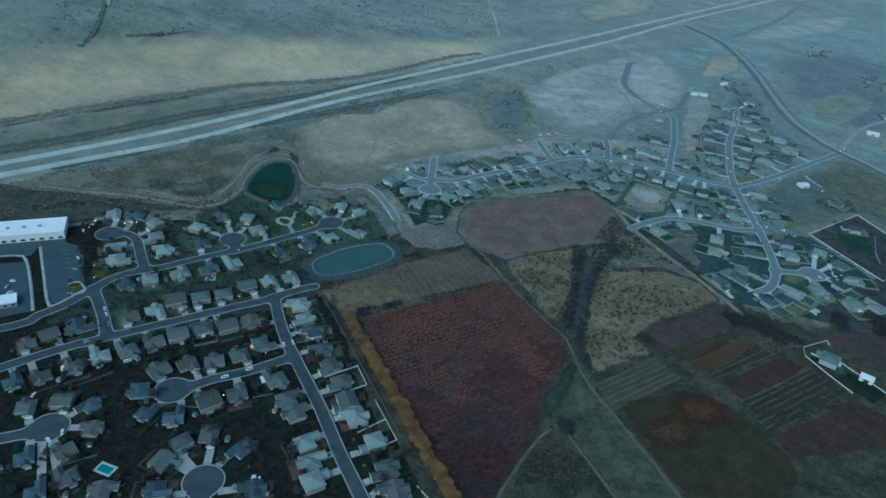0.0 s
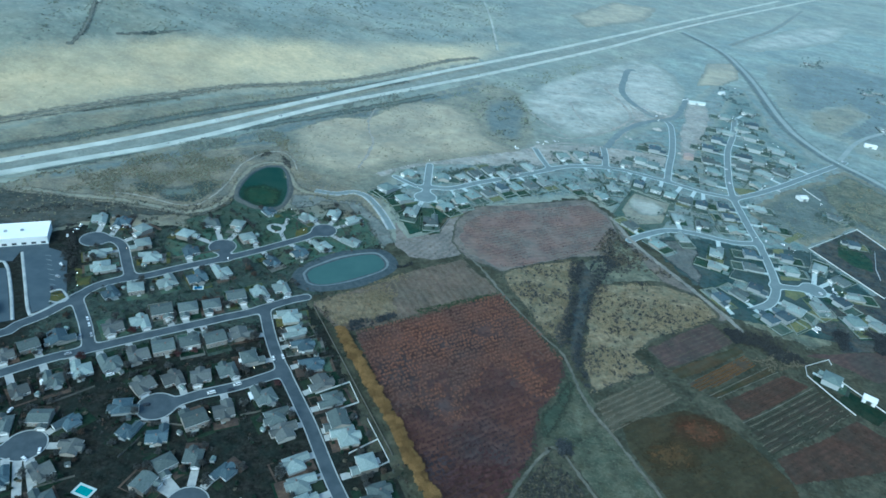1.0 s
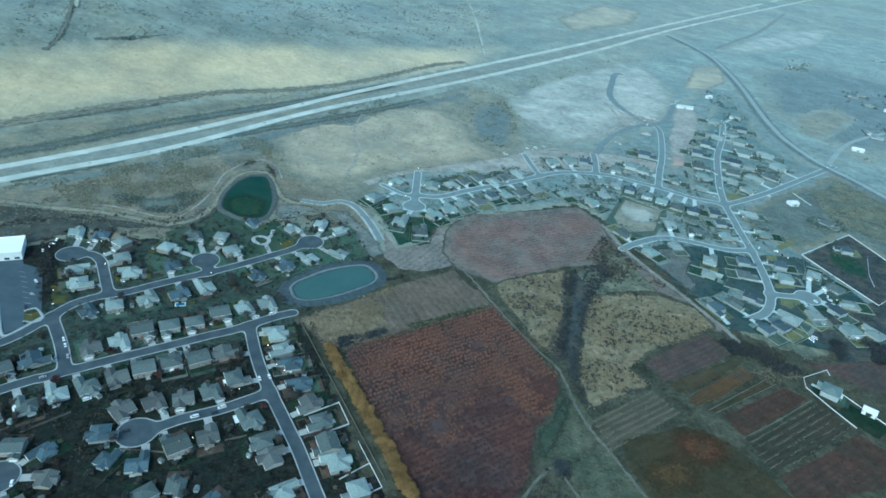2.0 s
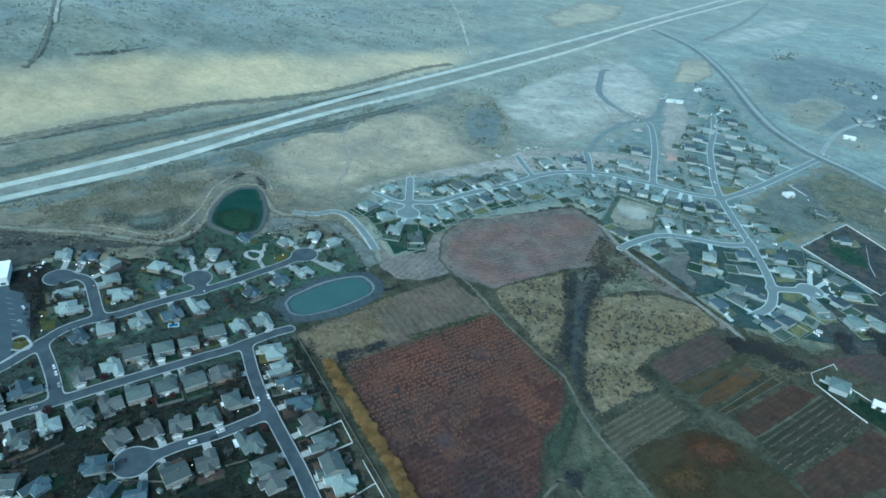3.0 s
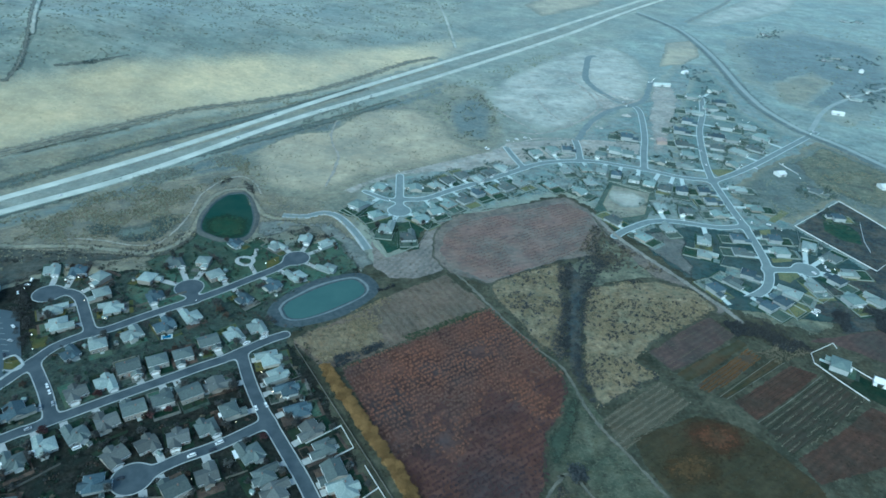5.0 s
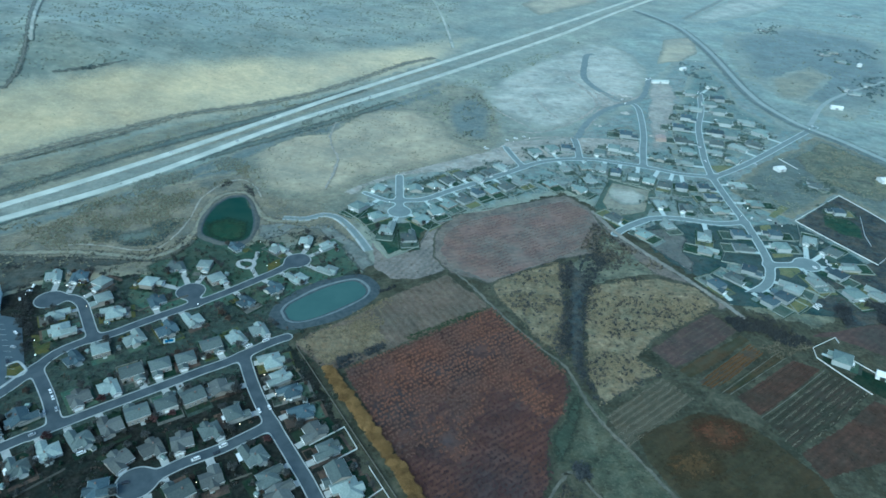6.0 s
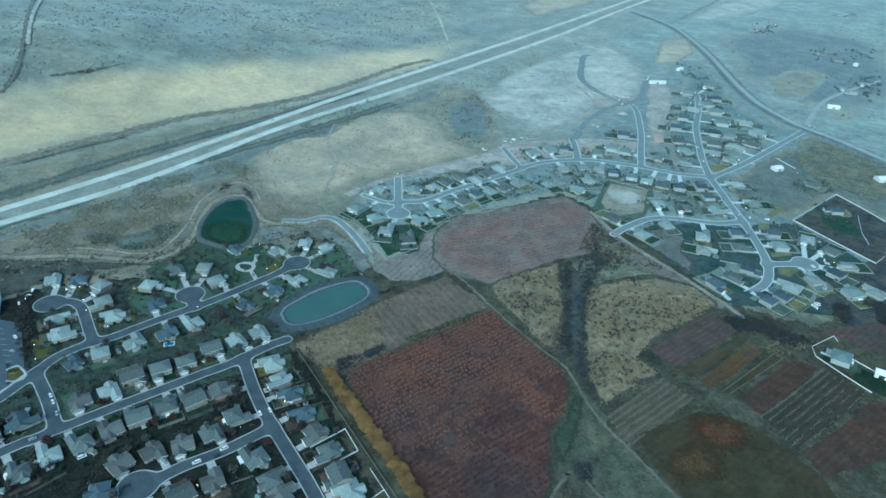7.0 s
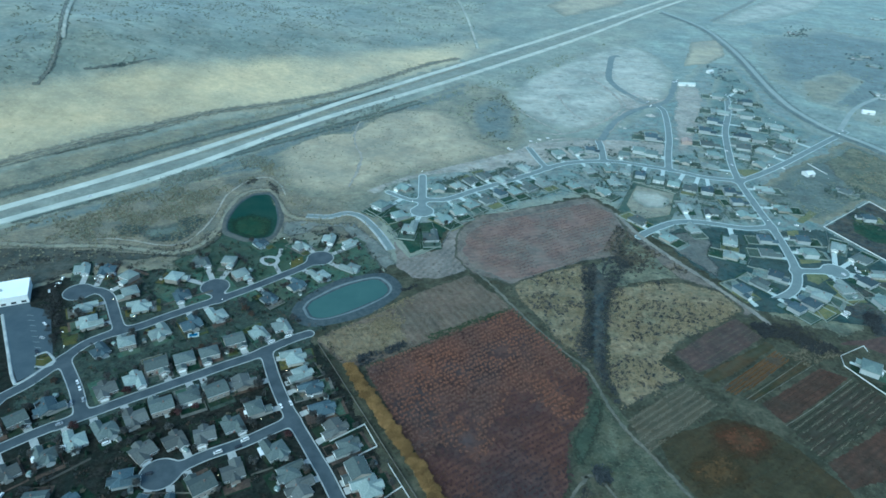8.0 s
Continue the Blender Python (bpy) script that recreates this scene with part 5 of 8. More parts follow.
def make_house(seed, roof, siding, label, far=False):
    """A family house that faces -y: body, front garage wing, roofs, openings."""
    r = random.Random(seed)
    w, d, tall = r.uniform(13.5, 16.5), r.uniform(11, 13.5), r.choice([2.8, 2.8, 2.8, 4.9])
    gw, gd = r.uniform(6.4, 7.4), r.uniform(3.5, 6.0)
    side = r.choice([-1, 1])
    hip = r.random() < 0.7
    ob = new("house")
    tagged(ob, label, "house", "houses of the estate")
    x0, x1, y0, y1 = -w / 2, w / 2, -d / 2, d / 2
    gx0 = x0 + 0.3 if side < 0 else x1 - 0.3 - gw
    rise = r.uniform(1.8, 2.5)
    bm = boxes((x0, y0, -0.3, x1, y1, tall), (gx0, y0 - gd, -0.3, gx0 + gw, y0 + 0.5, 2.9))
    grise = rise * 0.8
    rear = not far and tall < 4
    rx0 = r.uniform(x0 + 1.0, x1 - 7.5)
    if not hip:
        gable_wall(bm, x0, y0, x1, y1, tall, rise, "x")
    gable_wall(bm, gx0, y0 - gd, gx0 + gw, y0, 2.9, grise, "y")
    part("wall", bm, siding, ob)
    bm = bmesh.new()
    (roof_hip(bm, x0, y0, x1, y1, tall, rise) if hip else roof_gable(bm, x0, y0, x1, y1, tall, rise))
    main = part("roof", bm, roof, ob)
    bm = bmesh.new()
    roof_gable(bm, gx0, y0 - gd, gx0 + gw, y0 + (d / 2 if tall < 4 else 0.2), 2.9, grise, along="y")
    part("garage_roof", bm, roof, ob)
    if rear:
        bm = bmesh.new()
        roof_gable(bm, rx0, 0.5, rx0 + 6, y1 + 2.6, 2.8, rise * 0.75, along="y")
        part("rear_roof", bm, roof, ob)
        bm = boxes((rx0, y1 + 0.005, -0.3, rx0 + 6, y1 + 2.6, 2.8))
        gable_wall(bm, rx0, y1 + 0.005, rx0 + 6, y1 + 2.6, 2.8, rise * 0.75, "y")
        part("rear_wall", bm, siding, ob)
    s = grise / (gw / 2)
    bm = bmesh.new()
    for sx in (-1, 1):
        xm = gx0 + gw / 2
        q = [(xm, 2.9 + grise), (xm + sx * (gw / 2 + 0.55), 2.9 - 0.55 * s)]
        a = [bm.verts.new((x, y0 - gd - 0.56, z + dz)) for x, z in q for dz in (-0.12, 0.26)]
        b = [bm.verts.new((x, y0 - gd - 0.50, z + dz)) for x, z in q for dz in (-0.12, 0.26)]
        for f in ((a[0], a[2], a[3], a[1]), (b[1], b[3], b[2], b[0]), (a[1], a[3], b[3], b[1]), (a[0], b[0], b[2], a[2])):
            bm.faces.new(f)
    part("fascia", bm, M_TRIM, ob)
    e = tall - 0.5 * rise / (d / 2) - 0.12
    if not far:
        part("gutter", boxes((x0 - 0.6, y0 - 0.64, e, x1 + 0.6, y0 - 0.5, e + 0.18)), M_TRIM, ob)
    part("gutter", boxes((x0 - 0.6, y1 + 0.5, e, x1 + 0.6, y1 + 0.64, e + 0.18)), M_TRIM, ob)
    part("garage_door", boxes(*[(gx0 + 0.8, y0 - gd - 0.06, 0.05 + k * 0.56, gx0 + gw - 0.8, y0 - gd + 0.02, 0.58 + k * 0.56) for k in range(4)]), M_TRIM, ob)
    fx = (gx0 + gw + 1.0) if side < 0 else gx0 - 2.1
    part("front_door", boxes((fx, y0 - 0.08, 0, fx + 1.1, y0 + 0.02, 2.1)), M_DOOR, ob)
    spots = [((fx + 2.4) if side < 0 else fx - 3.4, y0, -1), (x0 + w * 0.2, y1, 1), (x0 + w * 0.5, y1, 1), (x0 + w * 0.75, y1, 1)]
    if tall > 4:
        spots += [(x0 + w * 0.3, y0, -2), (x0 + w * 0.65, y0, -2), (x0 + w * 0.3, y1, 2), (x0 + w * 0.7, y1, 2)]
    for x, y, k in spots[:2] if far else spots[:5]:
        z = 0.9 if abs(k) == 1 else 3.5
        f = 1 if k > 0 else -1
        lo, hi = sorted((y + 0.10 * f, y - 0.02 * f))
        win = part("window", boxes((x - 0.1, lo, z - 0.1, x + 1.7, hi, z), (x - 0.1, lo, z + 1.2, x + 1.7, hi, z + 1.3), (x - 0.1, lo, z, x, hi, z + 1.2), (x + 1.6, lo, z, x + 1.7, hi, z + 1.2)), M_TRIM, ob)
        lo, hi = sorted((y + 0.05 * f, y - 0.02 * f))
        part("pane", boxes((x, lo, z, x + 1.6, hi, z + 1.2)), M_GLASS, win)
    if r.random() < 0.5:
        cx = x0 + w * r.uniform(0.3, 0.7)
        part("chimney", boxes((cx, 0.8, tall, cx + 0.9, 1.6, tall + rise + 0.9), (cx - 0.08, 0.72, tall + rise + 0.9, cx + 0.98, 1.68, tall + rise + 1.05)), M_BRICK, ob)
    elif not far:
        part("vent_pipe", boxes((x0 + w * 0.4, 1.5, tall, x0 + w * 0.4 + 0.35, 1.85, tall + rise * 0.6 + 0.8)), M_CHROME, ob)
    if r.random() < 0.4 and not rear:
        pw = r.uniform(4, 6)
        bm = boxes((x0 + w * 0.35, y1 + 0.01, 2.35, x0 + w * 0.35 + pw, y1 + 2.2, 2.5), (x0 + w * 0.35 + 0.1, y1 + 1.9, 0, x0 + w * 0.35 + 0.25, y1 + 2.05, 2.35), (x0 + w * 0.35 + pw - 0.25, y1 + 1.9, 0, x0 + w * 0.35 + pw - 0.1, y1 + 2.05, 2.35))
        part("patio_cover", bm, M_TRIM, ob)
    return ob, fx, gx0 + gw / 2, y0 - gd, gw


ROOF_WORDS = ["grey", "pale grey", "slate blue", "brown-grey", "weathered light grey"]
KINDS = []
for k, (rf, sd) in enumerate([(0, 0), (1, 1), (0, 1), (3, 2), (2, 1), (1, 0), (0, 2), (3, 0), (1, 2), (2, 0), (4, 1), (4, 0), (4, 2), (1, 1), (1, 0), (0, 1), (2, 1)]):
    KINDS.append(make_house(11 + k * 7, ROOFS[rf], SIDING[sd], ROOF_WORDS[rf] + " shingled family house with a front garage wing", k > 9))
used_kinds = set()
placed = []


def road_line(lanes, bulbs):
    pts = []
    for points, width in lanes:
        line = smooth_line(points, 2.0)
        pts += [(x, y) for x, y in line]
    return np.array(pts + list(bulbs))


drives = []


def drive(x, y, tx, ty, width, z=0.21, material=None):
    d = np.array([tx - x, ty - y])
    n = np.linalg.norm(d)
    if n < 1:
        return
    d /= n
    s = np.array([-d[1], d[0]]) * width / 2
    q = [np.array([x, y]) - s, np.array([x, y]) + s, np.array([tx, ty]) + s, np.array([tx, ty]) - s]
    bm = bmesh.new()
    drives.append(1)
    z += 0.0015 * (len(drives) % 30)
    lo, hi = [bm.verts.new((*c, 0)) for c in q], [bm.verts.new((*c, z)) for c in q]
    bm.faces.new(hi[::-1])
    for i in range(4):
        bm.faces.new((lo[i], hi[i], hi[(i + 1) % 4], lo[(i + 1) % 4]))
    tagged(part("driveway", bm, material or M_DRIVE), "pale concrete driveway from garage to street", "driveway", "", "structure")


def slab(name, m, x0, y0, x1, y1, z, material, label, category):
    bm = bmesh.new()
    c = [m @ Vector(q) for q in ((x0, y0, 0), (x1, y0, 0), (x1, y1, 0), (x0, y1, 0))]
    lo, hi = [bm.verts.new((v.x, v.y, 0)) for v in c], [bm.verts.new((v.x, v.y, z)) for v in c]
    bm.faces.new(hi)
    for i in range(4):
        bm.faces.new((lo[i], lo[(i + 1) % 4], hi[(i + 1) % 4], hi[i]))
    return tagged(part(name, bm, material), label, category, "", "structure")


TURFS = [(M_TURF, "dark green lawn beside the house")] * 2 + [(M_TURF_MID, "dull green lawn beside the house")] * 3 + [(M_YARD_NORTH, "dull weedy garden beside the house")] * 3 + [(M_TURF_OLIVE, "olive winter lawn beside the house"), (M_BED, "brown bark bed beside the house"), (M_GRAVEL, "grey gravel yard beside the house")]
TURFS_FAR = [(M_TURF_FAR, "dull green lawn beside the house")] * 3 + [(M_LAWN_HAZED, "pale grey-green lawn beside the house")] * 2 + [(M_TURF_DRY, "dry yellow lawn beside the house"), (M_YARD_HAZED, "grey gravel yard beside the house")]

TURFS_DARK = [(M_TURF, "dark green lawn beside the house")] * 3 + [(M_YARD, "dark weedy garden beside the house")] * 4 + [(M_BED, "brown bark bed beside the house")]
# lots beyond y = 760 take the haze-paled lawn colours
TURFS_HAZED = [(M_LAWN_HAZED, "pale grey-green lawn beside the house")] * 3 + [(M_YARD_HAZED, "grey gravel yard beside the house")] * 2 + [(M_TEAL_HAZED, "dull green lawn beside the house")]


def lot_fence(m, q, material):
    """The board fence round a back garden: two sides and the back."""
    ob = tagged(new("fence"), "low board fence round a back garden", "fence", "garden fences")
    x0, y0, x1, y1 = q
    for a in ((x0 - 0.08, y0 - 4, x0 + 0.08, y1), (x1 - 0.08, y0 - 4, x1 + 0.08, y1), (x0, y1, x1, y1 + 0.16)):
        part("panel", boxes((a[0], a[1], -0.1, a[2], a[3], 1.1)), material, ob)
    ob.matrix_basis = m


def yard(m, gx, gy, far, road_dist):
    """A front lawn beside the driveway and a back garden, where they fit."""
    pick = (TURFS_FAR if m.translation.y < 760 else TURFS_HAZED) if far else TURFS if m.translation.y > 330 else TURFS_DARK
    lot = (-9.8, gy - 4.0, 9.8, 20.0) if far else (-9.3, gy - 4.0, 9.3, 15.5)
    while lot[1] < gy + 6 and min(road_dist(c.x, c.y) for c in (m @ Vector((x, lot[1], 0)) for x in (-9.3, 0, 9.3))) < 1.8:
        lot = (lot[0], lot[1] + 1, lot[2], lot[3])
    if min(road_dist(c.x, c.y) for c in (m @ Vector((x, lot[3], 0)) for x in (-9.3, 0, 9.3))) > 2:
        mat, label = pick[rng.integers(len(pick))]
        slab("lawn", m, *lot, 0.165 + 0.012 * rng.random(), mat, label, "lawn")
    front = (0.5, gy - 3.5, 8.2, gy + 2.5) if gx < 0 else (-8.2, gy - 3.5, -0.5, gy + 2.5)
    back = (-9.3, 6.9, 9.3, rng.uniform(16, 19)) if far else (-8.6, 6.9, 8.6, rng.uniform(12, 15))
    if not far and rng.random() < 0.6:
        px = rng.uniform(-6, 2)
        slab("patio", m, px, 6.4, px + rng.uniform(3, 5.5), 6.4 + rng.uniform(2.5, 4), 0.205, M_CONCRETE, "pale concrete patio behind a house", "patio")
    for q in (front, back):
        corner = [m @ Vector((q[i], q[j], 0)) for i in (0, 2) for j in (1, 3)]
        if min(road_dist(c.x, c.y) for c in corner) > 2.1:
            mat, label = pick[rng.integers(len(pick))]
            slab("lawn", m, *q, 0.18 + 0.015 * rng.random(), mat, label, "lawn")
            if q is back and far:
                lot_fence(m, q, M_FENCE_PALE if far else M_FENCE)


def put_house(x, y, line, kind=None, turn=None, size=1.0, group="houses of the near estate", road_dist=None):
    k = rng.integers(len(KINDS)) if kind is None else kind
    i = np.argmin(np.hypot(line[:, 0] - x, line[:, 1] - y))
    dx, dy = line[i] - (x, y)
    a = math.atan2(dy, dx) + math.pi / 2 if turn is None else turn
    if turn is None:
        a += rng.normal(0, 0.05)
    src, fx, gx, gy, gw = KINDS[k]
    deep = 1.1 if "far estate" in group else 1.0
    m = Matrix.Translation((x, y, 0.16)) @ Matrix.Rotation(a, 4, "Z") @ Matrix.Diagonal((size, size * deep, size, 1))
    if k not in used_kinds:
        used_kinds.add(k)
        src.matrix_basis = m
        ob = src
    else:
        ob = copy_thing(src, m)
    ob["group"] = group
    placed.append((x, y))
    far = "far estate" in group
    yard(m, gx, gy, far, road_dist)
    g0 = m @ Vector((gx, gy + 0.2, 0))
    j = np.argmin(np.hypot(line[:, 0] - g0.x, line[:, 1] - g0.y))
    way = Vector((*line[j], 0)) - g0
    if way.length < 45 and road_dist:
        t = 0.0
        while t < 1 and road_dist(g0.x + way.x * t, g0.y + way.y * t) > 1.0:
            t += 0.03
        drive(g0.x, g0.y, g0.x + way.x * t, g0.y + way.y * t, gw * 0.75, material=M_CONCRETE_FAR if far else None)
    return ob


line_near = road_line(LANES_NEAR, CUL_NEAR)
line_far = road_line(LANES_FAR, CUL_FAR)
NORTH_ROW = [(-352, 488), (-304, 480), (-291, 456), (-274, 438), (-319, 431), (-305, 412), (-263, 483), (-250, 513), (-224, 517), (-206, 495), (-243, 405), (-205, 433), (-262, 389), (-165, 554), (-140, 572), (-117, 565), (-108, 555), (-107, 520), (-133, 503), (-329, 489), (-246, 458), (-222, 418), (-278, 378), (-206, 555), (-170, 462), (-151, 484)]
MIDDLE_ROW = [(-274, 371), (-260, 391), (-243, 404), (-223, 418), (-207, 433), (-170, 462), (-150, 476), (-253, 338), (-238, 350), (-228, 366), (-210, 375), (-194, 384), (-180, 401), (-165, 414), (-149, 425), (-284, 317)]
SOUTH_ROW = [(-260, 275), (-248, 289), (-233, 300), (-219, 313), (-206, 325), (-190, 335), (-174, 344), (-159, 355), (-141, 329), (-152, 314), (-167, 303), (-185, 296), (-201, 285), (-204, 263)]
EAST_ROW = [(-128, 387), (-118, 370), (-106, 355), (-93, 335), (-82, 318), (-70, 303), (-60, 283), (-51, 271), (-116, 294), (-103, 277), (-93, 265), (-138, 274), (-153, 262), (-78, 241), (-70, 226), (-64, 211), (-33, 251), (-21, 231), (-12, 215)]
CORNER_ROW = [(-306, 290), (-297, 303), (-282, 313), (-304, 277), (-275, 261), (-260, 272), (-267, 233), (-247, 242), (-215, 224), (-221, 204), (-152, 255), (-155, 224), (-141, 234), (-160, 208), (-154, 188), (-208, 186), (-184, 181), (-219, 172), (-114, 289), (-104, 276), (-93, 256), (-83, 241), (-71, 224), (-59, 209), (-187, 294), (-169, 304), (-203, 284), (-241, 194), (-290, 252), (-228, 243), (-207, 262), (-190, 244), (-170, 244), (-117, 227), (-107, 221), (-97, 199)]
BLUE = [(-329, 489), (-246, 458), (-222, 418), (-278, 378), (-206, 555), (-170, 462), (-151, 484), (-241, 194), (-290, 252), (-228, 243), (-207, 262), (-190, 244), (-170, 244), (-117, 227), (-107, 221), (-97, 199), (-106, 355), (-93, 335), (-284, 317)]
for row in (NORTH_ROW, MIDDLE_ROW, SOUTH_ROW, EAST_ROW, CORNER_ROW):
    for x, y in row:
        blue = min(math.hypot(x - a, y - b) for a, b in BLUE) < 8
        # darker roof kinds in the south rows imitate the view's dimmer corner
        kind = int(rng.choice([4, 9])) if blue else int(rng.choice([0, 2, 3, 6, 7, 4] if row is CORNER_ROW else [0, 2, 3, 6, 7, 1] if row is SOUTH_ROW else [1, 5, 8, 1, 5, 2] if row is NORTH_ROW else [0, 1, 2, 3, 5, 6, 7, 8]))
        if placed and min(math.hypot(x - a, y - b) for a, b in placed) < 14.5:
            continue
        put_house(x, y, line_near, kind, size=rng.uniform(0.8, 0.9) if row is CORNER_ROW else rng.uniform(0.92, 1.04), road_dist=near_road)

FAR_PALE = [(-77, 702), (-37, 705), (-15, 717), (37, 745), (51, 764), (68, 783), (117, 835), (142, 850), (162, 856), (207, 845), (-98, 650), (-75, 630), (-61, 603), (-26, 628), (-11, 649), (3, 668), (22, 682), (54, 710), (72, 723), (90, 738), (127, 738), (153, 786), (180, 794), (199, 791), (237, 769), (254, 760), (316, 686), (179, 754), (161, 723), (252, 697), (215, 620), (247, 643), (280, 620), (272, 591), (312, 601), (368, 760), (369, 708), (357, 605), (395, 624), (409, 601), (413, 571), (364, 541), (336, 527), (390, 519), (415, 522), (469, 770), (314, 826), (347, 960), (372, 1006), (394, 1056), (418, 1137), (474, 1186), (460, 1112), (434, 1078), (436, 1042), (428, 988), (418, 934), (467, 996), (374, 865), (387, 843), (286, 835), (258, 918)]
FAR_SLATE = [(-0, 734), (17, 751), (230, 864), (246, 854), (-37, 588), (37, 700), (216, 780), (271, 749), (290, 743), (318, 746), (318, 719), (189, 657), (280, 690), (319, 629), (304, 556), (284, 542), (262, 526), (361, 633), (391, 553), (319, 509), (303, 501), (461, 696), (332, 864), (336, 907), (400, 941), (468, 952), (440, 907), (386, 903), (411, 891)]
for row, kinds in ((FAR_PALE, [13, 10, 11, 12, 13, 14, 15]), (FAR_SLATE, [16, 16, 15])):
    for x, y in row:
        put_house(x, y, line_far, int(rng.choice(kinds if y < 850 else [10, 13, 15, 16])), size=rng.uniform(0.9, 1.02) * (1.25 if y > 880 else 1.0), group="houses of the far estate", road_dist=far_road)

# ---- trees and brush ----


def leaf_cloud(centres, radii, per, size, seed):
    """Many small leaf quads gathered in clumps: vertices and faces."""
    g = np.random.default_rng(seed)
    c, r = np.repeat(np.asarray(centres, float), per, 0), np.repeat(np.asarray(radii, float), per, 0)
    n = len(c)
    d = g.normal(size=(n, 3))
    d /= np.linalg.norm(d, axis=1)[:, None]
    p = c + d * r * (g.uniform(0.35, 1.0, (n, 1)))
    u = g.normal(size=(n, 3))
    u /= np.linalg.norm(u, axis=1)[:, None]
    v = np.cross(u, g.normal(size=(n, 3)))
    v /= np.linalg.norm(v, axis=1)[:, None]
    s = size * g.uniform(0.6, 1.3, (n, 1))
    u, v = u * s, v * s * 0.7
    verts = np.stack([p - u, p - v, p + u, p + v], 1).reshape(-1, 3)
    return verts, np.arange(4 * n).reshape(-1, 4)


def limb(bm, a, b, ra, rb, n=5):
    a, b = Vector(a), Vector(b)
    q = (b - a).to_track_quat("Z", "Y")
    rings = [[bm.verts.new(p + q @ Vector((r * math.cos(2 * math.pi * k / n), r * math.sin(2 * math.pi * k / n), 0))) for k in range(n)] for p, r in ((a, ra), (b, rb))]
    for k in range(n):
        bm.faces.new((rings[0][k], rings[0][(k + 1) % n], rings[1][(k + 1) % n], rings[1][k]))
    bm.faces.new(rings[1])


def make_tree(name, label, seed, height, spread, leaf, clumps=9, per=16, size=0.42, category="tree", low=0.3):
    """A tapered trunk with limbs, and a crown of leaf clumps with gaps."""
    r = random.Random(seed)
    ob = tagged(new(name), label, category)
    bm = bmesh.new()
    fork = height * low
    lean = (r.uniform(-0.2, 0.2), r.uniform(-0.2, 0.2))
    limb(bm, (0, 0, -0.2), (lean[0], lean[1], fork), height * 0.028, height * 0.02, 6)
    tips = []
    for k in range(clumps):
        a = 2.4 * k + r.uniform(-0.5, 0.5)
        out = spread * r.uniform(0.25, 0.8) if k else 0.1
        z = fork + (height - fork) * r.uniform(0.25, 0.88) * (1.05 - 0.45 * out / spread)
        tip = (out * math.cos(a), out * math.sin(a), z)
        limb(bm, (lean[0], lean[1], fork * r.uniform(0.8, 1.0)), tip, height * 0.012, height * 0.004, 4)
        tips.append(tip)
    part("trunk", bm, M_BARK, ob)
    verts, faces = leaf_cloud(tips, [(spread * r.uniform(0.3, 0.5),) * 2 + (height * r.uniform(0.1, 0.2),) for _ in tips], per, size, seed)
    crown = new("crown", mesh_of("crown", verts, faces, leaf))
    crown.parent = ob
    return ob


class Planter:
    """Places copies of a few tree models; the first place of each takes the model itself."""

    def __init__(self, models, group):
        self.models, self.group, self.fresh = models, group, set(range(len(models)))

    def put(self, x, y, scale, k=None):
        k = int(rng.integers(len(self.models))) if k is None else k
        m = Matrix.Translation((x, y, 0.0)) @ Matrix.Rotation(rng.uniform(0, 6.28), 4, "Z") @ Matrix.Scale(scale, 4)
        if k in self.fresh:
            self.fresh.discard(k)
            ob = self.models[k]
            ob.matrix_basis = m
        else:
            ob = copy_thing(self.models[k], m)
        ob["group"] = self.group
        return ob

    def finish(self):
        for k in self.fresh:
            for o in (*self.models[k].children_recursive, self.models[k]):
                bpy.data.objects.remove(o)


def stuff(name, centres, radii, per, size, leaf, label, seed):
    """Brush that nobody could count, as one object."""
    verts, faces = leaf_cloud(centres, radii, per, size, seed)
    verts[:, 2] = np.maximum(verts[:, 2], hill(*verts[:, :2].T) + 0.02)
    ob = new(name, mesh_of(name, verts, faces, leaf))
    return tagged(ob, label, "brush", "", "stuff")


def scatter(shape, count, g, clump=0.0):
    """Random places inside an outline, gathered in drifts where clump is above 0."""
    p = np.array(shape)
    lo, hi = p.min(0), p.max(0)
    q = g.uniform(lo, hi, (count * 8, 2))
    q = q[inside(shape, q[:, 0], q[:, 1])]
    for pool in POOLS:
        q = q[np.linalg.norm(q[:, None] - pool[None], axis=2).min(1) > 9]
        q = q[~inside([tuple(v) for v in pool], q[:, 0], q[:, 1])]
    q = q[~inside(ESTATE, q[:, 0], q[:, 1]) | (len(shape) == 5)]
    if clump:
        keep = [noise.noise((x / 28, y / 28, 1.3)) > clump * (g.random() - 0.35) for x, y in q]
        q = q[np.array(keep)]
    return q[:count]


# the orchard: rows of low russet trees
ALONG = np.array(ORCHARD[2]) - np.array(ORCHARD[0])
ALONG /= np.linalg.norm(ALONG)
ACROSS = np.array([ALONG[1], -ALONG[0]])
orchard_models = [make_tree("orchard_tree", "low plum-coloured fruit tree in an orchard row", 300 + k, 3.0, 2.1, M_PLUM, 10, 34, 0.28, low=0.25) for k in range(5)]
orchard = Planter(orchard_models, "orchard trees")
spots = []
for i in range(-40, 85):
    for j in range(-25, 75):
        q = np.array(ORCHARD[0]) + ALONG * (2.0 + 3.1 * i) + ACROSS * (2.0 + 4.2 * j)
        if inside(ORCHARD, q[0], q[1]):
            thin = noise.noise((q[0] / 22, q[1] / 22, 5.0))
            if thin > -0.62 and rng.random() > 0.04:
                spots.append((q[0] + rng.normal(0, 0.35), q[1] + rng.normal(0, 0.35), 0.92 + 0.15 * thin + 0.12 * rng.random()))
spots.sort(key=lambda q: q[1])
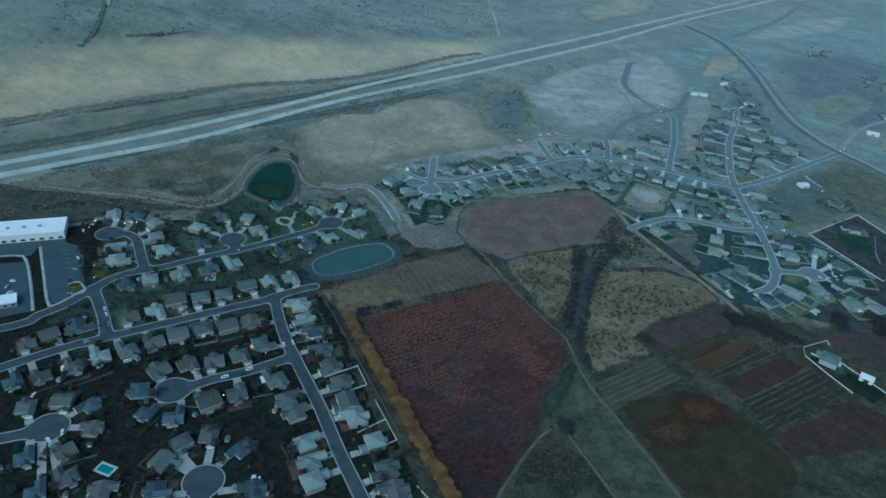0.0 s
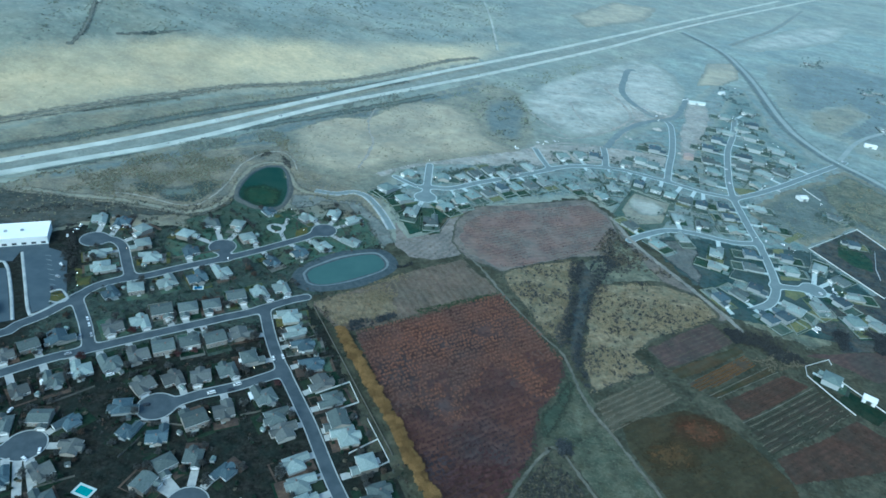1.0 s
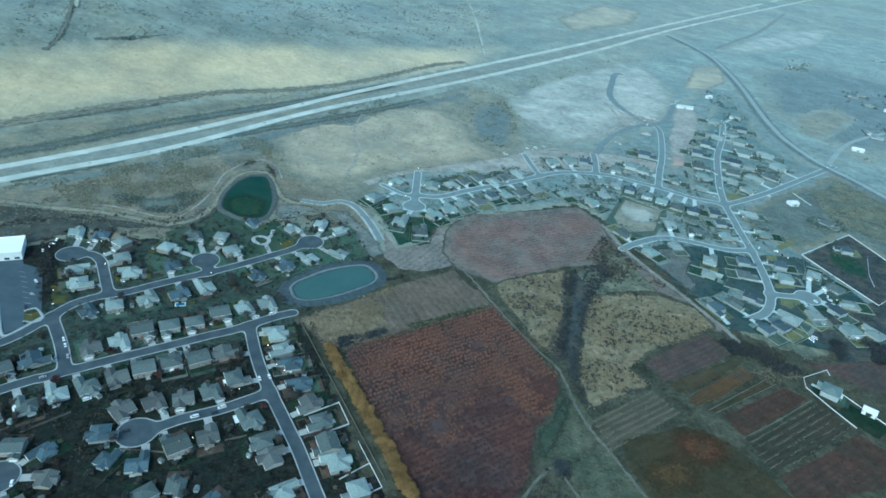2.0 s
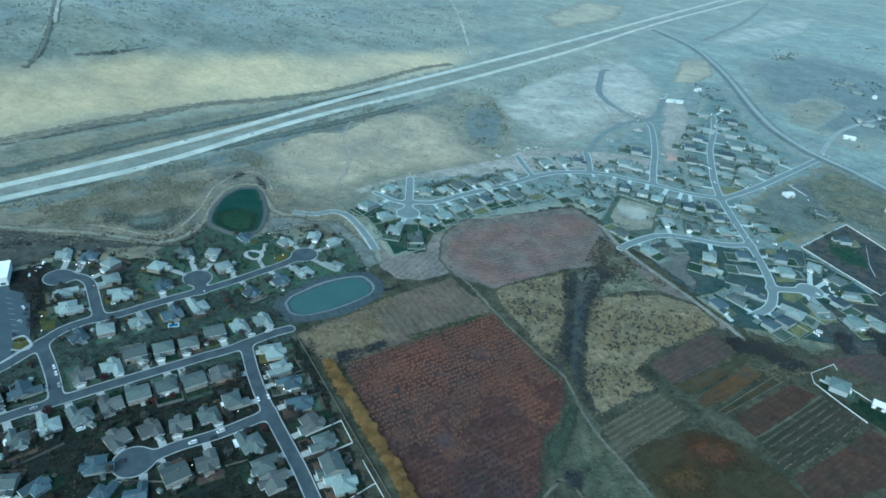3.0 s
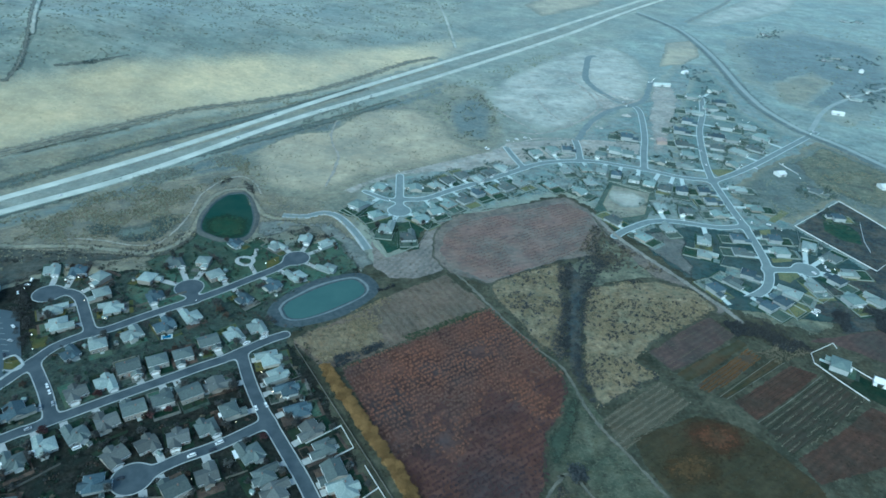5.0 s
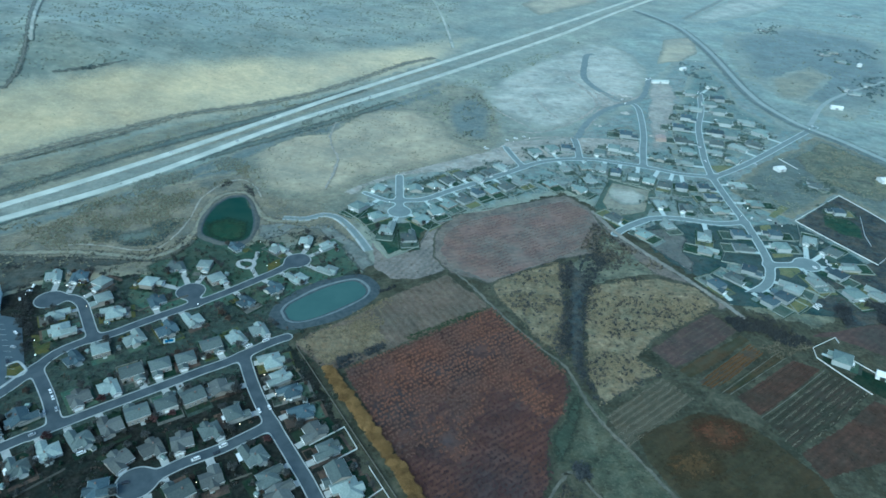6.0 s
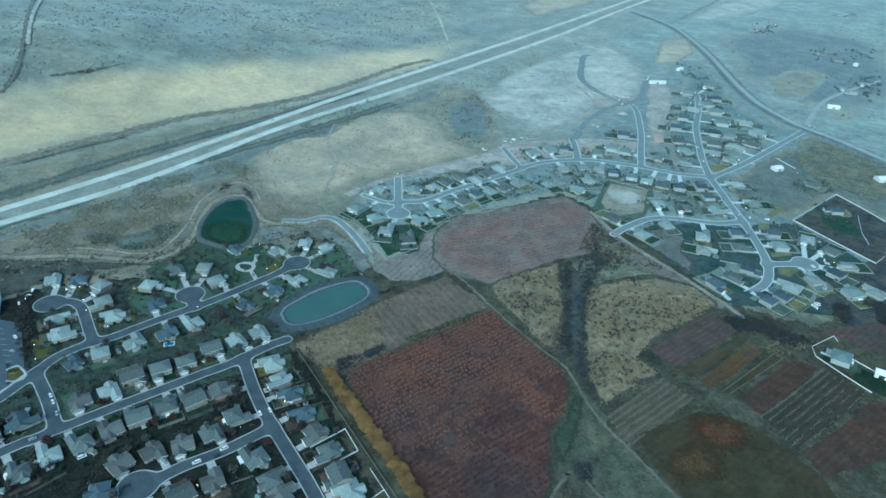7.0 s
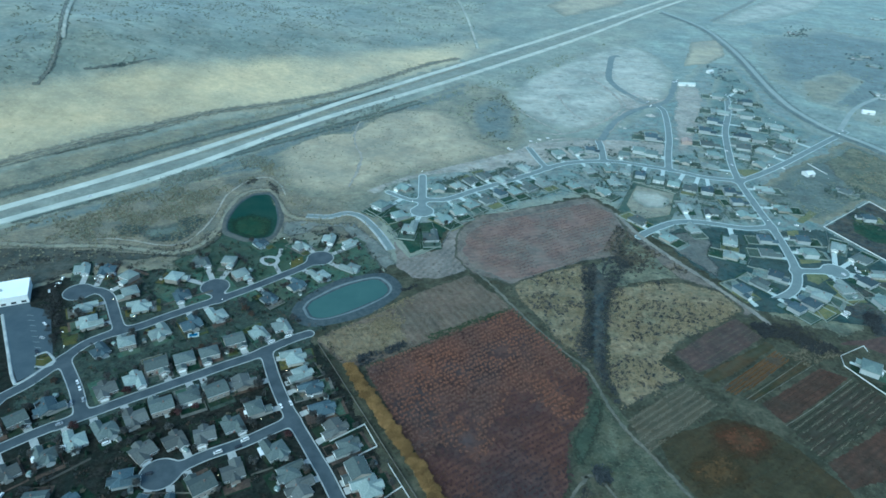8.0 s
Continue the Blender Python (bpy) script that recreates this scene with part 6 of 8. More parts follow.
for x, y, k in spots[:200]:
    orchard.put(x, y, k)
orchard.finish()
rest = np.array(spots[200:])
off = rng.normal(0, 0.6, (len(rest), 3, 3)) * (1, 1, 0.5)
clumps = (rest[:, None, :] * (1, 1, 0) + (0, 0, 1.9) + off).reshape(-1, 3)
(SPLIT_X, SPLIT_Y), (END_X, END_Y) = [(-22.6, 309.8), (93.6, 376.2)]
plum = np.array([(x - SPLIT_X) * (END_Y - SPLIT_Y) - (y - SPLIT_Y) * (END_X - SPLIT_X) + 7500 * noise.noise((x / 30, y / 30, 6.0)) + 3500 * noise.noise((x / 8, y / 8, 2.0)) > 0 for x, y, k in rest])
plum = np.repeat(plum, 3)
wide = np.repeat(rest[:, 2], 3)[:, None] * (1.05, 1.05, 0.9)
stuff("orchard_rows", clumps[~plum], wide[~plum], 30, 0.27, M_ORCH, "rows of low russet fruit trees across the orchard", 41)
stuff("orchard_rows", clumps[plum], wide[plum], 30, 0.27, M_PLUM, "rows of dark plum-coloured fruit trees across the orchard", 42)
stems = bmesh.new()
for x, y, k in spots[200:]:
    limb(stems, (x, y, -0.1), (x, y, 1.9 * k), 0.09, 0.05, 3)
tagged(part("orchard_stems", stems, M_BARK), "thin dark stems of the orchard trees", "trunks", "", "stuff")

# the golden windbreak along the orchard
gold_models = [make_tree("gold_tree", "golden-leaved windbreak tree beside the orchard", 400 + k, 7.0, 3.9, M_GOLD, 22, 80, 0.34, low=0.15) for k in range(4)]
gold = Planter(gold_models, "windbreak trees")
HEDGE = smooth_line([(-85.2, 382.9), (-69.3, 359.1), (-46.6, 324.8), (-24.2, 292.8), (-2.4, 257.2), (12.7, 234.3), (24.3, 216.4), (35.1, 199.4)], 1.0)
for x, y in HEDGE[2::3]:
    for side_ in (-2.2, 2.2):
        gold.put(x + side_ + rng.normal(0, 0.5), y + rng.normal(0, 0.8), rng.uniform(0.75, 1.1))
gold.finish()

# garden trees
yard_models = [make_tree("bare_tree", "bare grey-brown winter tree in a garden", 500, 6.5, 3.0, M_BARE, 11, 30, 0.42),
               make_tree("bare_tree", "bare grey-brown winter tree in a garden", 501, 8.0, 3.4, M_BARE, 13, 30, 0.42),
               make_tree("evergreen_tree", "dark evergreen garden tree beside a house", 502, 6.0, 2.0, M_DARKLEAF, 12, 28, 0.6, low=0.1),
               make_tree("evergreen_shrub", "dark evergreen garden shrub beside a house", 503, 2.4, 1.7, M_DARKLEAF, 7, 22, 0.55, "shrub", 0.1),
               make_tree("rust_tree", "rust-leaved garden tree beside a house", 504, 6.0, 2.8, M_RUST, 14, 34, 0.36),
               make_tree("dry_shrub", "dry brown garden shrub beside a house", 505, 2.0, 1.6, M_BRUSH, 7, 20, 0.45, "shrub", 0.1),
               make_tree("red_tree", "red-leaved garden tree beside a house", 506, 5.0, 2.6, M_RED, 14, 34, 0.34)]
yard_models.append(make_tree("grey_tree", "garden tree beside a house, leaves greyed for haze", 507, 5.0, 2.6, M_LEAF_HAZED, 9, 18, 0.6))
garden = Planter(yard_models, "garden trees")
houses = np.array(placed)


def free(x, y, gap=8.5):
    return near_road(x, y) > 2.5 and far_road(x, y) > 2.5 and np.hypot(houses[:, 0] - x, houses[:, 1] - y).min() > gap


for x, y in placed:
    near_by = y < 640 and x < 40
    for _ in range((7 if y < 380 else 5) if near_by else 1):
        a, r = rng.uniform(0, 6.28), rng.uniform(9, 15)
        qx, qy = x + r * math.cos(a), y + r * math.sin(a)
        if free(qx, qy):
            garden.put(qx, qy, rng.uniform(0.6, 1.15), int(rng.choice([0, 0, 1, 1, 2, 2, 2, 3, 3, 3, 5, 4])) if near_by else 7)
for (x, y), k, size in zip([(-256.2, 300.9), (-293.3, 342.1), (-237.4, 337.8), (-192.5, 321.1), (-183.2, 327.5), (-177.9, 388.5), (-150.5, 348.1), (-111.8, 308.7), (-184.7, 443.6), (-177.2, 436.3), (-189.5, 448.1), (-97.5, 364.7), (-289.3, 317.6), (-201.5, 289.8)], (6, 4, 6, 6, 6, 4, 4, 6, 4, 4, 1, 4, 4, 6), (1.35, 1.2, 0.9, 0.8, 0.75, 1.1, 0.9, 0.85, 1.5, 1.3, 1.5, 0.8, 1.1, 0.7)):
    garden.put(x, y, size, k)
garden.finish()

# brush, drifts of shrubs and the dark thicket along the gully
bg = np.random.default_rng(21)


def brush(shape, count, height, leaf, label, clump, seed, per=9, size=0.5, spread=1.3):
    q = scatter(shape, count, bg, clump)
    h = bg.uniform(0.5, 1.2, len(q)) * height
    stuff("brush", np.c_[q, h * 0.5 + hill(*q.T)], np.c_[h * spread * 0.7, h * spread * 0.7, h * 0.55], per, size, leaf, label, seed)


for shape, n_, seed in ((STRAW_A, 700, 51), (STRAW_B, 1700, 52)):
    brush(shape, int(n_ * 1.8), 0.9, M_TUFT, "pale straw tufts over the meadow", 0.5, seed, 12, 0.32, 1.8)
    brush(shape, int(n_ * 0.3), 1.1, M_BRUSH, "dry brush scattered over the meadow", 1.6, seed + 100, 14, 0.3, 1.5)
brush(STRAW_B, 300, 2.4, M_THICKET, "dark bushes in the meadow", 1.3, 53, 14, 0.6)
brush(STRAW_A, 170, 2.4, M_THICKET, "dark bushes in the meadow", 1.3, 54, 14, 0.6)
brush(SCRUB, 1500, 0.9, M_SCRUBLEAF, "dry brush over the scrubland", 0.9, 55, 9, 0.7, 2.0)
GULLY_WEST = [(115.2, 556.0), (126.6, 556.9), (120.3, 497.7), (110.9, 439.0), (104.9, 402.7), (102.2, 409.4), (100.3, 430.7), (110.5, 470.8), (112.1, 506.2)]
GULLY_EAST = [(135.1, 568.5), (160.0, 579.5), (165.0, 560.3), (143.4, 522.9), (133.0, 498.7), (126.0, 455.7), (116.0, 410.3), (117.0, 383.9), (122.3, 364.6), (117.7, 362.5), (111.8, 383.6), (109.3, 396.3), (117.7, 439.5), (128.8, 498.4), (135.9, 537.1)]
for shape, n_, seed in ((GULLY_WEST, 130, 56), (GULLY_EAST, 400, 156)):
    brush(shape, n_, 3.2, M_THICKET, "dark leafless thicket along the gully", 2.2, seed, 26, 0.6)
for shape, n_, seed in ((GULLY_WEST, 260, 256), (GULLY_EAST, 520, 257)):
    wide_ = [(x + (x - 117) * 0.35, y) for x, y in shape]
    brush(wide_, n_, 2.2, M_BARE, "grey leafless brush beside the gully", 1.4, seed, 16, 0.5, 1.5)
strip("dirt_track", [(147.6, 575.1), (135.3, 547.2), (125.6, 498.1), (114.8, 439.3), (108.1, 406.4)], 3.2, 0.12, M_GULLY, "narrow dark path through the gully", ragged=0.5)
brush([(164.6, 643.8), (183.2, 609.3), (226.8, 546.6), (195.8, 557.1), (156.9, 560.8), (128.1, 557.2)], 170, 2.4, M_THICKET, "leafless thicket behind the vineyard", 0.7, 57, 14, 0.6)
brush([(164.6, 643.8), (183.2, 609.3), (226.8, 546.6), (195.8, 557.1), (156.9, 560.8), (128.1, 557.2)], 500, 1.6, M_BRUSH, "dry brush behind the vineyard", 0.7, 157, 10, 0.6, 1.8)
brush([(256.5, 500.6), (268.2, 489.1), (303.6, 451.1), (328.3, 462.8), (339.3, 454.7), (313.3, 440.1), (278.5, 448.7), (258.8, 461.8)], 620, 2.6, M_BARE, "grey leafless thicket between fields and houses", 0.4, 58, 18, 0.45)
brush([(253.6, 504.7), (265.4, 495.8), (267.8, 462.4), (258.5, 455.3), (247.9, 486.6)], 150, 3.0, M_THICKET, "dark thicket at the field corner", 0.1, 59, 18, 0.6)
brush([(263.5, 475.7), (303.6, 451.1), (318.3, 462.2), (324.4, 453.7), (298.0, 437.5), (270.2, 452.7)], 200, 2.8, M_THICKET, "dark thicket at the field corner", 0.5, 159, 16, 0.6)
brush([(354.4, 486.5), (421.1, 517.1), (501.5, 515.8), (477.8, 479.6), (400.8, 479.4), (357.9, 472.6)], 700, 3.6, M_THICKET, "dark thicket in the gully", 0.1, 60, 30, 0.55)
brush([(85.6, 285.4), (96.6, 279.8), (122.5, 238.6), (49.2, 204.1), (69.1, 257.4)], 600, 1.2, M_BARE, "dry weeds on rough ground", 0.6, 61, 9, 0.5, 1.8)
brush([(85.6, 285.4), (96.6, 279.8), (122.5, 238.6), (49.2, 204.1), (69.1, 257.4)], 250, 0.9, M_BRUSH, "dry tufts on rough ground", 0.6, 161, 9, 0.5, 1.8)
brush([(92.4, 300.1), (97.4, 302.3), (103.1, 300.2), (102.7, 290.1), (94.1, 289.4)], 60, 3.4, M_THICKET, "dark bushes at the track corner", 0, 62, 22, 0.6)
brush([(-80.0, 395.7), (-59.4, 407.3), (-38.5, 424.1), (-33.3, 419.1), (-58.1, 398.1), (-76.8, 382.8)], 120, 2.6, M_THICKET, "dark bushes along the orchard edge", 0.3, 63, 18, 0.6)
brush([(-38.1, 420.1), (39.2, 474.4), (39.6, 468.3), (-32.9, 414.3)], 300, 0.9, M_GREENTUFT, "green grass verge along the orchard", 0.3, 163, 12, 0.5, 2.2)
brush([(-115.1, 412.7), (-84.6, 448.3), (-44.9, 485.0), (-37.6, 462.1), (-57.4, 426.1), (-59.0, 404.7), (-91.3, 385.4)], 420, 1.0, M_TUFT, "straw weeds in the field corner", 0.8, 64, 9, 0.5, 2.0)
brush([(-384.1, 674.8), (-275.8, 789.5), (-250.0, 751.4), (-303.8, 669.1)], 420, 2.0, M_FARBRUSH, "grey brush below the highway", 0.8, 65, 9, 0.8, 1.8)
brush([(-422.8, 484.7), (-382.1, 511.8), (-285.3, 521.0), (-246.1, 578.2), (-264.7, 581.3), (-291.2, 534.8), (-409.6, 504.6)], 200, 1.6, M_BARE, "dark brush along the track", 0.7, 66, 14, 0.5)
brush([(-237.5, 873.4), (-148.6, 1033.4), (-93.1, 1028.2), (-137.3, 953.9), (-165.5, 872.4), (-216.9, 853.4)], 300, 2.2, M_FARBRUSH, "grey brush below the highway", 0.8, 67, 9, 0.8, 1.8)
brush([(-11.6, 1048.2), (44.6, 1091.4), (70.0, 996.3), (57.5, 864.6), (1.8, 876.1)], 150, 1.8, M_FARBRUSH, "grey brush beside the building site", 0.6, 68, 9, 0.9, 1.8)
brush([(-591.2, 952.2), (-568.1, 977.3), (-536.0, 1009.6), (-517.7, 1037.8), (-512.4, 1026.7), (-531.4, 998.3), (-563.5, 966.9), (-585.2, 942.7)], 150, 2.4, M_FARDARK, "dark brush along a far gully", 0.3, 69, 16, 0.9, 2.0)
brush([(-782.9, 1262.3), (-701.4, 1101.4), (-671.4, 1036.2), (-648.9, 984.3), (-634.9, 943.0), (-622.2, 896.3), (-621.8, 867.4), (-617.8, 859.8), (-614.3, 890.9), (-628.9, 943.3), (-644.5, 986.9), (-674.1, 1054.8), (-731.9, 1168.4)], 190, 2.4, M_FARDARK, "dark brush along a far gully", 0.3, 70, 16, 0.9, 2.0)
brush([(547.8, 933.0), (600.7, 847.5), (609.0, 767.3), (532.4, 732.1), (481.9, 805.0)], 200, 1.3, M_SCRUBLEAF, "dry brush in the meadow", 0.8, 71, 10, 0.7, 1.8)
brush([(318.3, 462.2), (328.3, 462.8), (316.5, 440.6), (281.8, 421.2), (264.7, 437.5)], 160, 2.0, M_BRUSH, "dry weeds beside the plots", 0.4, 73, 9, 0.6)
brush([(-351.7, 424.7), (-375.0, 472.6), (-367.1, 474.4), (-322.4, 402.1), (-312.6, 372.5)], 70, 3.2, M_BARE, "dark leafless trees between the car park and the houses", 0, 79, 70, 0.42)
gr = np.random.default_rng(88)
q = gr.uniform((-420, 240), (20, 640), (9000, 2))
q = np.array([(x, y) for x, y in q[inside(ESTATE, q[:, 0], q[:, 1])] if noise.noise((x / 14, y / 14, 3.1)) > 0.02 and free(x, y, 9.5) and not inside([(-573.7, 398.0), (-397.6, 462.1), (-375.3, 480.8), (-321.7, 402.5), (-305.0, 361.7), (-326.7, 326.4), (-421.1, 244.9)], np.array(x), np.array(y)) and all(np.linalg.norm(pool - (x, y), axis=1).min() > 9 and not inside([tuple(v) for v in pool], np.array(x), np.array(y)) for pool in POOLS)])[:1500]
for part_, leaf_, what_, seed_ in ((q[::3], M_BARE, "grey-brown leafless garden shrubs", 181), (q[1::3], M_DARKLEAF, "dark evergreen garden shrubs", 182), (q[2::3], M_RUST, "rust-brown garden shrubs", 183)):
    h = gr.uniform(0.8, 2.2, len(part_))
    stuff("garden_shrubs", np.c_[part_, h * 0.5], np.c_[h * 0.9, h * 0.9, h * 0.6], 14, 0.45, leaf_, what_, seed_)
q = gr.uniform((-380, 330), (-80, 590), (9000, 2))
q = np.array([(x, y) for x, y in q[inside(ESTATE, q[:, 0], q[:, 1])] if noise.noise((x / 9, y / 9, 7.7)) > 0.12 and free(x, y, 9.5) and x > -322 and all(np.linalg.norm(pool - (x, y), axis=1).min() > 16 and not inside([tuple(v) for v in pool], np.array(x), np.array(y)) for pool in POOLS)])[:330]
for part_, leaf_, what_, seed_ in ((q[::2], M_DARKLEAF, "dark evergreen garden trees between the houses", 281), (q[1::2], M_BARE, "dark leafless garden trees between the houses", 282)):
    h = gr.uniform(2.0, 4.2, len(part_))
    stuff("garden_trees", np.c_[part_, h * 0.55], np.c_[h * 0.5, h * 0.5, h * 0.5], 30, 0.45, leaf_, what_, seed_)
q = gr.uniform((-100, 600), (520, 1200), (9000, 2))
q = np.array([(x, y) for x, y in q[inside(ESTATE_FAR, q[:, 0], q[:, 1])] if noise.noise((x / 16, y / 16, 4.4)) > 0.0 and far_road(x, y) > 2.5 and np.hypot(houses[:, 0] - x, houses[:, 1] - y).min() > 9.5 and np.hypot(houses[:, 0] - x, houses[:, 1] - y).min() < 26])[:1300]
h = gr.uniform(1.0, 3.0, len(q))
stuff("garden_shrubs", np.c_[q, h * 0.5], np.c_[h * 0.9, h * 0.9, h * 0.6], 14, 0.5, M_LEAF_HAZED, "garden shrubs of the far estate, greyed for haze", 186)
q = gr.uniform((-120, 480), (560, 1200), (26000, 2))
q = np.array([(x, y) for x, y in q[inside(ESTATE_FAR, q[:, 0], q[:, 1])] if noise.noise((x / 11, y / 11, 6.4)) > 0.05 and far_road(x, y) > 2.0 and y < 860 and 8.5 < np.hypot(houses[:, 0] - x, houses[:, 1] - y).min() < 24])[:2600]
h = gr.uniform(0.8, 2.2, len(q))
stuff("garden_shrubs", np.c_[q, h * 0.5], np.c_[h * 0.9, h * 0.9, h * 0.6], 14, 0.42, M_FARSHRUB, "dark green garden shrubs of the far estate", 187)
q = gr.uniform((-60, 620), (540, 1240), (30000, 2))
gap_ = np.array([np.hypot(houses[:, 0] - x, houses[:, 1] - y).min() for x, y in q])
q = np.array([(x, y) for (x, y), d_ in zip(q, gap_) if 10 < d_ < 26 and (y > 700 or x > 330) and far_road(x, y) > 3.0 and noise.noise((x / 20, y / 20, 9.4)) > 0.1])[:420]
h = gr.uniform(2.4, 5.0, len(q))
stuff("garden_trees", np.c_[q, h * 0.55], np.c_[h * 0.55, h * 0.55, h * 0.5], 34, 0.6, M_LEAF_HAZED, "garden trees of the far estate, greyed for haze", 188)
for k, (x, y) in enumerate(placed[:150]):
    if k % 3 == 0:
        a = gr.uniform(0, 6.28)
        for turn_ in range(8):
            qx, qy = x + 12.5 * math.cos(a + turn_ * 0.8), y + 12.5 * math.sin(a + turn_ * 0.8)
            if free(qx, qy, 10.5):
                shed = tagged(new("garden_shed"), "small painted garden shed behind a house", "shed", "garden sheds")
                w, d = gr.uniform(2.6, 3.8), gr.uniform(2.2, 3.0)
                part("wall", boxes((-w / 2, -d / 2, -0.1, w / 2, d / 2, 2.0)), SIDING[k % 2], shed)
                bm = bmesh.new()
                roof_gable(bm, -w / 2, -d / 2, w / 2, d / 2, 2.0, 0.7, 0.2, thick=0.08)
                part("roof", bm, ROOFS[4] if k % 2 else ROOFS[0], shed)
                part("door", boxes((-0.5, -d / 2 - 0.05, 0, 0.5, -d / 2 - 0.005, 1.8)), M_TRIM, shed)
                shed.matrix_basis = pose(qx, qy, 0.1, 0, 0, math.degrees(a) + 90)
                break
brush([(-665.9, 822.3), (-698.3, 1102.4), (-573.6, 1770.7), (-86.2, 1910.1), (-10.9, 1402.7), (-234.1, 1318.8), (-388.9, 1169.2), (-564.9, 988.9)], 70, 1.4, M_FARBRUSH, "sagebrush dotted over the far slope", 1.4, 184, 12, 1.0, 2.6)
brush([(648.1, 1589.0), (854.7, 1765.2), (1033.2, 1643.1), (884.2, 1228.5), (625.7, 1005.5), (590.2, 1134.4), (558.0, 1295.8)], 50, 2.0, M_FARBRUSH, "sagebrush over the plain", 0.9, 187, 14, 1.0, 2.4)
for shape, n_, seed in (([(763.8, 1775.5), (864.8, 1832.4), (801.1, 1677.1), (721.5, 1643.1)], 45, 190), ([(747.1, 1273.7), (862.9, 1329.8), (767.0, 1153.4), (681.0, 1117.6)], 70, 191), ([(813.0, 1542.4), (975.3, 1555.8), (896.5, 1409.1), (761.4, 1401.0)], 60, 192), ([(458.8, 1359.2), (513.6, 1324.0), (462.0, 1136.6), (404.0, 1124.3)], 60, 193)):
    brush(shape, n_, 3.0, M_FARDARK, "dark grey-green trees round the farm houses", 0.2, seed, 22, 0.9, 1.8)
brush([(-568.3, 660.9), (-621.7, 869.1), (-383.5, 1150.6), (-35.4, 1418.8), (-156.9, 1091.7), (-395.6, 870.3)], 160, 1.8, M_SCRUBLEAF, "bushes dotted over the pale slope", 0.9, 185, 9, 0.9, 1.6)
brush([(-266.3, 678.9), (-263.6, 701.1), (-247.3, 707.0), (-227.7, 688.1), (-216.2, 661.5), (-221.2, 661.0), (-233.1, 684.0), (-249.5, 692.3), (-258.6, 685.5), (-259.2, 667.5)], 90, 1.8, M_BARE, "dark brush on the bank above the basin", 0.4, 188, 16, 0.5, 1.6)
brush([(-436.9, 482.9), (-383.8, 514.7), (-336.4, 537.4), (-287.2, 535.6), (-267.5, 558.3), (-263.0, 609.2), (-255.4, 601.4), (-260.0, 550.5), (-283.6, 527.2), (-331.3, 527.2), (-378.7, 505.7), (-430.4, 473.1)], 260, 1.5, M_BARE, "dark brush along the dirt track", 1.2, 189, 14, 0.5, 1.8)
for shape, n_, high, leaf_, what, seed in (
        ([(-812.9, 1148.9), (-695.5, 1673.4), (22.5, 1931.2), (-25.1, 1384.5), (-316.9, 1229.1), (-521.0, 1035.3), (-623.2, 877.0), (-648.0, 843.6)], 2600, 1.7, M_SAGE, "grey-green sagebrush over the far slope", 210),
        ([(-637.5, 850.2), (-516.3, 1023.9), (-312.0, 1207.7), (-47.5, 1356.8), (-191.6, 1102.6), (-391.6, 910.7), (-542.9, 725.8), (-565.9, 697.7)], 420, 1.2, M_SCRUBLEAF, "dry tussocks over the pale slope", 211),
        ([(-551.6, 695.3), (-463.1, 786.1), (-385.4, 893.1), (-186.8, 1072.4), (-183.4, 1051.6), (-320.6, 892.8), (-417.5, 748.9), (-501.8, 614.1)], 1500, 1.3, M_SCRUBLEAF, "dry brush beside the highway", 212),
        ([(-551.6, 695.3), (-463.1, 786.1), (-385.4, 893.1), (-186.8, 1072.4), (-183.4, 1051.6), (-320.6, 892.8), (-417.5, 748.9), (-501.8, 614.1)], 700, 1.4, M_SAGE, "grey-green brush beside the highway", 213),
        ([(-466.4, 558.5), (-372.6, 650.6), (-258.1, 785.7), (-239.1, 718.0), (-269.0, 683.4), (-272.1, 600.8), (-285.0, 558.3), (-353.9, 548.7), (-443.5, 522.5)], 1500, 1.2, M_SCRUBLEAF, "dry brush on the brown scrubland", 214),
        ([(-466.4, 558.5), (-372.6, 650.6), (-258.1, 785.7), (-239.1, 718.0), (-269.0, 683.4), (-272.1, 600.8), (-285.0, 558.3), (-353.9, 548.7), (-443.5, 522.5)], 900, 1.2, M_SAGE, "grey-green brush on the brown scrubland", 215),
        ([(-265.6, 840.3), (-188.0, 880.3), (-102.6, 989.6), (-3.7, 910.8), (52.0, 842.1), (-37.2, 774.6), (-126.5, 698.5), (-189.1, 679.8), (-230.3, 710.9)], 420, 0.9, M_SCRUBLEAF, "low tussocks on the dry field", 216),
        ([(-95.4, 1006.9), (53.1, 1211.2), (243.9, 1459.3), (303.6, 1522.2), (237.2, 1409.6), (82.7, 1169.4), (50.1, 1086.1), (91.0, 971.7), (112.3, 914.1), (61.0, 874.4), (4.9, 889.2), (-22.2, 969.2)], 900, 1.6, M_SAGE, "grey brush round the building site", 217),
        ([(634.0, 1672.6), (1201.5, 1924.6), (642.4, 871.5), (579.2, 1010.9), (540.3, 1117.6), (560.2, 1375.7)], 380, 1.8, M_SAGE, "sagebrush over the eastern plain", 218),
        ([(389.3, 790.4), (536.9, 956.3), (618.5, 830.3), (530.5, 678.1), (490.1, 755.7), (400.3, 679.2), (392.1, 707.0)], 500, 1.5, M_SAGE, "brush on the dull meadow", 219)):
    brush(shape, n_, high, leaf_, what, 0.6, seed, 10, 0.55 if high < 1.6 else 0.75, 1.9)

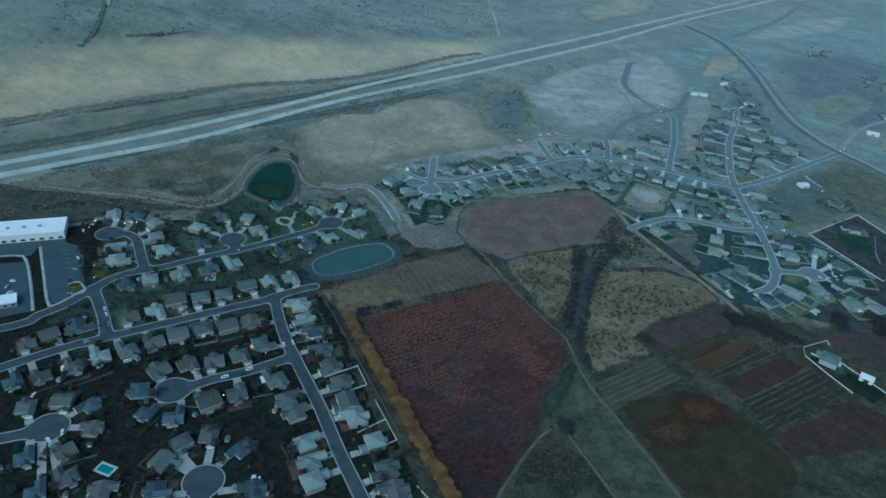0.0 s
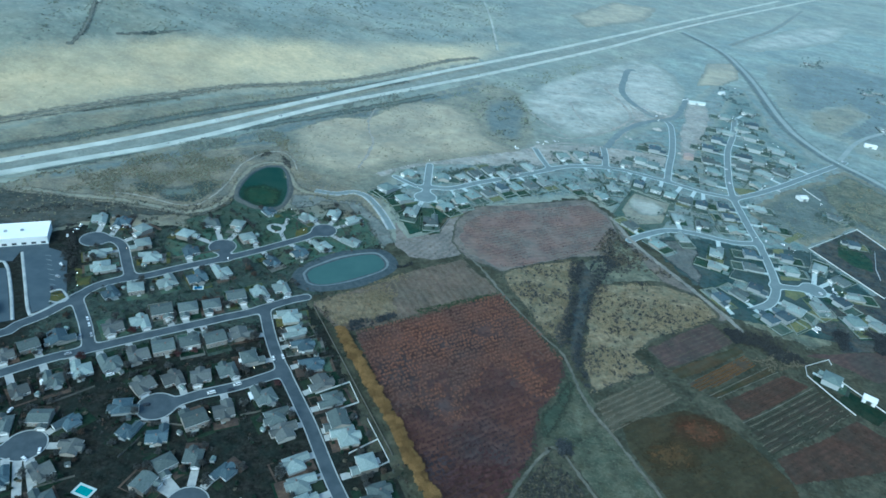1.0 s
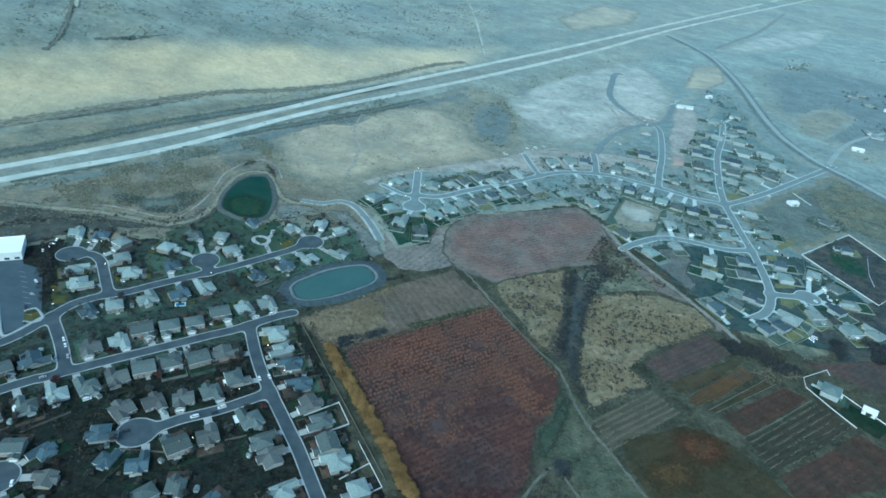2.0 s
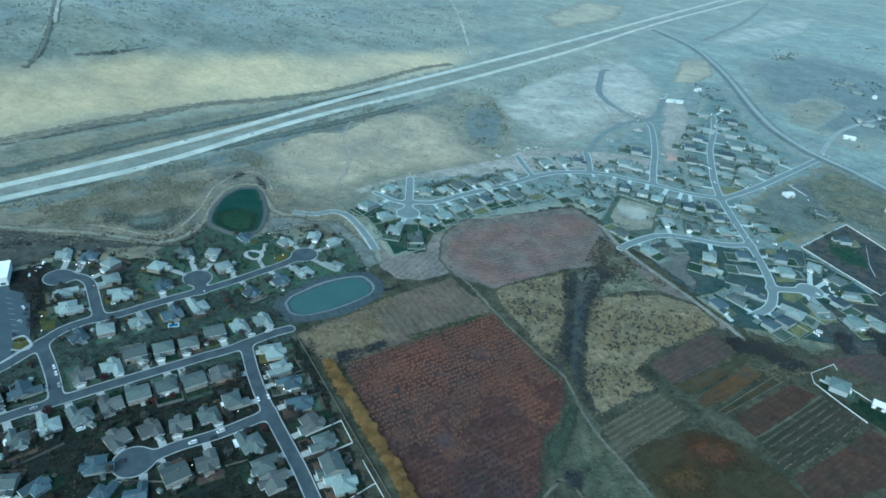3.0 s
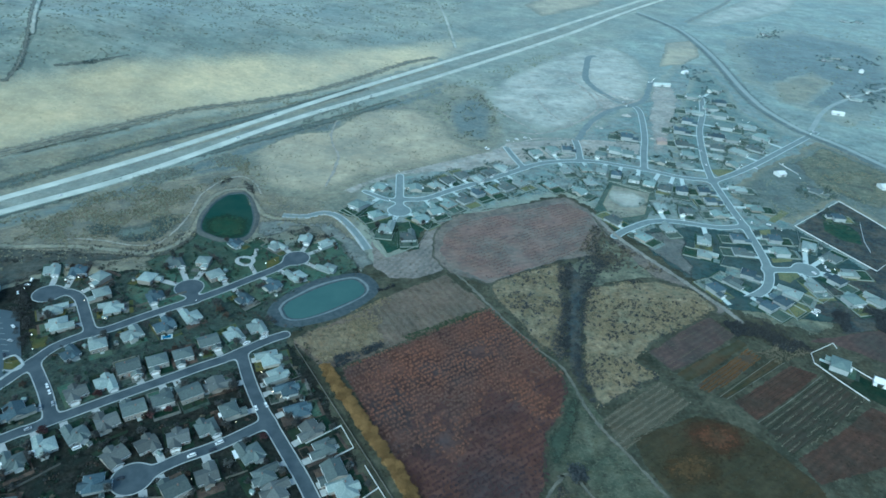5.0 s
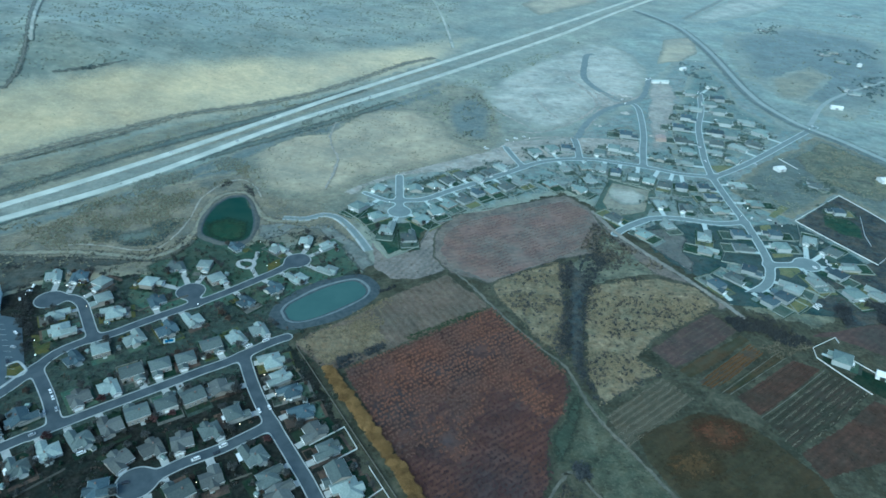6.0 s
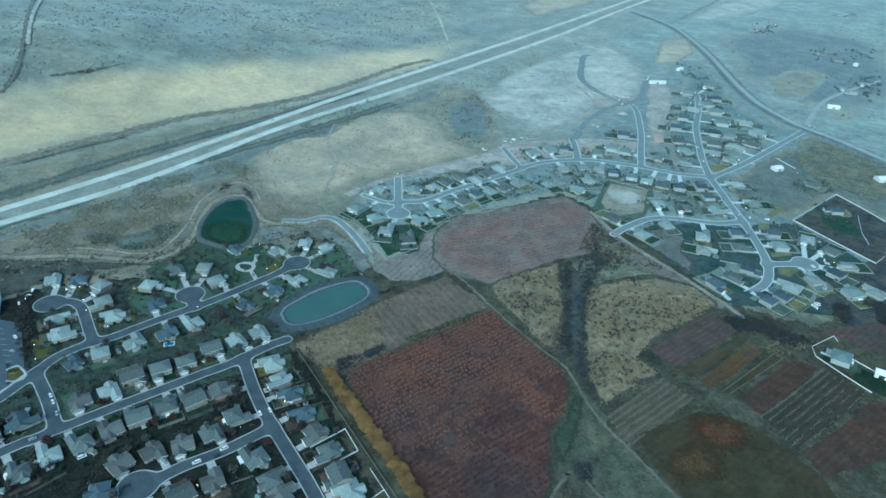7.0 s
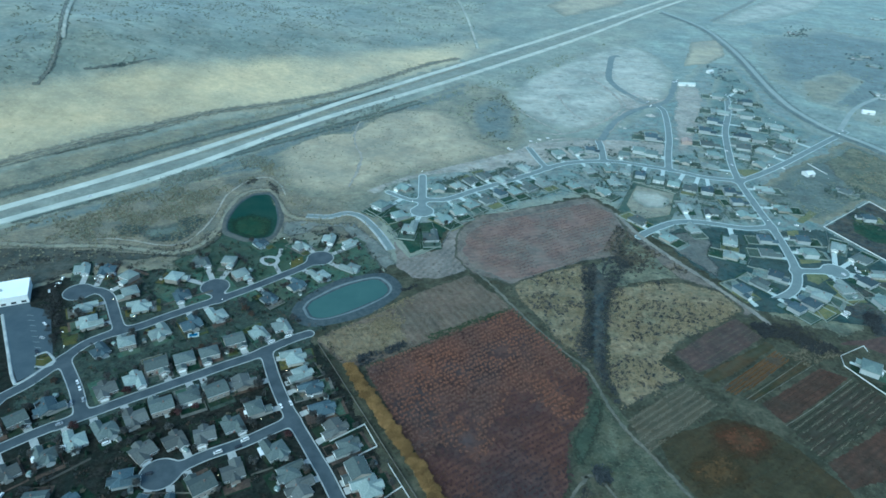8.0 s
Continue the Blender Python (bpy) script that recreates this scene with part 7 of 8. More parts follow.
brush([(359.9, 500.7), (387.9, 514.6), (422.9, 522.1), (432.6, 509.1), (411.9, 473.3), (383.7, 476.9), (358.8, 477.5)], 260, 3.2, M_THICKET, "dark trees and thicket behind the eastern gardens", 0.4, 221, 26, 0.5)
brush([(266.4, 487.2), (285.8, 484.4), (308.2, 465.5), (326.8, 462.9), (314.4, 446.4), (291.2, 448.5), (270.9, 458.7), (260.2, 469.9)], 200, 3.0, M_BARE, "leafless grey trees along the track", 0.6, 222, 24, 0.4)

brush([(-72.0, 529.4), (-48.6, 511.7), (-42.1, 498.2), (-55.6, 488.0), (-66.4, 505.5)], 160, 2.2, M_THICKET, "dark brush between the pond and the graded bank", 0.3, 233, 16, 0.5)
brush([(26.5, 229.9), (47.3, 236.8), (53.3, 227.8), (45.7, 205.4), (30.1, 204.4)], 70, 4.5, M_THICKET, "dark bushes at the foot of the orchard", 0.0, 234, 40, 0.5)
brush([(-367.9, 577.1), (-335.8, 576.6), (-313.1, 584.7), (-291.7, 605.2), (-281.2, 612.6), (-276.8, 594.2), (-279.4, 570.2), (-285.6, 552.7), (-302.7, 546.8), (-327.5, 552.2), (-348.9, 555.8)], 300, 1.5, M_FARDARK, "dark green brush in the hollow inside the track", 0.8, 235, 12, 0.5, 1.8)
# mown and planted rows on the plots


def crop_rows(shape, apart, leaf, label, seed, off=0.0, high=0.35, wide=0.7, per=7, size=0.3, gaps=-0.3, way=None):
    """Rows of low growth along a plot's first side, with gaps."""
    g = np.random.default_rng(seed)
    a, b = np.array(shape[0]), np.array(shape[2])
    d = (b - a) / np.linalg.norm(b - a) if way is None else np.array(way) / math.hypot(*way)
    e = np.array([-d[1], d[0]])
    rel = np.array(shape) - a
    lo, hi = (rel @ e).min(), (rel @ e).max()
    out = []
    for v in np.arange(lo + apart * (0.5 + off), hi, apart):
        u = np.arange((rel @ d).min(), (rel @ d).max(), 0.9)
        q = a + u[:, None] * d + (v + g.normal(0, 0.25, len(u)))[:, None] * e
        keep = inside(shape, q[:, 0], q[:, 1]) & np.array([noise.noise((x / 9, y / 9, seed)) > gaps for x, y in q])
        out.append(q[keep])
    q = np.vstack(out)
    stuff("crop_rows", np.c_[q, np.full(len(q), high)], np.ones((len(q), 3)) * (wide, wide, high), per, size, leaf, label, seed)


crop_rows(PLOT_PALE, 5.2, M_CUT, "pale rows of cut straw on a mown plot", 201, high=0.2, wide=1.3, per=12, gaps=-0.35)
crop_rows(PLOT_PALE, 5.2, M_CUT, "thin straw rows on a mown plot", 202, 0.22, 0.2, 0.6, 4, 0.28, -0.05)
crop_rows(MOWN, 4.6, M_CUT, "pale rows of cuttings on the mown field", 231, high=0.2, wide=0.9, per=6, gaps=-0.12, way=(24.4, -36.9))
crop_rows(MOWN, 4.6, M_BRUSH, "dull dry rows on the mown field", 232, 0.45, 0.2, 0.8, 6, 0.3, -0.1, (24.4, -36.9))
crop_rows(PLOT_ROWS, 5.6, M_CUT, "pale straw between planted rows", 203, high=0.2, wide=0.9, per=4, gaps=-0.15)
crop_rows(PLOT_ROWS, 5.6, M_GREENROW, "dark grey-green planted rows", 204, 0.4, 0.5, 0.8, 9, 0.32, -0.35)
crop_rows(PLOT_RED, 3.6, M_RUST, "low red-brown rows on a tilled plot", 205, high=0.25, wide=0.6, gaps=-0.2)
crop_rows(PLOT_STRIP, 3.4, M_GREENROW, "dark green rows on a narrow plot", 206, high=0.4, wide=0.6, gaps=-0.4)
crop_rows(PLOT_BROWN, 4.5, M_BRUSH, "thin dry rows on a brown plot", 207, high=0.2, wide=0.5, per=4, gaps=0.0)
crop_rows(PLOT_ORANGE, 3.0, M_CROP, "rows of an orange autumn crop", 208, high=0.5, wide=0.8, per=12, size=0.3, gaps=-0.2)
crop_rows(PLOT_MIXED, 5.0, M_GREENROW, "faint green rows on a rust plot", 209, high=0.25, wide=0.6, per=5, gaps=0.1)
# low vine rows
vine = []
for i in range(120):
    for j in range(75):
        q = np.array(VINES[4]) + ALONG * (2.4 * i - 70) + ACROSS * (4.6 * j - 190)
        if inside(VINES, q[0], q[1]) and rng.random() > 0.2 and noise.noise((q[0] / 30, q[1] / 30, 8.0)) > -0.25:
            vine.append((q[0] + rng.normal(0, 0.3), q[1] + rng.normal(0, 0.3), 0.7))
stuff("vine_rows", np.array(vine), np.ones((len(vine), 3)) * (1.1, 1.1, 0.5), 10, 0.36, M_VINE, "rows of low reddish-brown vines", 78)

# ---- fences ----


def fence(points, height, material, label, span=5.0, closed=False):
    """A board fence: posts, and a panel between each two."""
    ob = tagged(new("fence"), label, "fence", "garden fences")
    p = [np.array(q, float) for q in points]
    ob.matrix_basis = pose(*p[0], 0)
    p = [q - p[0] for q in p]
    for a, b in zip(p, p[1:] + (p[:1] if closed else [])):
        n = max(1, round(np.linalg.norm(b - a) / span))
        d = (b - a) / np.linalg.norm(b - a)
        s = np.array([-d[1], d[0]])
        for k in range(n):
            u, v = a + (b - a) * k / n, a + (b - a) * (k + 1) / n
            for name, c0, c1, w, h in (("panel", u + d * 0.1, v - d * 0.1, 0.06, height), ("post", u - d * 0.09, u + d * 0.09, 0.10, height + 0.12)):
                bm = bmesh.new()
                q = [c0 - s * w, c1 - s * w, c1 + s * w, c0 + s * w]
                lo, hi = [bm.verts.new((*c, 0)) for c in q], [bm.verts.new((*c, h)) for c in q]
                bm.faces.new(hi)
                for i in range(4):
                    bm.faces.new((lo[i], lo[(i + 1) % 4], hi[(i + 1) % 4], hi[i]))
                part(name, bm, material, ob)
    return ob


WHITE_LINES = [[(-83.2, 306.6), (-62.4, 324.4), (-50.9, 305.7), (-66.5, 292.9)], [(-41.3, 291.1), (-30.5, 274.8), (-19.2, 257.7), (-30.5, 247.7)], [(-46.6, 258.5), (-30.5, 274.8)], [(0.4, 222.8), (8.8, 215.0), (24.5, 193.4)],
               [(340.8, 447.6), (340.9, 454.7), (314.8, 439.0), (312.0, 426.1), (324.2, 403.4), (335.8, 384.1)], [(330.0, 416.9), (340.9, 424.9), (358.2, 401.1), (375.7, 376.4)],
               [(510.0, 678.9), (501.1, 709.1), (487.5, 747.4), (400.6, 672.4), (421.9, 629.1), (446.6, 581.5), (464.9, 597.6)],
               [(484.5, 690.3), (466.4, 645.7), (460.5, 620.5)],
               [(458.6, 860.1), (470.7, 824.8)]]
for line in WHITE_LINES:
    fence(line, 1.4 if line in WHITE_LINES[:4] else 0.95, M_VINYL, "white vinyl garden fence")
TAN_LINES = [[(-114.7, 644.8), (-94.4, 625.6), (-78.4, 594.8), (-54.3, 548.5), (-25.6, 574.1), (-13.1, 623.2), (11.2, 647.9), (46.4, 660.9), (73.0, 677.7)],
             [(-95.0, 625.6), (-86.7, 647.6)],
             [(-78.4, 594.8), (-66.8, 614.3)],
             [(-46.0, 568.9), (-50.8, 612.1)],
             [(-29.2, 585.2), (-38.3, 623.4)],
             [(293.0, 591.4), (282.9, 573.8), (300.5, 566.7)],
             [(257.3, 542.3), (278.8, 561.7), (284.4, 537.6), (290.8, 528.4)],
             [(322.3, 503.0), (323.6, 485.7), (344.9, 502.2), (341.7, 518.3)],
             [(346.9, 530.1), (360.5, 515.2), (377.2, 529.7), (375.6, 542.2)],
             [(400.8, 668.3), (378.7, 601.3)],
             [(341.9, 621.7), (384.1, 624.4)],
             [(170.5, 681.8), (204.4, 763.2), (250.6, 735.3)],
             [(280.2, 741.6), (295.8, 735.3), (300.2, 683.4)],
             [(308.0, 731.8), (316.7, 664.3)],
             [(-1.3, 642.6), (-21.1, 676.7)],
             [(17.5, 652.5), (-4.5, 691.6)],
             [(46.4, 663.7), (27.5, 699.5)],
             [(63.3, 679.5), (45.4, 716.8)],
             [(83.8, 690.4), (68.4, 738.4)],
             [(105.9, 713.8), (86.4, 757.1)],
             [(164.6, 765.7), (178.1, 760.4), (187.3, 731.8)],
             [(179.3, 767.3), (172.2, 805.8)],
             [(217.3, 759.6), (236.5, 805.7)],
             [(238.7, 750.2), (257.5, 793.5)]]
for line in TAN_LINES:
    fence(line, 1.3, M_FENCE_PALE, "weathered tan board fence round a garden", 11.0)
GREY_LINES = [[(-113.9, 407.4), (-87.9, 368.4), (-44.5, 302.9), (-18.0, 263.1)], [(-219.3, 193.2), (-201.4, 205.9)], [(-251.8, 254.8), (-231.9, 277.6)],
              [(-185.2, 223.9), (-179.0, 245.6)], [(-126.5, 274.4), (-114.4, 281.4)], [(-256.8, 443.8), (-223.1, 469.5)], [(-187.6, 254.6), (-144.9, 258.9)], [(-180.7, 177.6), (-173.4, 189.5)]]
for line in GREY_LINES:
    fence(line, 1.7, M_FENCE, "weathered grey board fence between gardens", 12.0)

# ---- large buildings ----


def hall(x, y, turn, w, d, h, label, roof=M_HALL_ROOF, wall=None, windows=6):
    """A flat-roofed hall with a parapet, roof units and a row of windows."""
    ob = tagged(new("hall"), label, "building")
    part("wall", boxes((-w / 2, -d / 2, -0.3, w / 2, d / 2, h)), wall or SIDING[1], ob)
    part("roof", boxes((-w / 2 - 0.3, -d / 2 - 0.3, h, w / 2 + 0.3, d / 2 + 0.3, h + 0.35)), roof, ob)
    for q in ((-w / 2 - 0.3, -d / 2 - 0.3, w / 2 + 0.3, -d / 2), (-w / 2 - 0.3, d / 2, w / 2 + 0.3, d / 2 + 0.3), (-w / 2 - 0.3, -d / 2, -w / 2, d / 2), (w / 2, -d / 2, w / 2 + 0.3, d / 2)):
        part("parapet", boxes((q[0], q[1], h + 0.35, q[2], q[3], h + 0.9)), M_TRIM, ob)
    for k in range(max(1, int(w / 14))):
        part("roof_unit", bevelled(boxes((-w / 2 + 6 + k * 13, -1.2, h + 0.35, -w / 2 + 8.5 + k * 13, 1.2, h + 1.7)), 0.1), M_CHROME, ob)
    for k in range(windows):
        x0 = -w / 2 + w * (k + 0.25) / windows
        win = part("window", boxes((x0 - 0.15, -d / 2 - 0.10, 1.0, x0 + w / windows * 0.5 + 0.15, -d / 2 - 0.005, 3.4)), M_TRIM, ob)
        part("pane", boxes((x0, -d / 2 - 0.14, 1.15, x0 + w / windows * 0.5, -d / 2 - 0.11, 3.25)), M_GLASS, win)
    ob.matrix_basis = pose(x, y, 0, 0, 0, turn)
    return ob


(ax, ay), (bx, by) = [(-464.5, 386.6), (-369.7, 435.4)]
turn = math.degrees(math.atan2(by - ay, bx - ax))
hw = math.hypot(bx - ax, by - ay)
nx, ny = -(by - ay) / hw, (bx - ax) / hw
hall((ax + bx) / 2 + nx * 14, (ay + by) / 2 + ny * 14, turn, hw, 28, 7.5, "long flat-roofed hall with a bright white roof", wall=M_TRIM, windows=14)
(cx, cy), = [(-356.5, 331.1)]
hall(cx, cy, turn + 8, 22, 13, 4, "low annex with a white roof beside the car park", windows=4)
patch("car_park", [(-383.6, 417.8), (-365.9, 429.4), (-346.0, 426.2), (-305.7, 361.3), (-321.1, 340.8), (-350.8, 375.9)], 0.10, M_CARPARK, "dark asphalt car park beside the hall", 0.2, "car park", 0)
patch("car_park", [(-428.5, 368.7), (-377.9, 390.9), (-330.0, 328.4), (-370.6, 297.4)], 0.10, M_CARPARK, "dark asphalt car park beside the hall", 0.2, "car park", 0)
patch("car_park", [(-456.6, 403.3), (-370.3, 436.3), (-363.4, 427.3), (-383.6, 417.8), (-379.9, 401.3), (-436.5, 378.6)], 0.09, M_CARPARK, "asphalt forecourt of the hall", 0.2, "car park", 0)
for line in ([(-427.8, 381.0), (-392.5, 397.8), (-380.5, 394.5), (-355.9, 365.4), (-328.7, 329.2)], [(-381.6, 416.4), (-350.8, 375.9), (-325.7, 343.3), (-318.0, 340.5), (-308.1, 365.2)]):
    strip("kerb", line, 1.6, 0.24, M_CONCRETE, "pale concrete kerb of the car park", "kerb")
for k in range(9):
    (x, y), (x2, y2) = [(-358.4, 417.8), (-313.5, 359.5)]
    q = (x + (x2 - x) * k / 9, y + (y2 - y) * k / 9)
    tagged(part("bay_line", boxes((q[0] - 2.6, q[1] - 0.08, 0.3, q[0] + 2.6, q[1] + 0.08, 0.42)), M_CONCRETE), "white painted parking bay line", "road marking", "bay lines", "structure")


def barn(x, y, turn, w, d, label, roof=M_WHITE_ROOF, wall=None):
    """A gabled metal barn with a sliding door."""
    ob = tagged(new("barn"), label, "barn")
    bm = boxes((-w / 2, -d / 2, -0.3, w / 2, d / 2, 4))
    gable_wall(bm, -w / 2, -d / 2, w / 2, d / 2, 4, 2.2, "x")
    part("wall", bm, wall or M_VINYL, ob)
    bm = bmesh.new()
    roof_gable(bm, -w / 2, -d / 2, w / 2, d / 2, 4, 2.2, 0.4)
    part("roof", bm, roof, ob)
    part("sliding_door", boxes((-2, -d / 2 - 0.1, 0, 2, -d / 2 - 0.01, 3.4)), M_CHROME, ob)
    ob.matrix_basis = pose(x, y, 0, 0, 0, turn)
    return ob


for (x, y), turn_, w, d in zip([(442.8, 818.6), (654.9, 1097.9), (354.3, 404.5), (572.9, 797.0), (847.8, 1396.0), (381.6, 1202.5), (451.3, 1300.5)], (20, -15, -30, 5, 60, 4, 30), (12, 19, 10, 18, 12, 31, 12), (11, 9, 8, 13, 9, 5, 8)):
    barn(x, y, turn_, w, d, "long pale shed on the building site" if w > 30 else "white metal barn on the plain", M_CONCRETE_FAR if w > 30 else M_WHITE_ROOF)
for x, y in [(330.2, 422.0), (814.1, 1477.2), (842.1, 1501.8), (823.5, 1418.4), (729.0, 1217.5), (728.8, 1190.1), (785.6, 1251.0), (771.3, 1724.1), (774.0, 1705.7), (1092.3, 1953.9), (1127.4, 1954.0)]:
    put_house(x, y, line_far, int(rng.choice([14, 10, 13])), turn=rng.uniform(0, 6.28), group="scattered farm houses", road_dist=far_road)
for k, (src, *_rest) in enumerate(KINDS):
    if k not in used_kinds:
        for o in (*src.children_recursive, src):
            bpy.data.objects.remove(o)
(x, y), = [(325.3, 427.0)]
for dx in (0, 6):
    slab("patio", pose(x + dx, y - dx * 0.3, 0, 0, 0, 52), -1.6, -8, 1.6, 8, 0.2, M_CONCRETE_FAR, "pale concrete slab beside the farm house", "patio")
patch("lawn", [(324.2, 398.8), (343.7, 415.3), (365.8, 389.3), (348.7, 374.0), (337.0, 386.4)], 0.08, M_TURF, "dark green lawn inside a white wall", 0.4)



def heap(x, y, r, high, seed, material, label):
    """A lumpy mound of tipped earth."""
    n, rings, verts = 12, 4, [(0, 0, high)]
    for j in range(1, rings + 1):
        for i in range(n):
            a, u = 2 * math.pi * i / n, j / rings
            out = r * u * (1 + 0.35 * noise.noise((math.cos(a) * 1.3, math.sin(a) * 1.3, seed)))
            verts.append((out * math.cos(a), out * math.sin(a) * 0.8, high * (1 - u) ** 1.3 * (1 + 0.4 * noise.noise((out, a, seed + 3))) - (0.3 if j == rings else 0)))
    faces = [(0, 1 + i, 1 + (i + 1) % n) for i in range(n)]
    faces += [(1 + j * n + i, 1 + (j + 1) * n + i, 1 + (j + 1) * n + (i + 1) % n, 1 + j * n + (i + 1) % n) for j in range(rings - 1) for i in range(n)]
    ob = tagged(new("earth_mound", mesh_of("earth_mound", verts, faces, material)), label, "mound", "earth mounds")
    ob.matrix_basis = pose(x, y, 0.1, 0, 0, seed * 40)


M_HEAP = plain("tipped_earth", (0.34, 0.32, 0.28), (0.46, 0.44, 0.4), 0.4, 0.95, vary=0.15)
for k, (x, y, r, high) in enumerate([(280.6, 1023.6, 9, 3.2), (274.6, 1135.2, 5, 2), (280.8, 1126.5, 6, 2.4), (291.6, 1121.7, 6, 2.2), (298.7, 1113.4, 7, 2.6), (308.1, 1111.6, 5, 2), (227.8, 957.4, 4, 1.4), (222.1, 964.0, 3.5, 1.2), (297.5, 926.1, 4, 1.6), (388.1, 1217.2, 6, 2), (398.1, 1215.2, 5, 1.8)]):
    heap(x, y, r, high, k, M_HEAP, "pale mound of tipped earth on the building site")
M_SALMON = plain("salmon_sheathing", (0.324, 0.26, 0.231), (0.387, 0.312, 0.275), 0.5, 0.9)
barn(308.0, 911.6, 80, 15, 14, "unfinished house with a salmon-coloured roof deck", M_SALMON, M_SALMON)

# a garden pool, an olive lot and the island at the junction
M_POOL = plain("pool_water", (0.03, 0.22, 0.22), (0.04, 0.27, 0.26), 0.5, 0.1, spec=0.5)
M_POOL_BLUE = plain("blue_pool_water", (0.03, 0.12, 0.24), (0.045, 0.16, 0.29), 0.5, 0.1, spec=0.5)
for x, y, turn_, size_, water_, text_ in ((-190.9, 197.4, -12, 1.0, M_POOL, "teal"), (-216.3, 407.5, 20, 0.72, M_POOL_BLUE, "blue")):
    pool = tagged(new("swimming_pool"), "small garden swimming pool with %s water and a pale deck" % text_, "pool", "garden pools")
    bm = boxes((-6, -4, 0, 6, -2.6, 0.35), (-6, 2.6, 0, 6, 4, 0.35), (-6, -2.6, 0, -4.6, 2.6, 0.35), (4.6, -2.6, 0, 6, 2.6, 0.35))
    part("deck", bevelled(bm, 0.05), M_CONCRETE_FAR, pool)
    part("water", boxes((-4.6, -2.6, 0, 4.6, 2.6, 0.2)), water_, pool, text_ + " pool water")
    pool.matrix_basis = pose(x, y, 0.1, 0, 0, turn_) @ Matrix.Scale(size_, 4)
patch("lawn", [(-329.5, 408.3), (-311.6, 407.1), (-301.0, 387.3), (-310.5, 381.7)], 0.07, M_TURF_OLIVE, "olive lawn on a corner lot", 0.5)
patch("traffic_island", [(-324.0, 369.5), (-318.5, 373.7), (-308.1, 365.2), (-310.3, 359.2), (-318.2, 358.9)], 0.32, M_TURF_OLIVE, "olive planted island at the junction", 0.2, "island", 0)
strip("kerb", [(-324.7, 369.0), (-319.1, 374.7), (-306.9, 365.0), (-309.7, 358.3), (-317.9, 357.8)], 1.2, 0.30, M_CONCRETE, "pale kerb round the island", "kerb")
for (x, y), turn_ in zip([(-99.0, 205.5), (-251.0, 284.1), (-263.9, 273.4)], (-62, 12, 10)):
    trailer = tagged(new("trailer"), "long white travel trailer parked beside a house", "trailer", "trailers")
    part("body", bevelled(boxes((-4.2, -1.2, 0.6, 4.2, 1.2, 3.0)), 0.2), M_VINYL, trailer)
    for wx in (-0.9, 0.9):
        part("wheel", boxes((wx - 0.35, -1.25, 0, wx + 0.35, 1.25, 0.65)), M_TYRE, trailer)
    part("window", boxes((-2.6, -1.24, 1.7, -0.8, -1.18, 2.4)), M_GLASS, trailer)
    part("drawbar", boxes((4.2, -0.1, 0.5, 5.6, 0.1, 0.65)), M_CHROME, trailer)
    trailer.matrix_basis = pose(x, y, 0.05, 0, 0, turn_)

# ---- lamps and awnings ----


def glow(name, colour, strength):
    m = bpy.data.materials.new(name)
    m.use_nodes = True
    b = m.node_tree.nodes["Principled BSDF"]
    b.inputs["Base Color"].default_value = (0.9, 0.9, 0.88, 1)
    b.inputs["Emission Color"].default_value = (*colour, 1)
    b.inputs["Emission Strength"].default_value = strength
    m.cycles.emission_sampling = "NONE"
    return m


def make_lamp(name, label, high, globe, light, reach=0.0):
    """A lamp on a tapered post, with an arm where it reaches over the street."""
    ob = tagged(new(name), label, "lamp")
    bm = bmesh.new()
    limb(bm, (0, 0, -0.1), (0, 0, high), 0.09, 0.05, 6)
    part("post", bm, M_FENCE, ob)
    if reach:
        bm = bmesh.new()
        limb(bm, (0, 0, high - 0.1), (reach, 0, high + 0.1), 0.05, 0.04, 5)
        part("arm", bm, M_FENCE, ob)
    bm = bmesh.new()
    bmesh.ops.create_icosphere(bm, subdivisions=1, radius=globe, matrix=pose(reach, 0, high + globe * 0.6))
    part("globe", bm, light, ob, "lit glass globe")
    return ob


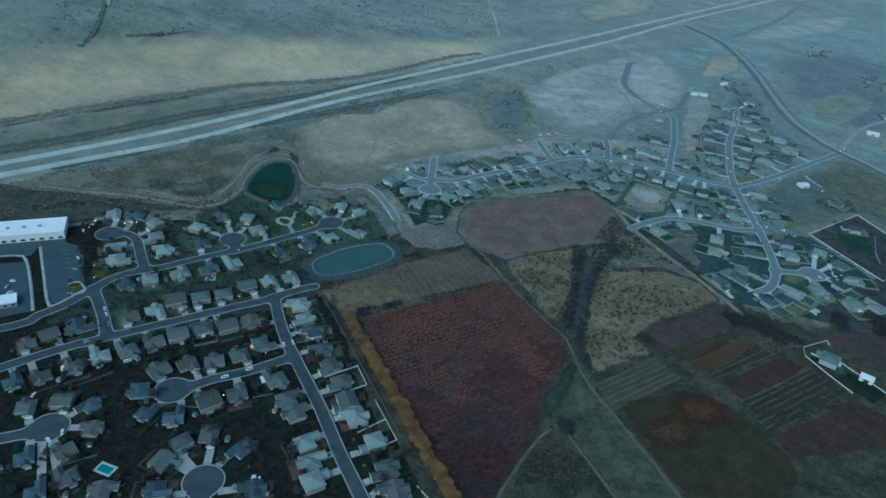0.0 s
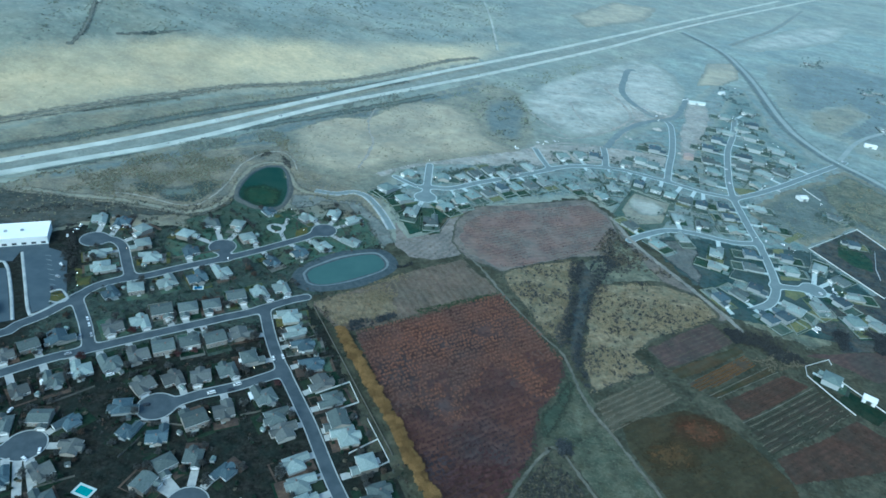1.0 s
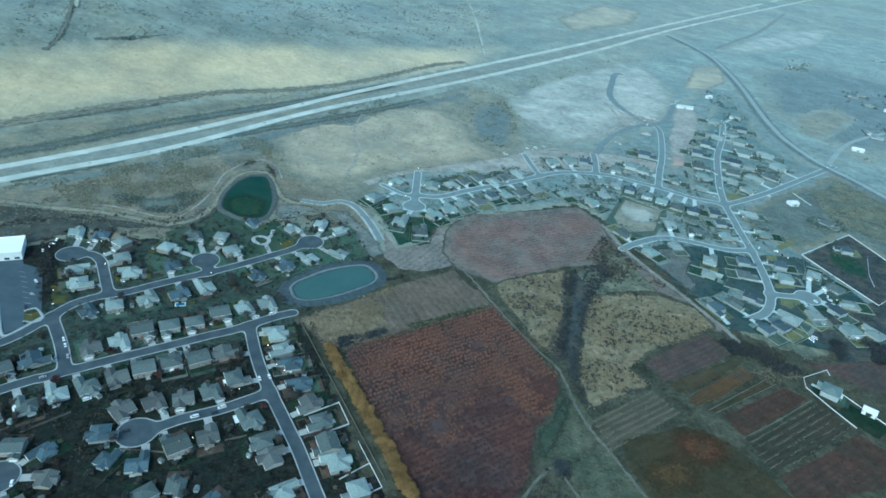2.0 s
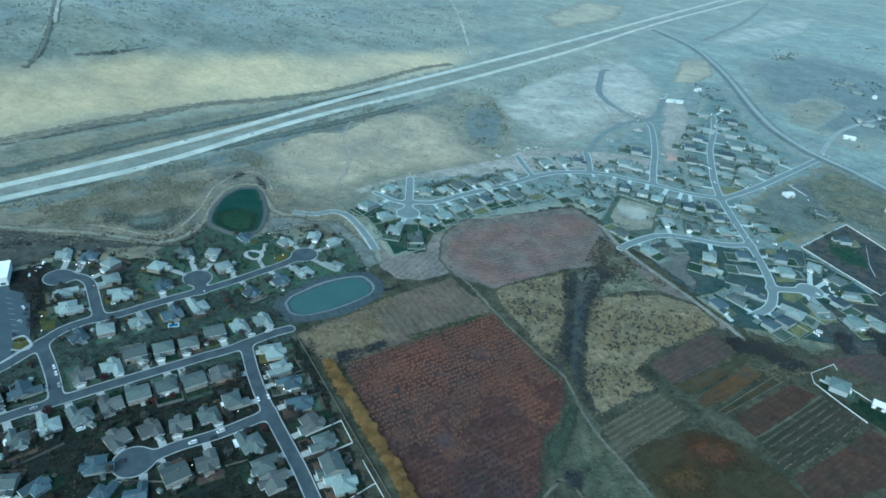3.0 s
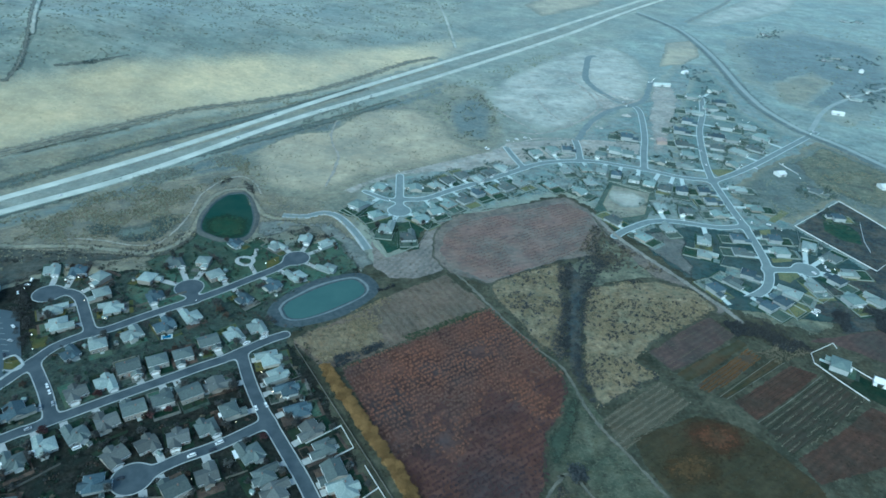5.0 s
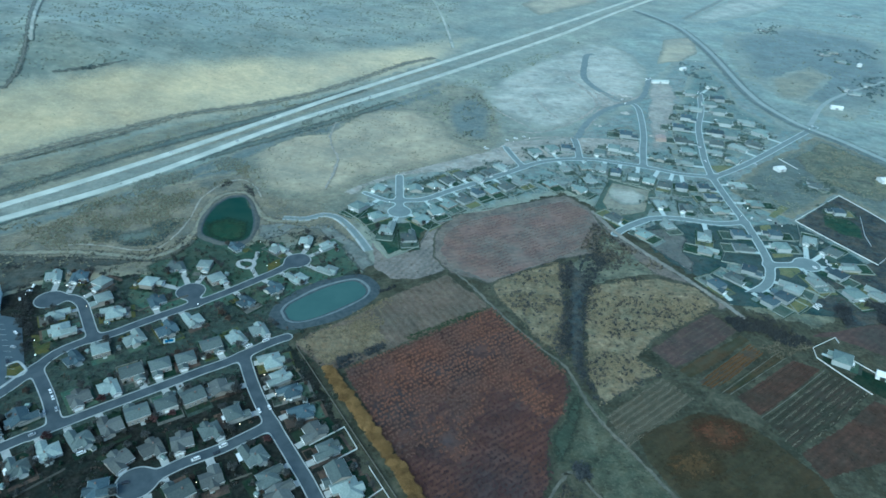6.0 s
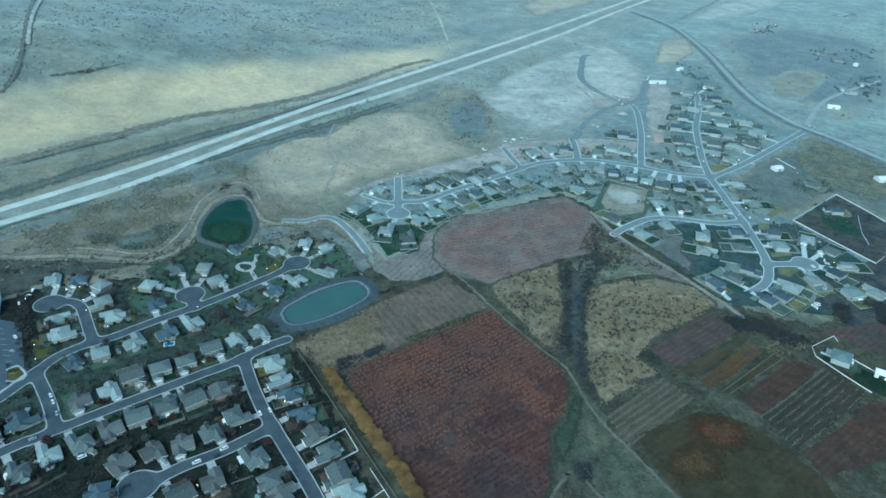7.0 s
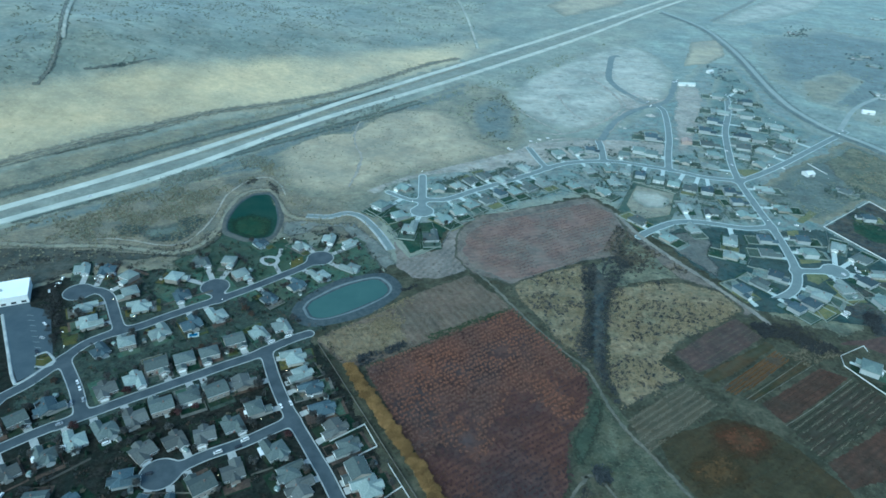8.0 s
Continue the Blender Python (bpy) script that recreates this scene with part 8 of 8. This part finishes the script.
M_LIT_WARM, M_LIT_WHITE = glow("warm_glow", (1.0, 0.68, 0.38), 7.0), glow("white_glow", (1.0, 0.93, 0.85), 4.0)
# the low posts are added, in place of porch and garage lights
LAMPS = Planter([make_lamp("garden_lamp", "lit warm post lamp standing in for a house light", 2.2, 0.2, M_LIT_WARM),
                 make_lamp("garden_lamp", "lit white post lamp standing in for a house light", 2.2, 0.25, M_LIT_WHITE),
                 make_lamp("street_lamp", "lit street lamp on a tall post", 6.0, 0.25, M_LIT_WHITE, 1.2)], "lit lamps")
for k, spots_ in enumerate(([(-116.5, 351.6), (-109.3, 346.8), (-133.9, 320.6), (-137.8, 316.8), (-129.9, 371.2), (-126.3, 364.0), (-146.5, 271.1), (-301.1, 445.2), (-272.8, 423.7)],
                            [(-359.5, 457.2), (-359.5, 463.2), (-361.4, 471.8), (-327.5, 479.1), (-323.1, 478.6), (-332.6, 473.3), (-214.3, 559.4), (-184.8, 565.5), (-159.7, 528.0), (408.6, 1088.1), (432.5, 1144.3), (470.2, 1034.2), (474.5, 1021.4), (418.9, 995.7), (470.6, 953.2), (369.9, 855.8), (399.9, 841.5), (331.9, 801.7), (354.7, 695.5), (339.4, 675.5), (370.0, 667.5), (377.6, 654.9), (400.4, 576.8), (401.4, 569.4), (343.8, 492.5), (461.0, 854.5), (464.6, 807.5), (358.6, 1214.9), (374.2, 1235.7), (492.4, 1354.9), (832.5, 1765.0), (89.6, 873.8), (114.1, 889.9), (49.6, 845.8), (-46.4, 701.8), (-14.5, 708.3)],
                            [(-206.1, 450.3), (-305.9, 376.7), (-313.8, 393.0), (-164.4, 514.1), (-62.5, 659.2), (-59.1, 741.3), (552.3, 973.7), (-307.8, 454.7)])):
    for x, y in spots_:
        LAMPS.put(x, y, 1.0, k)
LAMPS.finish()


def awning(x, y, turn_, length):
    """A white patio roof on four posts."""
    ob = tagged(new("awning"), "white patio awning on posts behind a house", "awning", "awnings")
    part("sheet", bevelled(boxes((-length / 2, -1.3, 2.45, length / 2, 1.3, 2.6)), 0.03), M_VINYL, ob)
    for px in (-length / 2 + 0.2, length / 2 - 0.2):
        for py in (-1.15, 1.15):
            part("post", boxes((px - 0.06, py - 0.06, -0.05, px + 0.06, py + 0.06, 2.45)), M_VINYL, ob)
    ob.matrix_basis = pose(x, y, 0.05, 0, 0, turn_)


for spot in ((-66.4, 305.5, -55, 9.0), (-98.2, 204.3, -51, 9.5), (-125.7, 292.1, -56, 7.5)):
    awning(*spot)
LOOP = [(-189.7, 533.5), (-182.4, 531.0), (-180.3, 525.1), (-182.6, 519.9), (-188.9, 519.4), (-195.1, 523.8), (-195.7, 529.9), (-189.7, 533.5)]
strip("drive", LOOP, 3.0, 0.0, M_DRIVE, "pale concrete looped drive in front of a house", "driveway")
strip("drive", [(-181.8, 521.0), (-176.8, 512.5), (-172.2, 505.2)], 3.0, 0.02, M_DRIVE, "pale concrete drive to the street", "driveway")
strip("drive", [(-183.5, 531.0), (-181.7, 538.4), (-183.4, 548.9)], 3.0, 0.02, M_DRIVE, "pale concrete drive to the house", "driveway")
patch("lawn", [(-168.9, 529.2), (-158.2, 539.4), (-152.7, 520.5), (-164.7, 508.7)], 0.07, M_TURF_OLIVE, "brownish lawn beside a cul-de-sac", 0.5)


# ---- cars ----


def make_car(label, paint, van=False):
    """A parked car: body, cabin, roof and wheels."""
    ob = tagged(new("van" if van else "car"), label, "car")
    length, h = (5.6, 1.25) if van else (4.6, 0.85)
    part("body", bevelled(boxes((-length / 2, -0.92, 0.3, length / 2, 0.92, 0.3 + h)), 0.12), paint, ob)
    bm = bmesh.new()
    a, b = (-length * 0.46, length * 0.22) if van else (-length * 0.33, length * 0.2)
    top = 2.1 if van else 1.5
    lo = [bm.verts.new((x, y, 0.3 + h - 0.02)) for x, y in ((a, -0.86), (b + 0.5, -0.86), (b + 0.5, 0.86), (a, 0.86))]
    hi = [bm.verts.new((x, y, top)) for x, y in ((a + 0.25, -0.7), (b, -0.7), (b, 0.7), (a + 0.25, 0.7))]
    bm.faces.new(hi)
    for i in range(4):
        bm.faces.new((lo[i], lo[(i + 1) % 4], hi[(i + 1) % 4], hi[i]))
    part("cabin", bm, M_GLASS, ob)
    part("roof", bevelled(boxes((a + 0.22, -0.72, top - 0.02, b + 0.02, 0.72, top + 0.06)), 0.02), paint, ob)
    for x in (-length * 0.3, length * 0.3):
        for y in (-0.85, 0.85):
            bm = bmesh.new()
            bmesh.ops.create_cone(bm, cap_ends=True, segments=12, radius1=0.33, radius2=0.33, depth=0.22, matrix=pose(x, y, 0.33, 90))
            part("wheel", bm, M_TYRE, ob)
    return ob


CARS = [make_car("white parked car on the street", plain("white_paint", (0.8, 0.8, 0.8), (0.82, 0.82, 0.82), 1, 0.25)),
        make_car("silver parked car on the street", plain("silver_paint", (0.45, 0.46, 0.47), (0.5, 0.5, 0.5), 1, 0.3, metal=0.4)),
        make_car("dark parked car on the street", plain("dark_paint", (0.03, 0.035, 0.045), (0.04, 0.04, 0.05), 1, 0.25)),
        make_car("white parked van on the street", plain("van_paint", (0.78, 0.78, 0.76), (0.8, 0.8, 0.78), 1, 0.3), True),
        make_car("dull red parked car on the street", plain("red_paint", (0.25, 0.03, 0.03), (0.28, 0.04, 0.04), 1, 0.3))]
car_park = Planter(CARS, "parked cars")


def put_car(x, y, k, line, z=0.2, turn=None):
    i = min(max(int(np.argmin(np.hypot(line[:, 0] - x, line[:, 1] - y))), 1), len(line) - 2)
    d = line[i + 1] - line[i - 1]
    ob = car_park.put(x, y, 1.0, k)
    ob.matrix_basis = Matrix.Translation((x, y, z)) @ Matrix.Rotation(math.atan2(d[1], d[0]) if turn is None else turn, 4, "Z")
    return ob


for (x, y), k in zip([(-151.3, 405.0), (-139.9, 413.0), (-277.7, 344.5), (-272.7, 338.4), (-270.8, 323.7), (-264.3, 327.6), (-124.5, 335.7), (-118.3, 339.3), (-153.6, 290.2), (-190.3, 269.5), (-267.9, 303.8), (-142.0, 296.3)], (3, 3, 0, 0, 1, 1, 0, 0, 3, 2, 1, 2)):
    put_car(x, y, k, line_near)
for (x, y), k in zip([(-362.4, 452.4), (-361.9, 472.5), (-361.2, 464.6), (-321.8, 480.8), (-319.8, 484.8), (-415.1, 437.0), (-360.6, 346.7), (-367.7, 353.1), (-368.9, 361.6), (-232.4, 218.7), (-236.9, 211.1), (-339.8, 407.6), (-331.6, 390.4), (-326.2, 373.6), (-270.1, 244.9), (-263.8, 227.3)], (0, 0, 1, 2, 1, 0, 0, 1, 0, 0, 0, 0, 1, 2, 0, 1)):
    put_car(x, y, k, line_near, 0.2, turn=rng.uniform(0, 3.1))
for (x, y), k in zip([(349.8, 837.1), (353.4, 795.9), (437.8, 919.9), (357.5, 888.1), (332.6, 844.1), (289.7, 1070.6), (289.6, 1093.4), (362.5, 1219.9), (369.1, 1225.4), (49.3, 848.9), (52.3, 843.4), (82.0, 879.9), (94.5, 887.2), (107.2, 895.5), (344.2, 498.0), (348.6, 501.9), (395.1, 591.7), (394.0, 583.0), (393.9, 576.5), (376.2, 569.6), (369.7, 670.4), (374.4, 662.9), (351.2, 672.9), (417.1, 835.6), (570.4, 1002.1), (421.5, 1011.1), (425.0, 1128.8), (438.4, 1157.0)], (0, 1, 0, 0, 1, 3, 0, 0, 3, 0, 3, 0, 3, 0, 3, 3, 0, 0, 0, 0, 0, 2, 0, 0, 0, 0, 0, 0)):
    put_car(x, y, k, line_far, 0.22, turn=rng.uniform(0, 3.1))
UPPER = smooth_line([(-662.4, 403.2), (-478.2, 616.0), (-358.3, 774.7), (-185.7, 1036.0), (-8.2, 1289.1), (196.0, 1579.3), (633.2, 2221.2), (1850.0, 3990.7)], 4.0)
LOWER = smooth_line([(-639.0, 382.4), (-460.2, 587.0), (-362.9, 701.4), (-242.4, 893.1), (-138.9, 1029.4), (-6.1, 1204.0), (246.5, 1560.8), (631.5, 2144.8), (1683.7, 3607.7)], 4.0)
for line, spots_, kinds in ((UPPER, (60, 120, 165, 230, 262), (0, 3, 1, 0, 3)), (LOWER, (80, 140, 178, 205, 250, 290), (0, 3, 0, 1, 3, 0))):
    for i, k in zip(spots_, kinds):
        if i < len(line) - 2:
            put_car(*line[i], k, line, 1.3)
for (x, y), k in zip([(-109.9, 354.5), (-105.9, 349.2), (-228.3, 290.5), (-242.2, 287.7), (-265.3, 272.3), (-96.7, 207.0), (-93.3, 202.8), (-139.5, 302.3)], (0, 3, 3, 3, 0, 3, 0, 3)):
    put_car(x, y, k, line_near, 0.2)
car_park.finish()
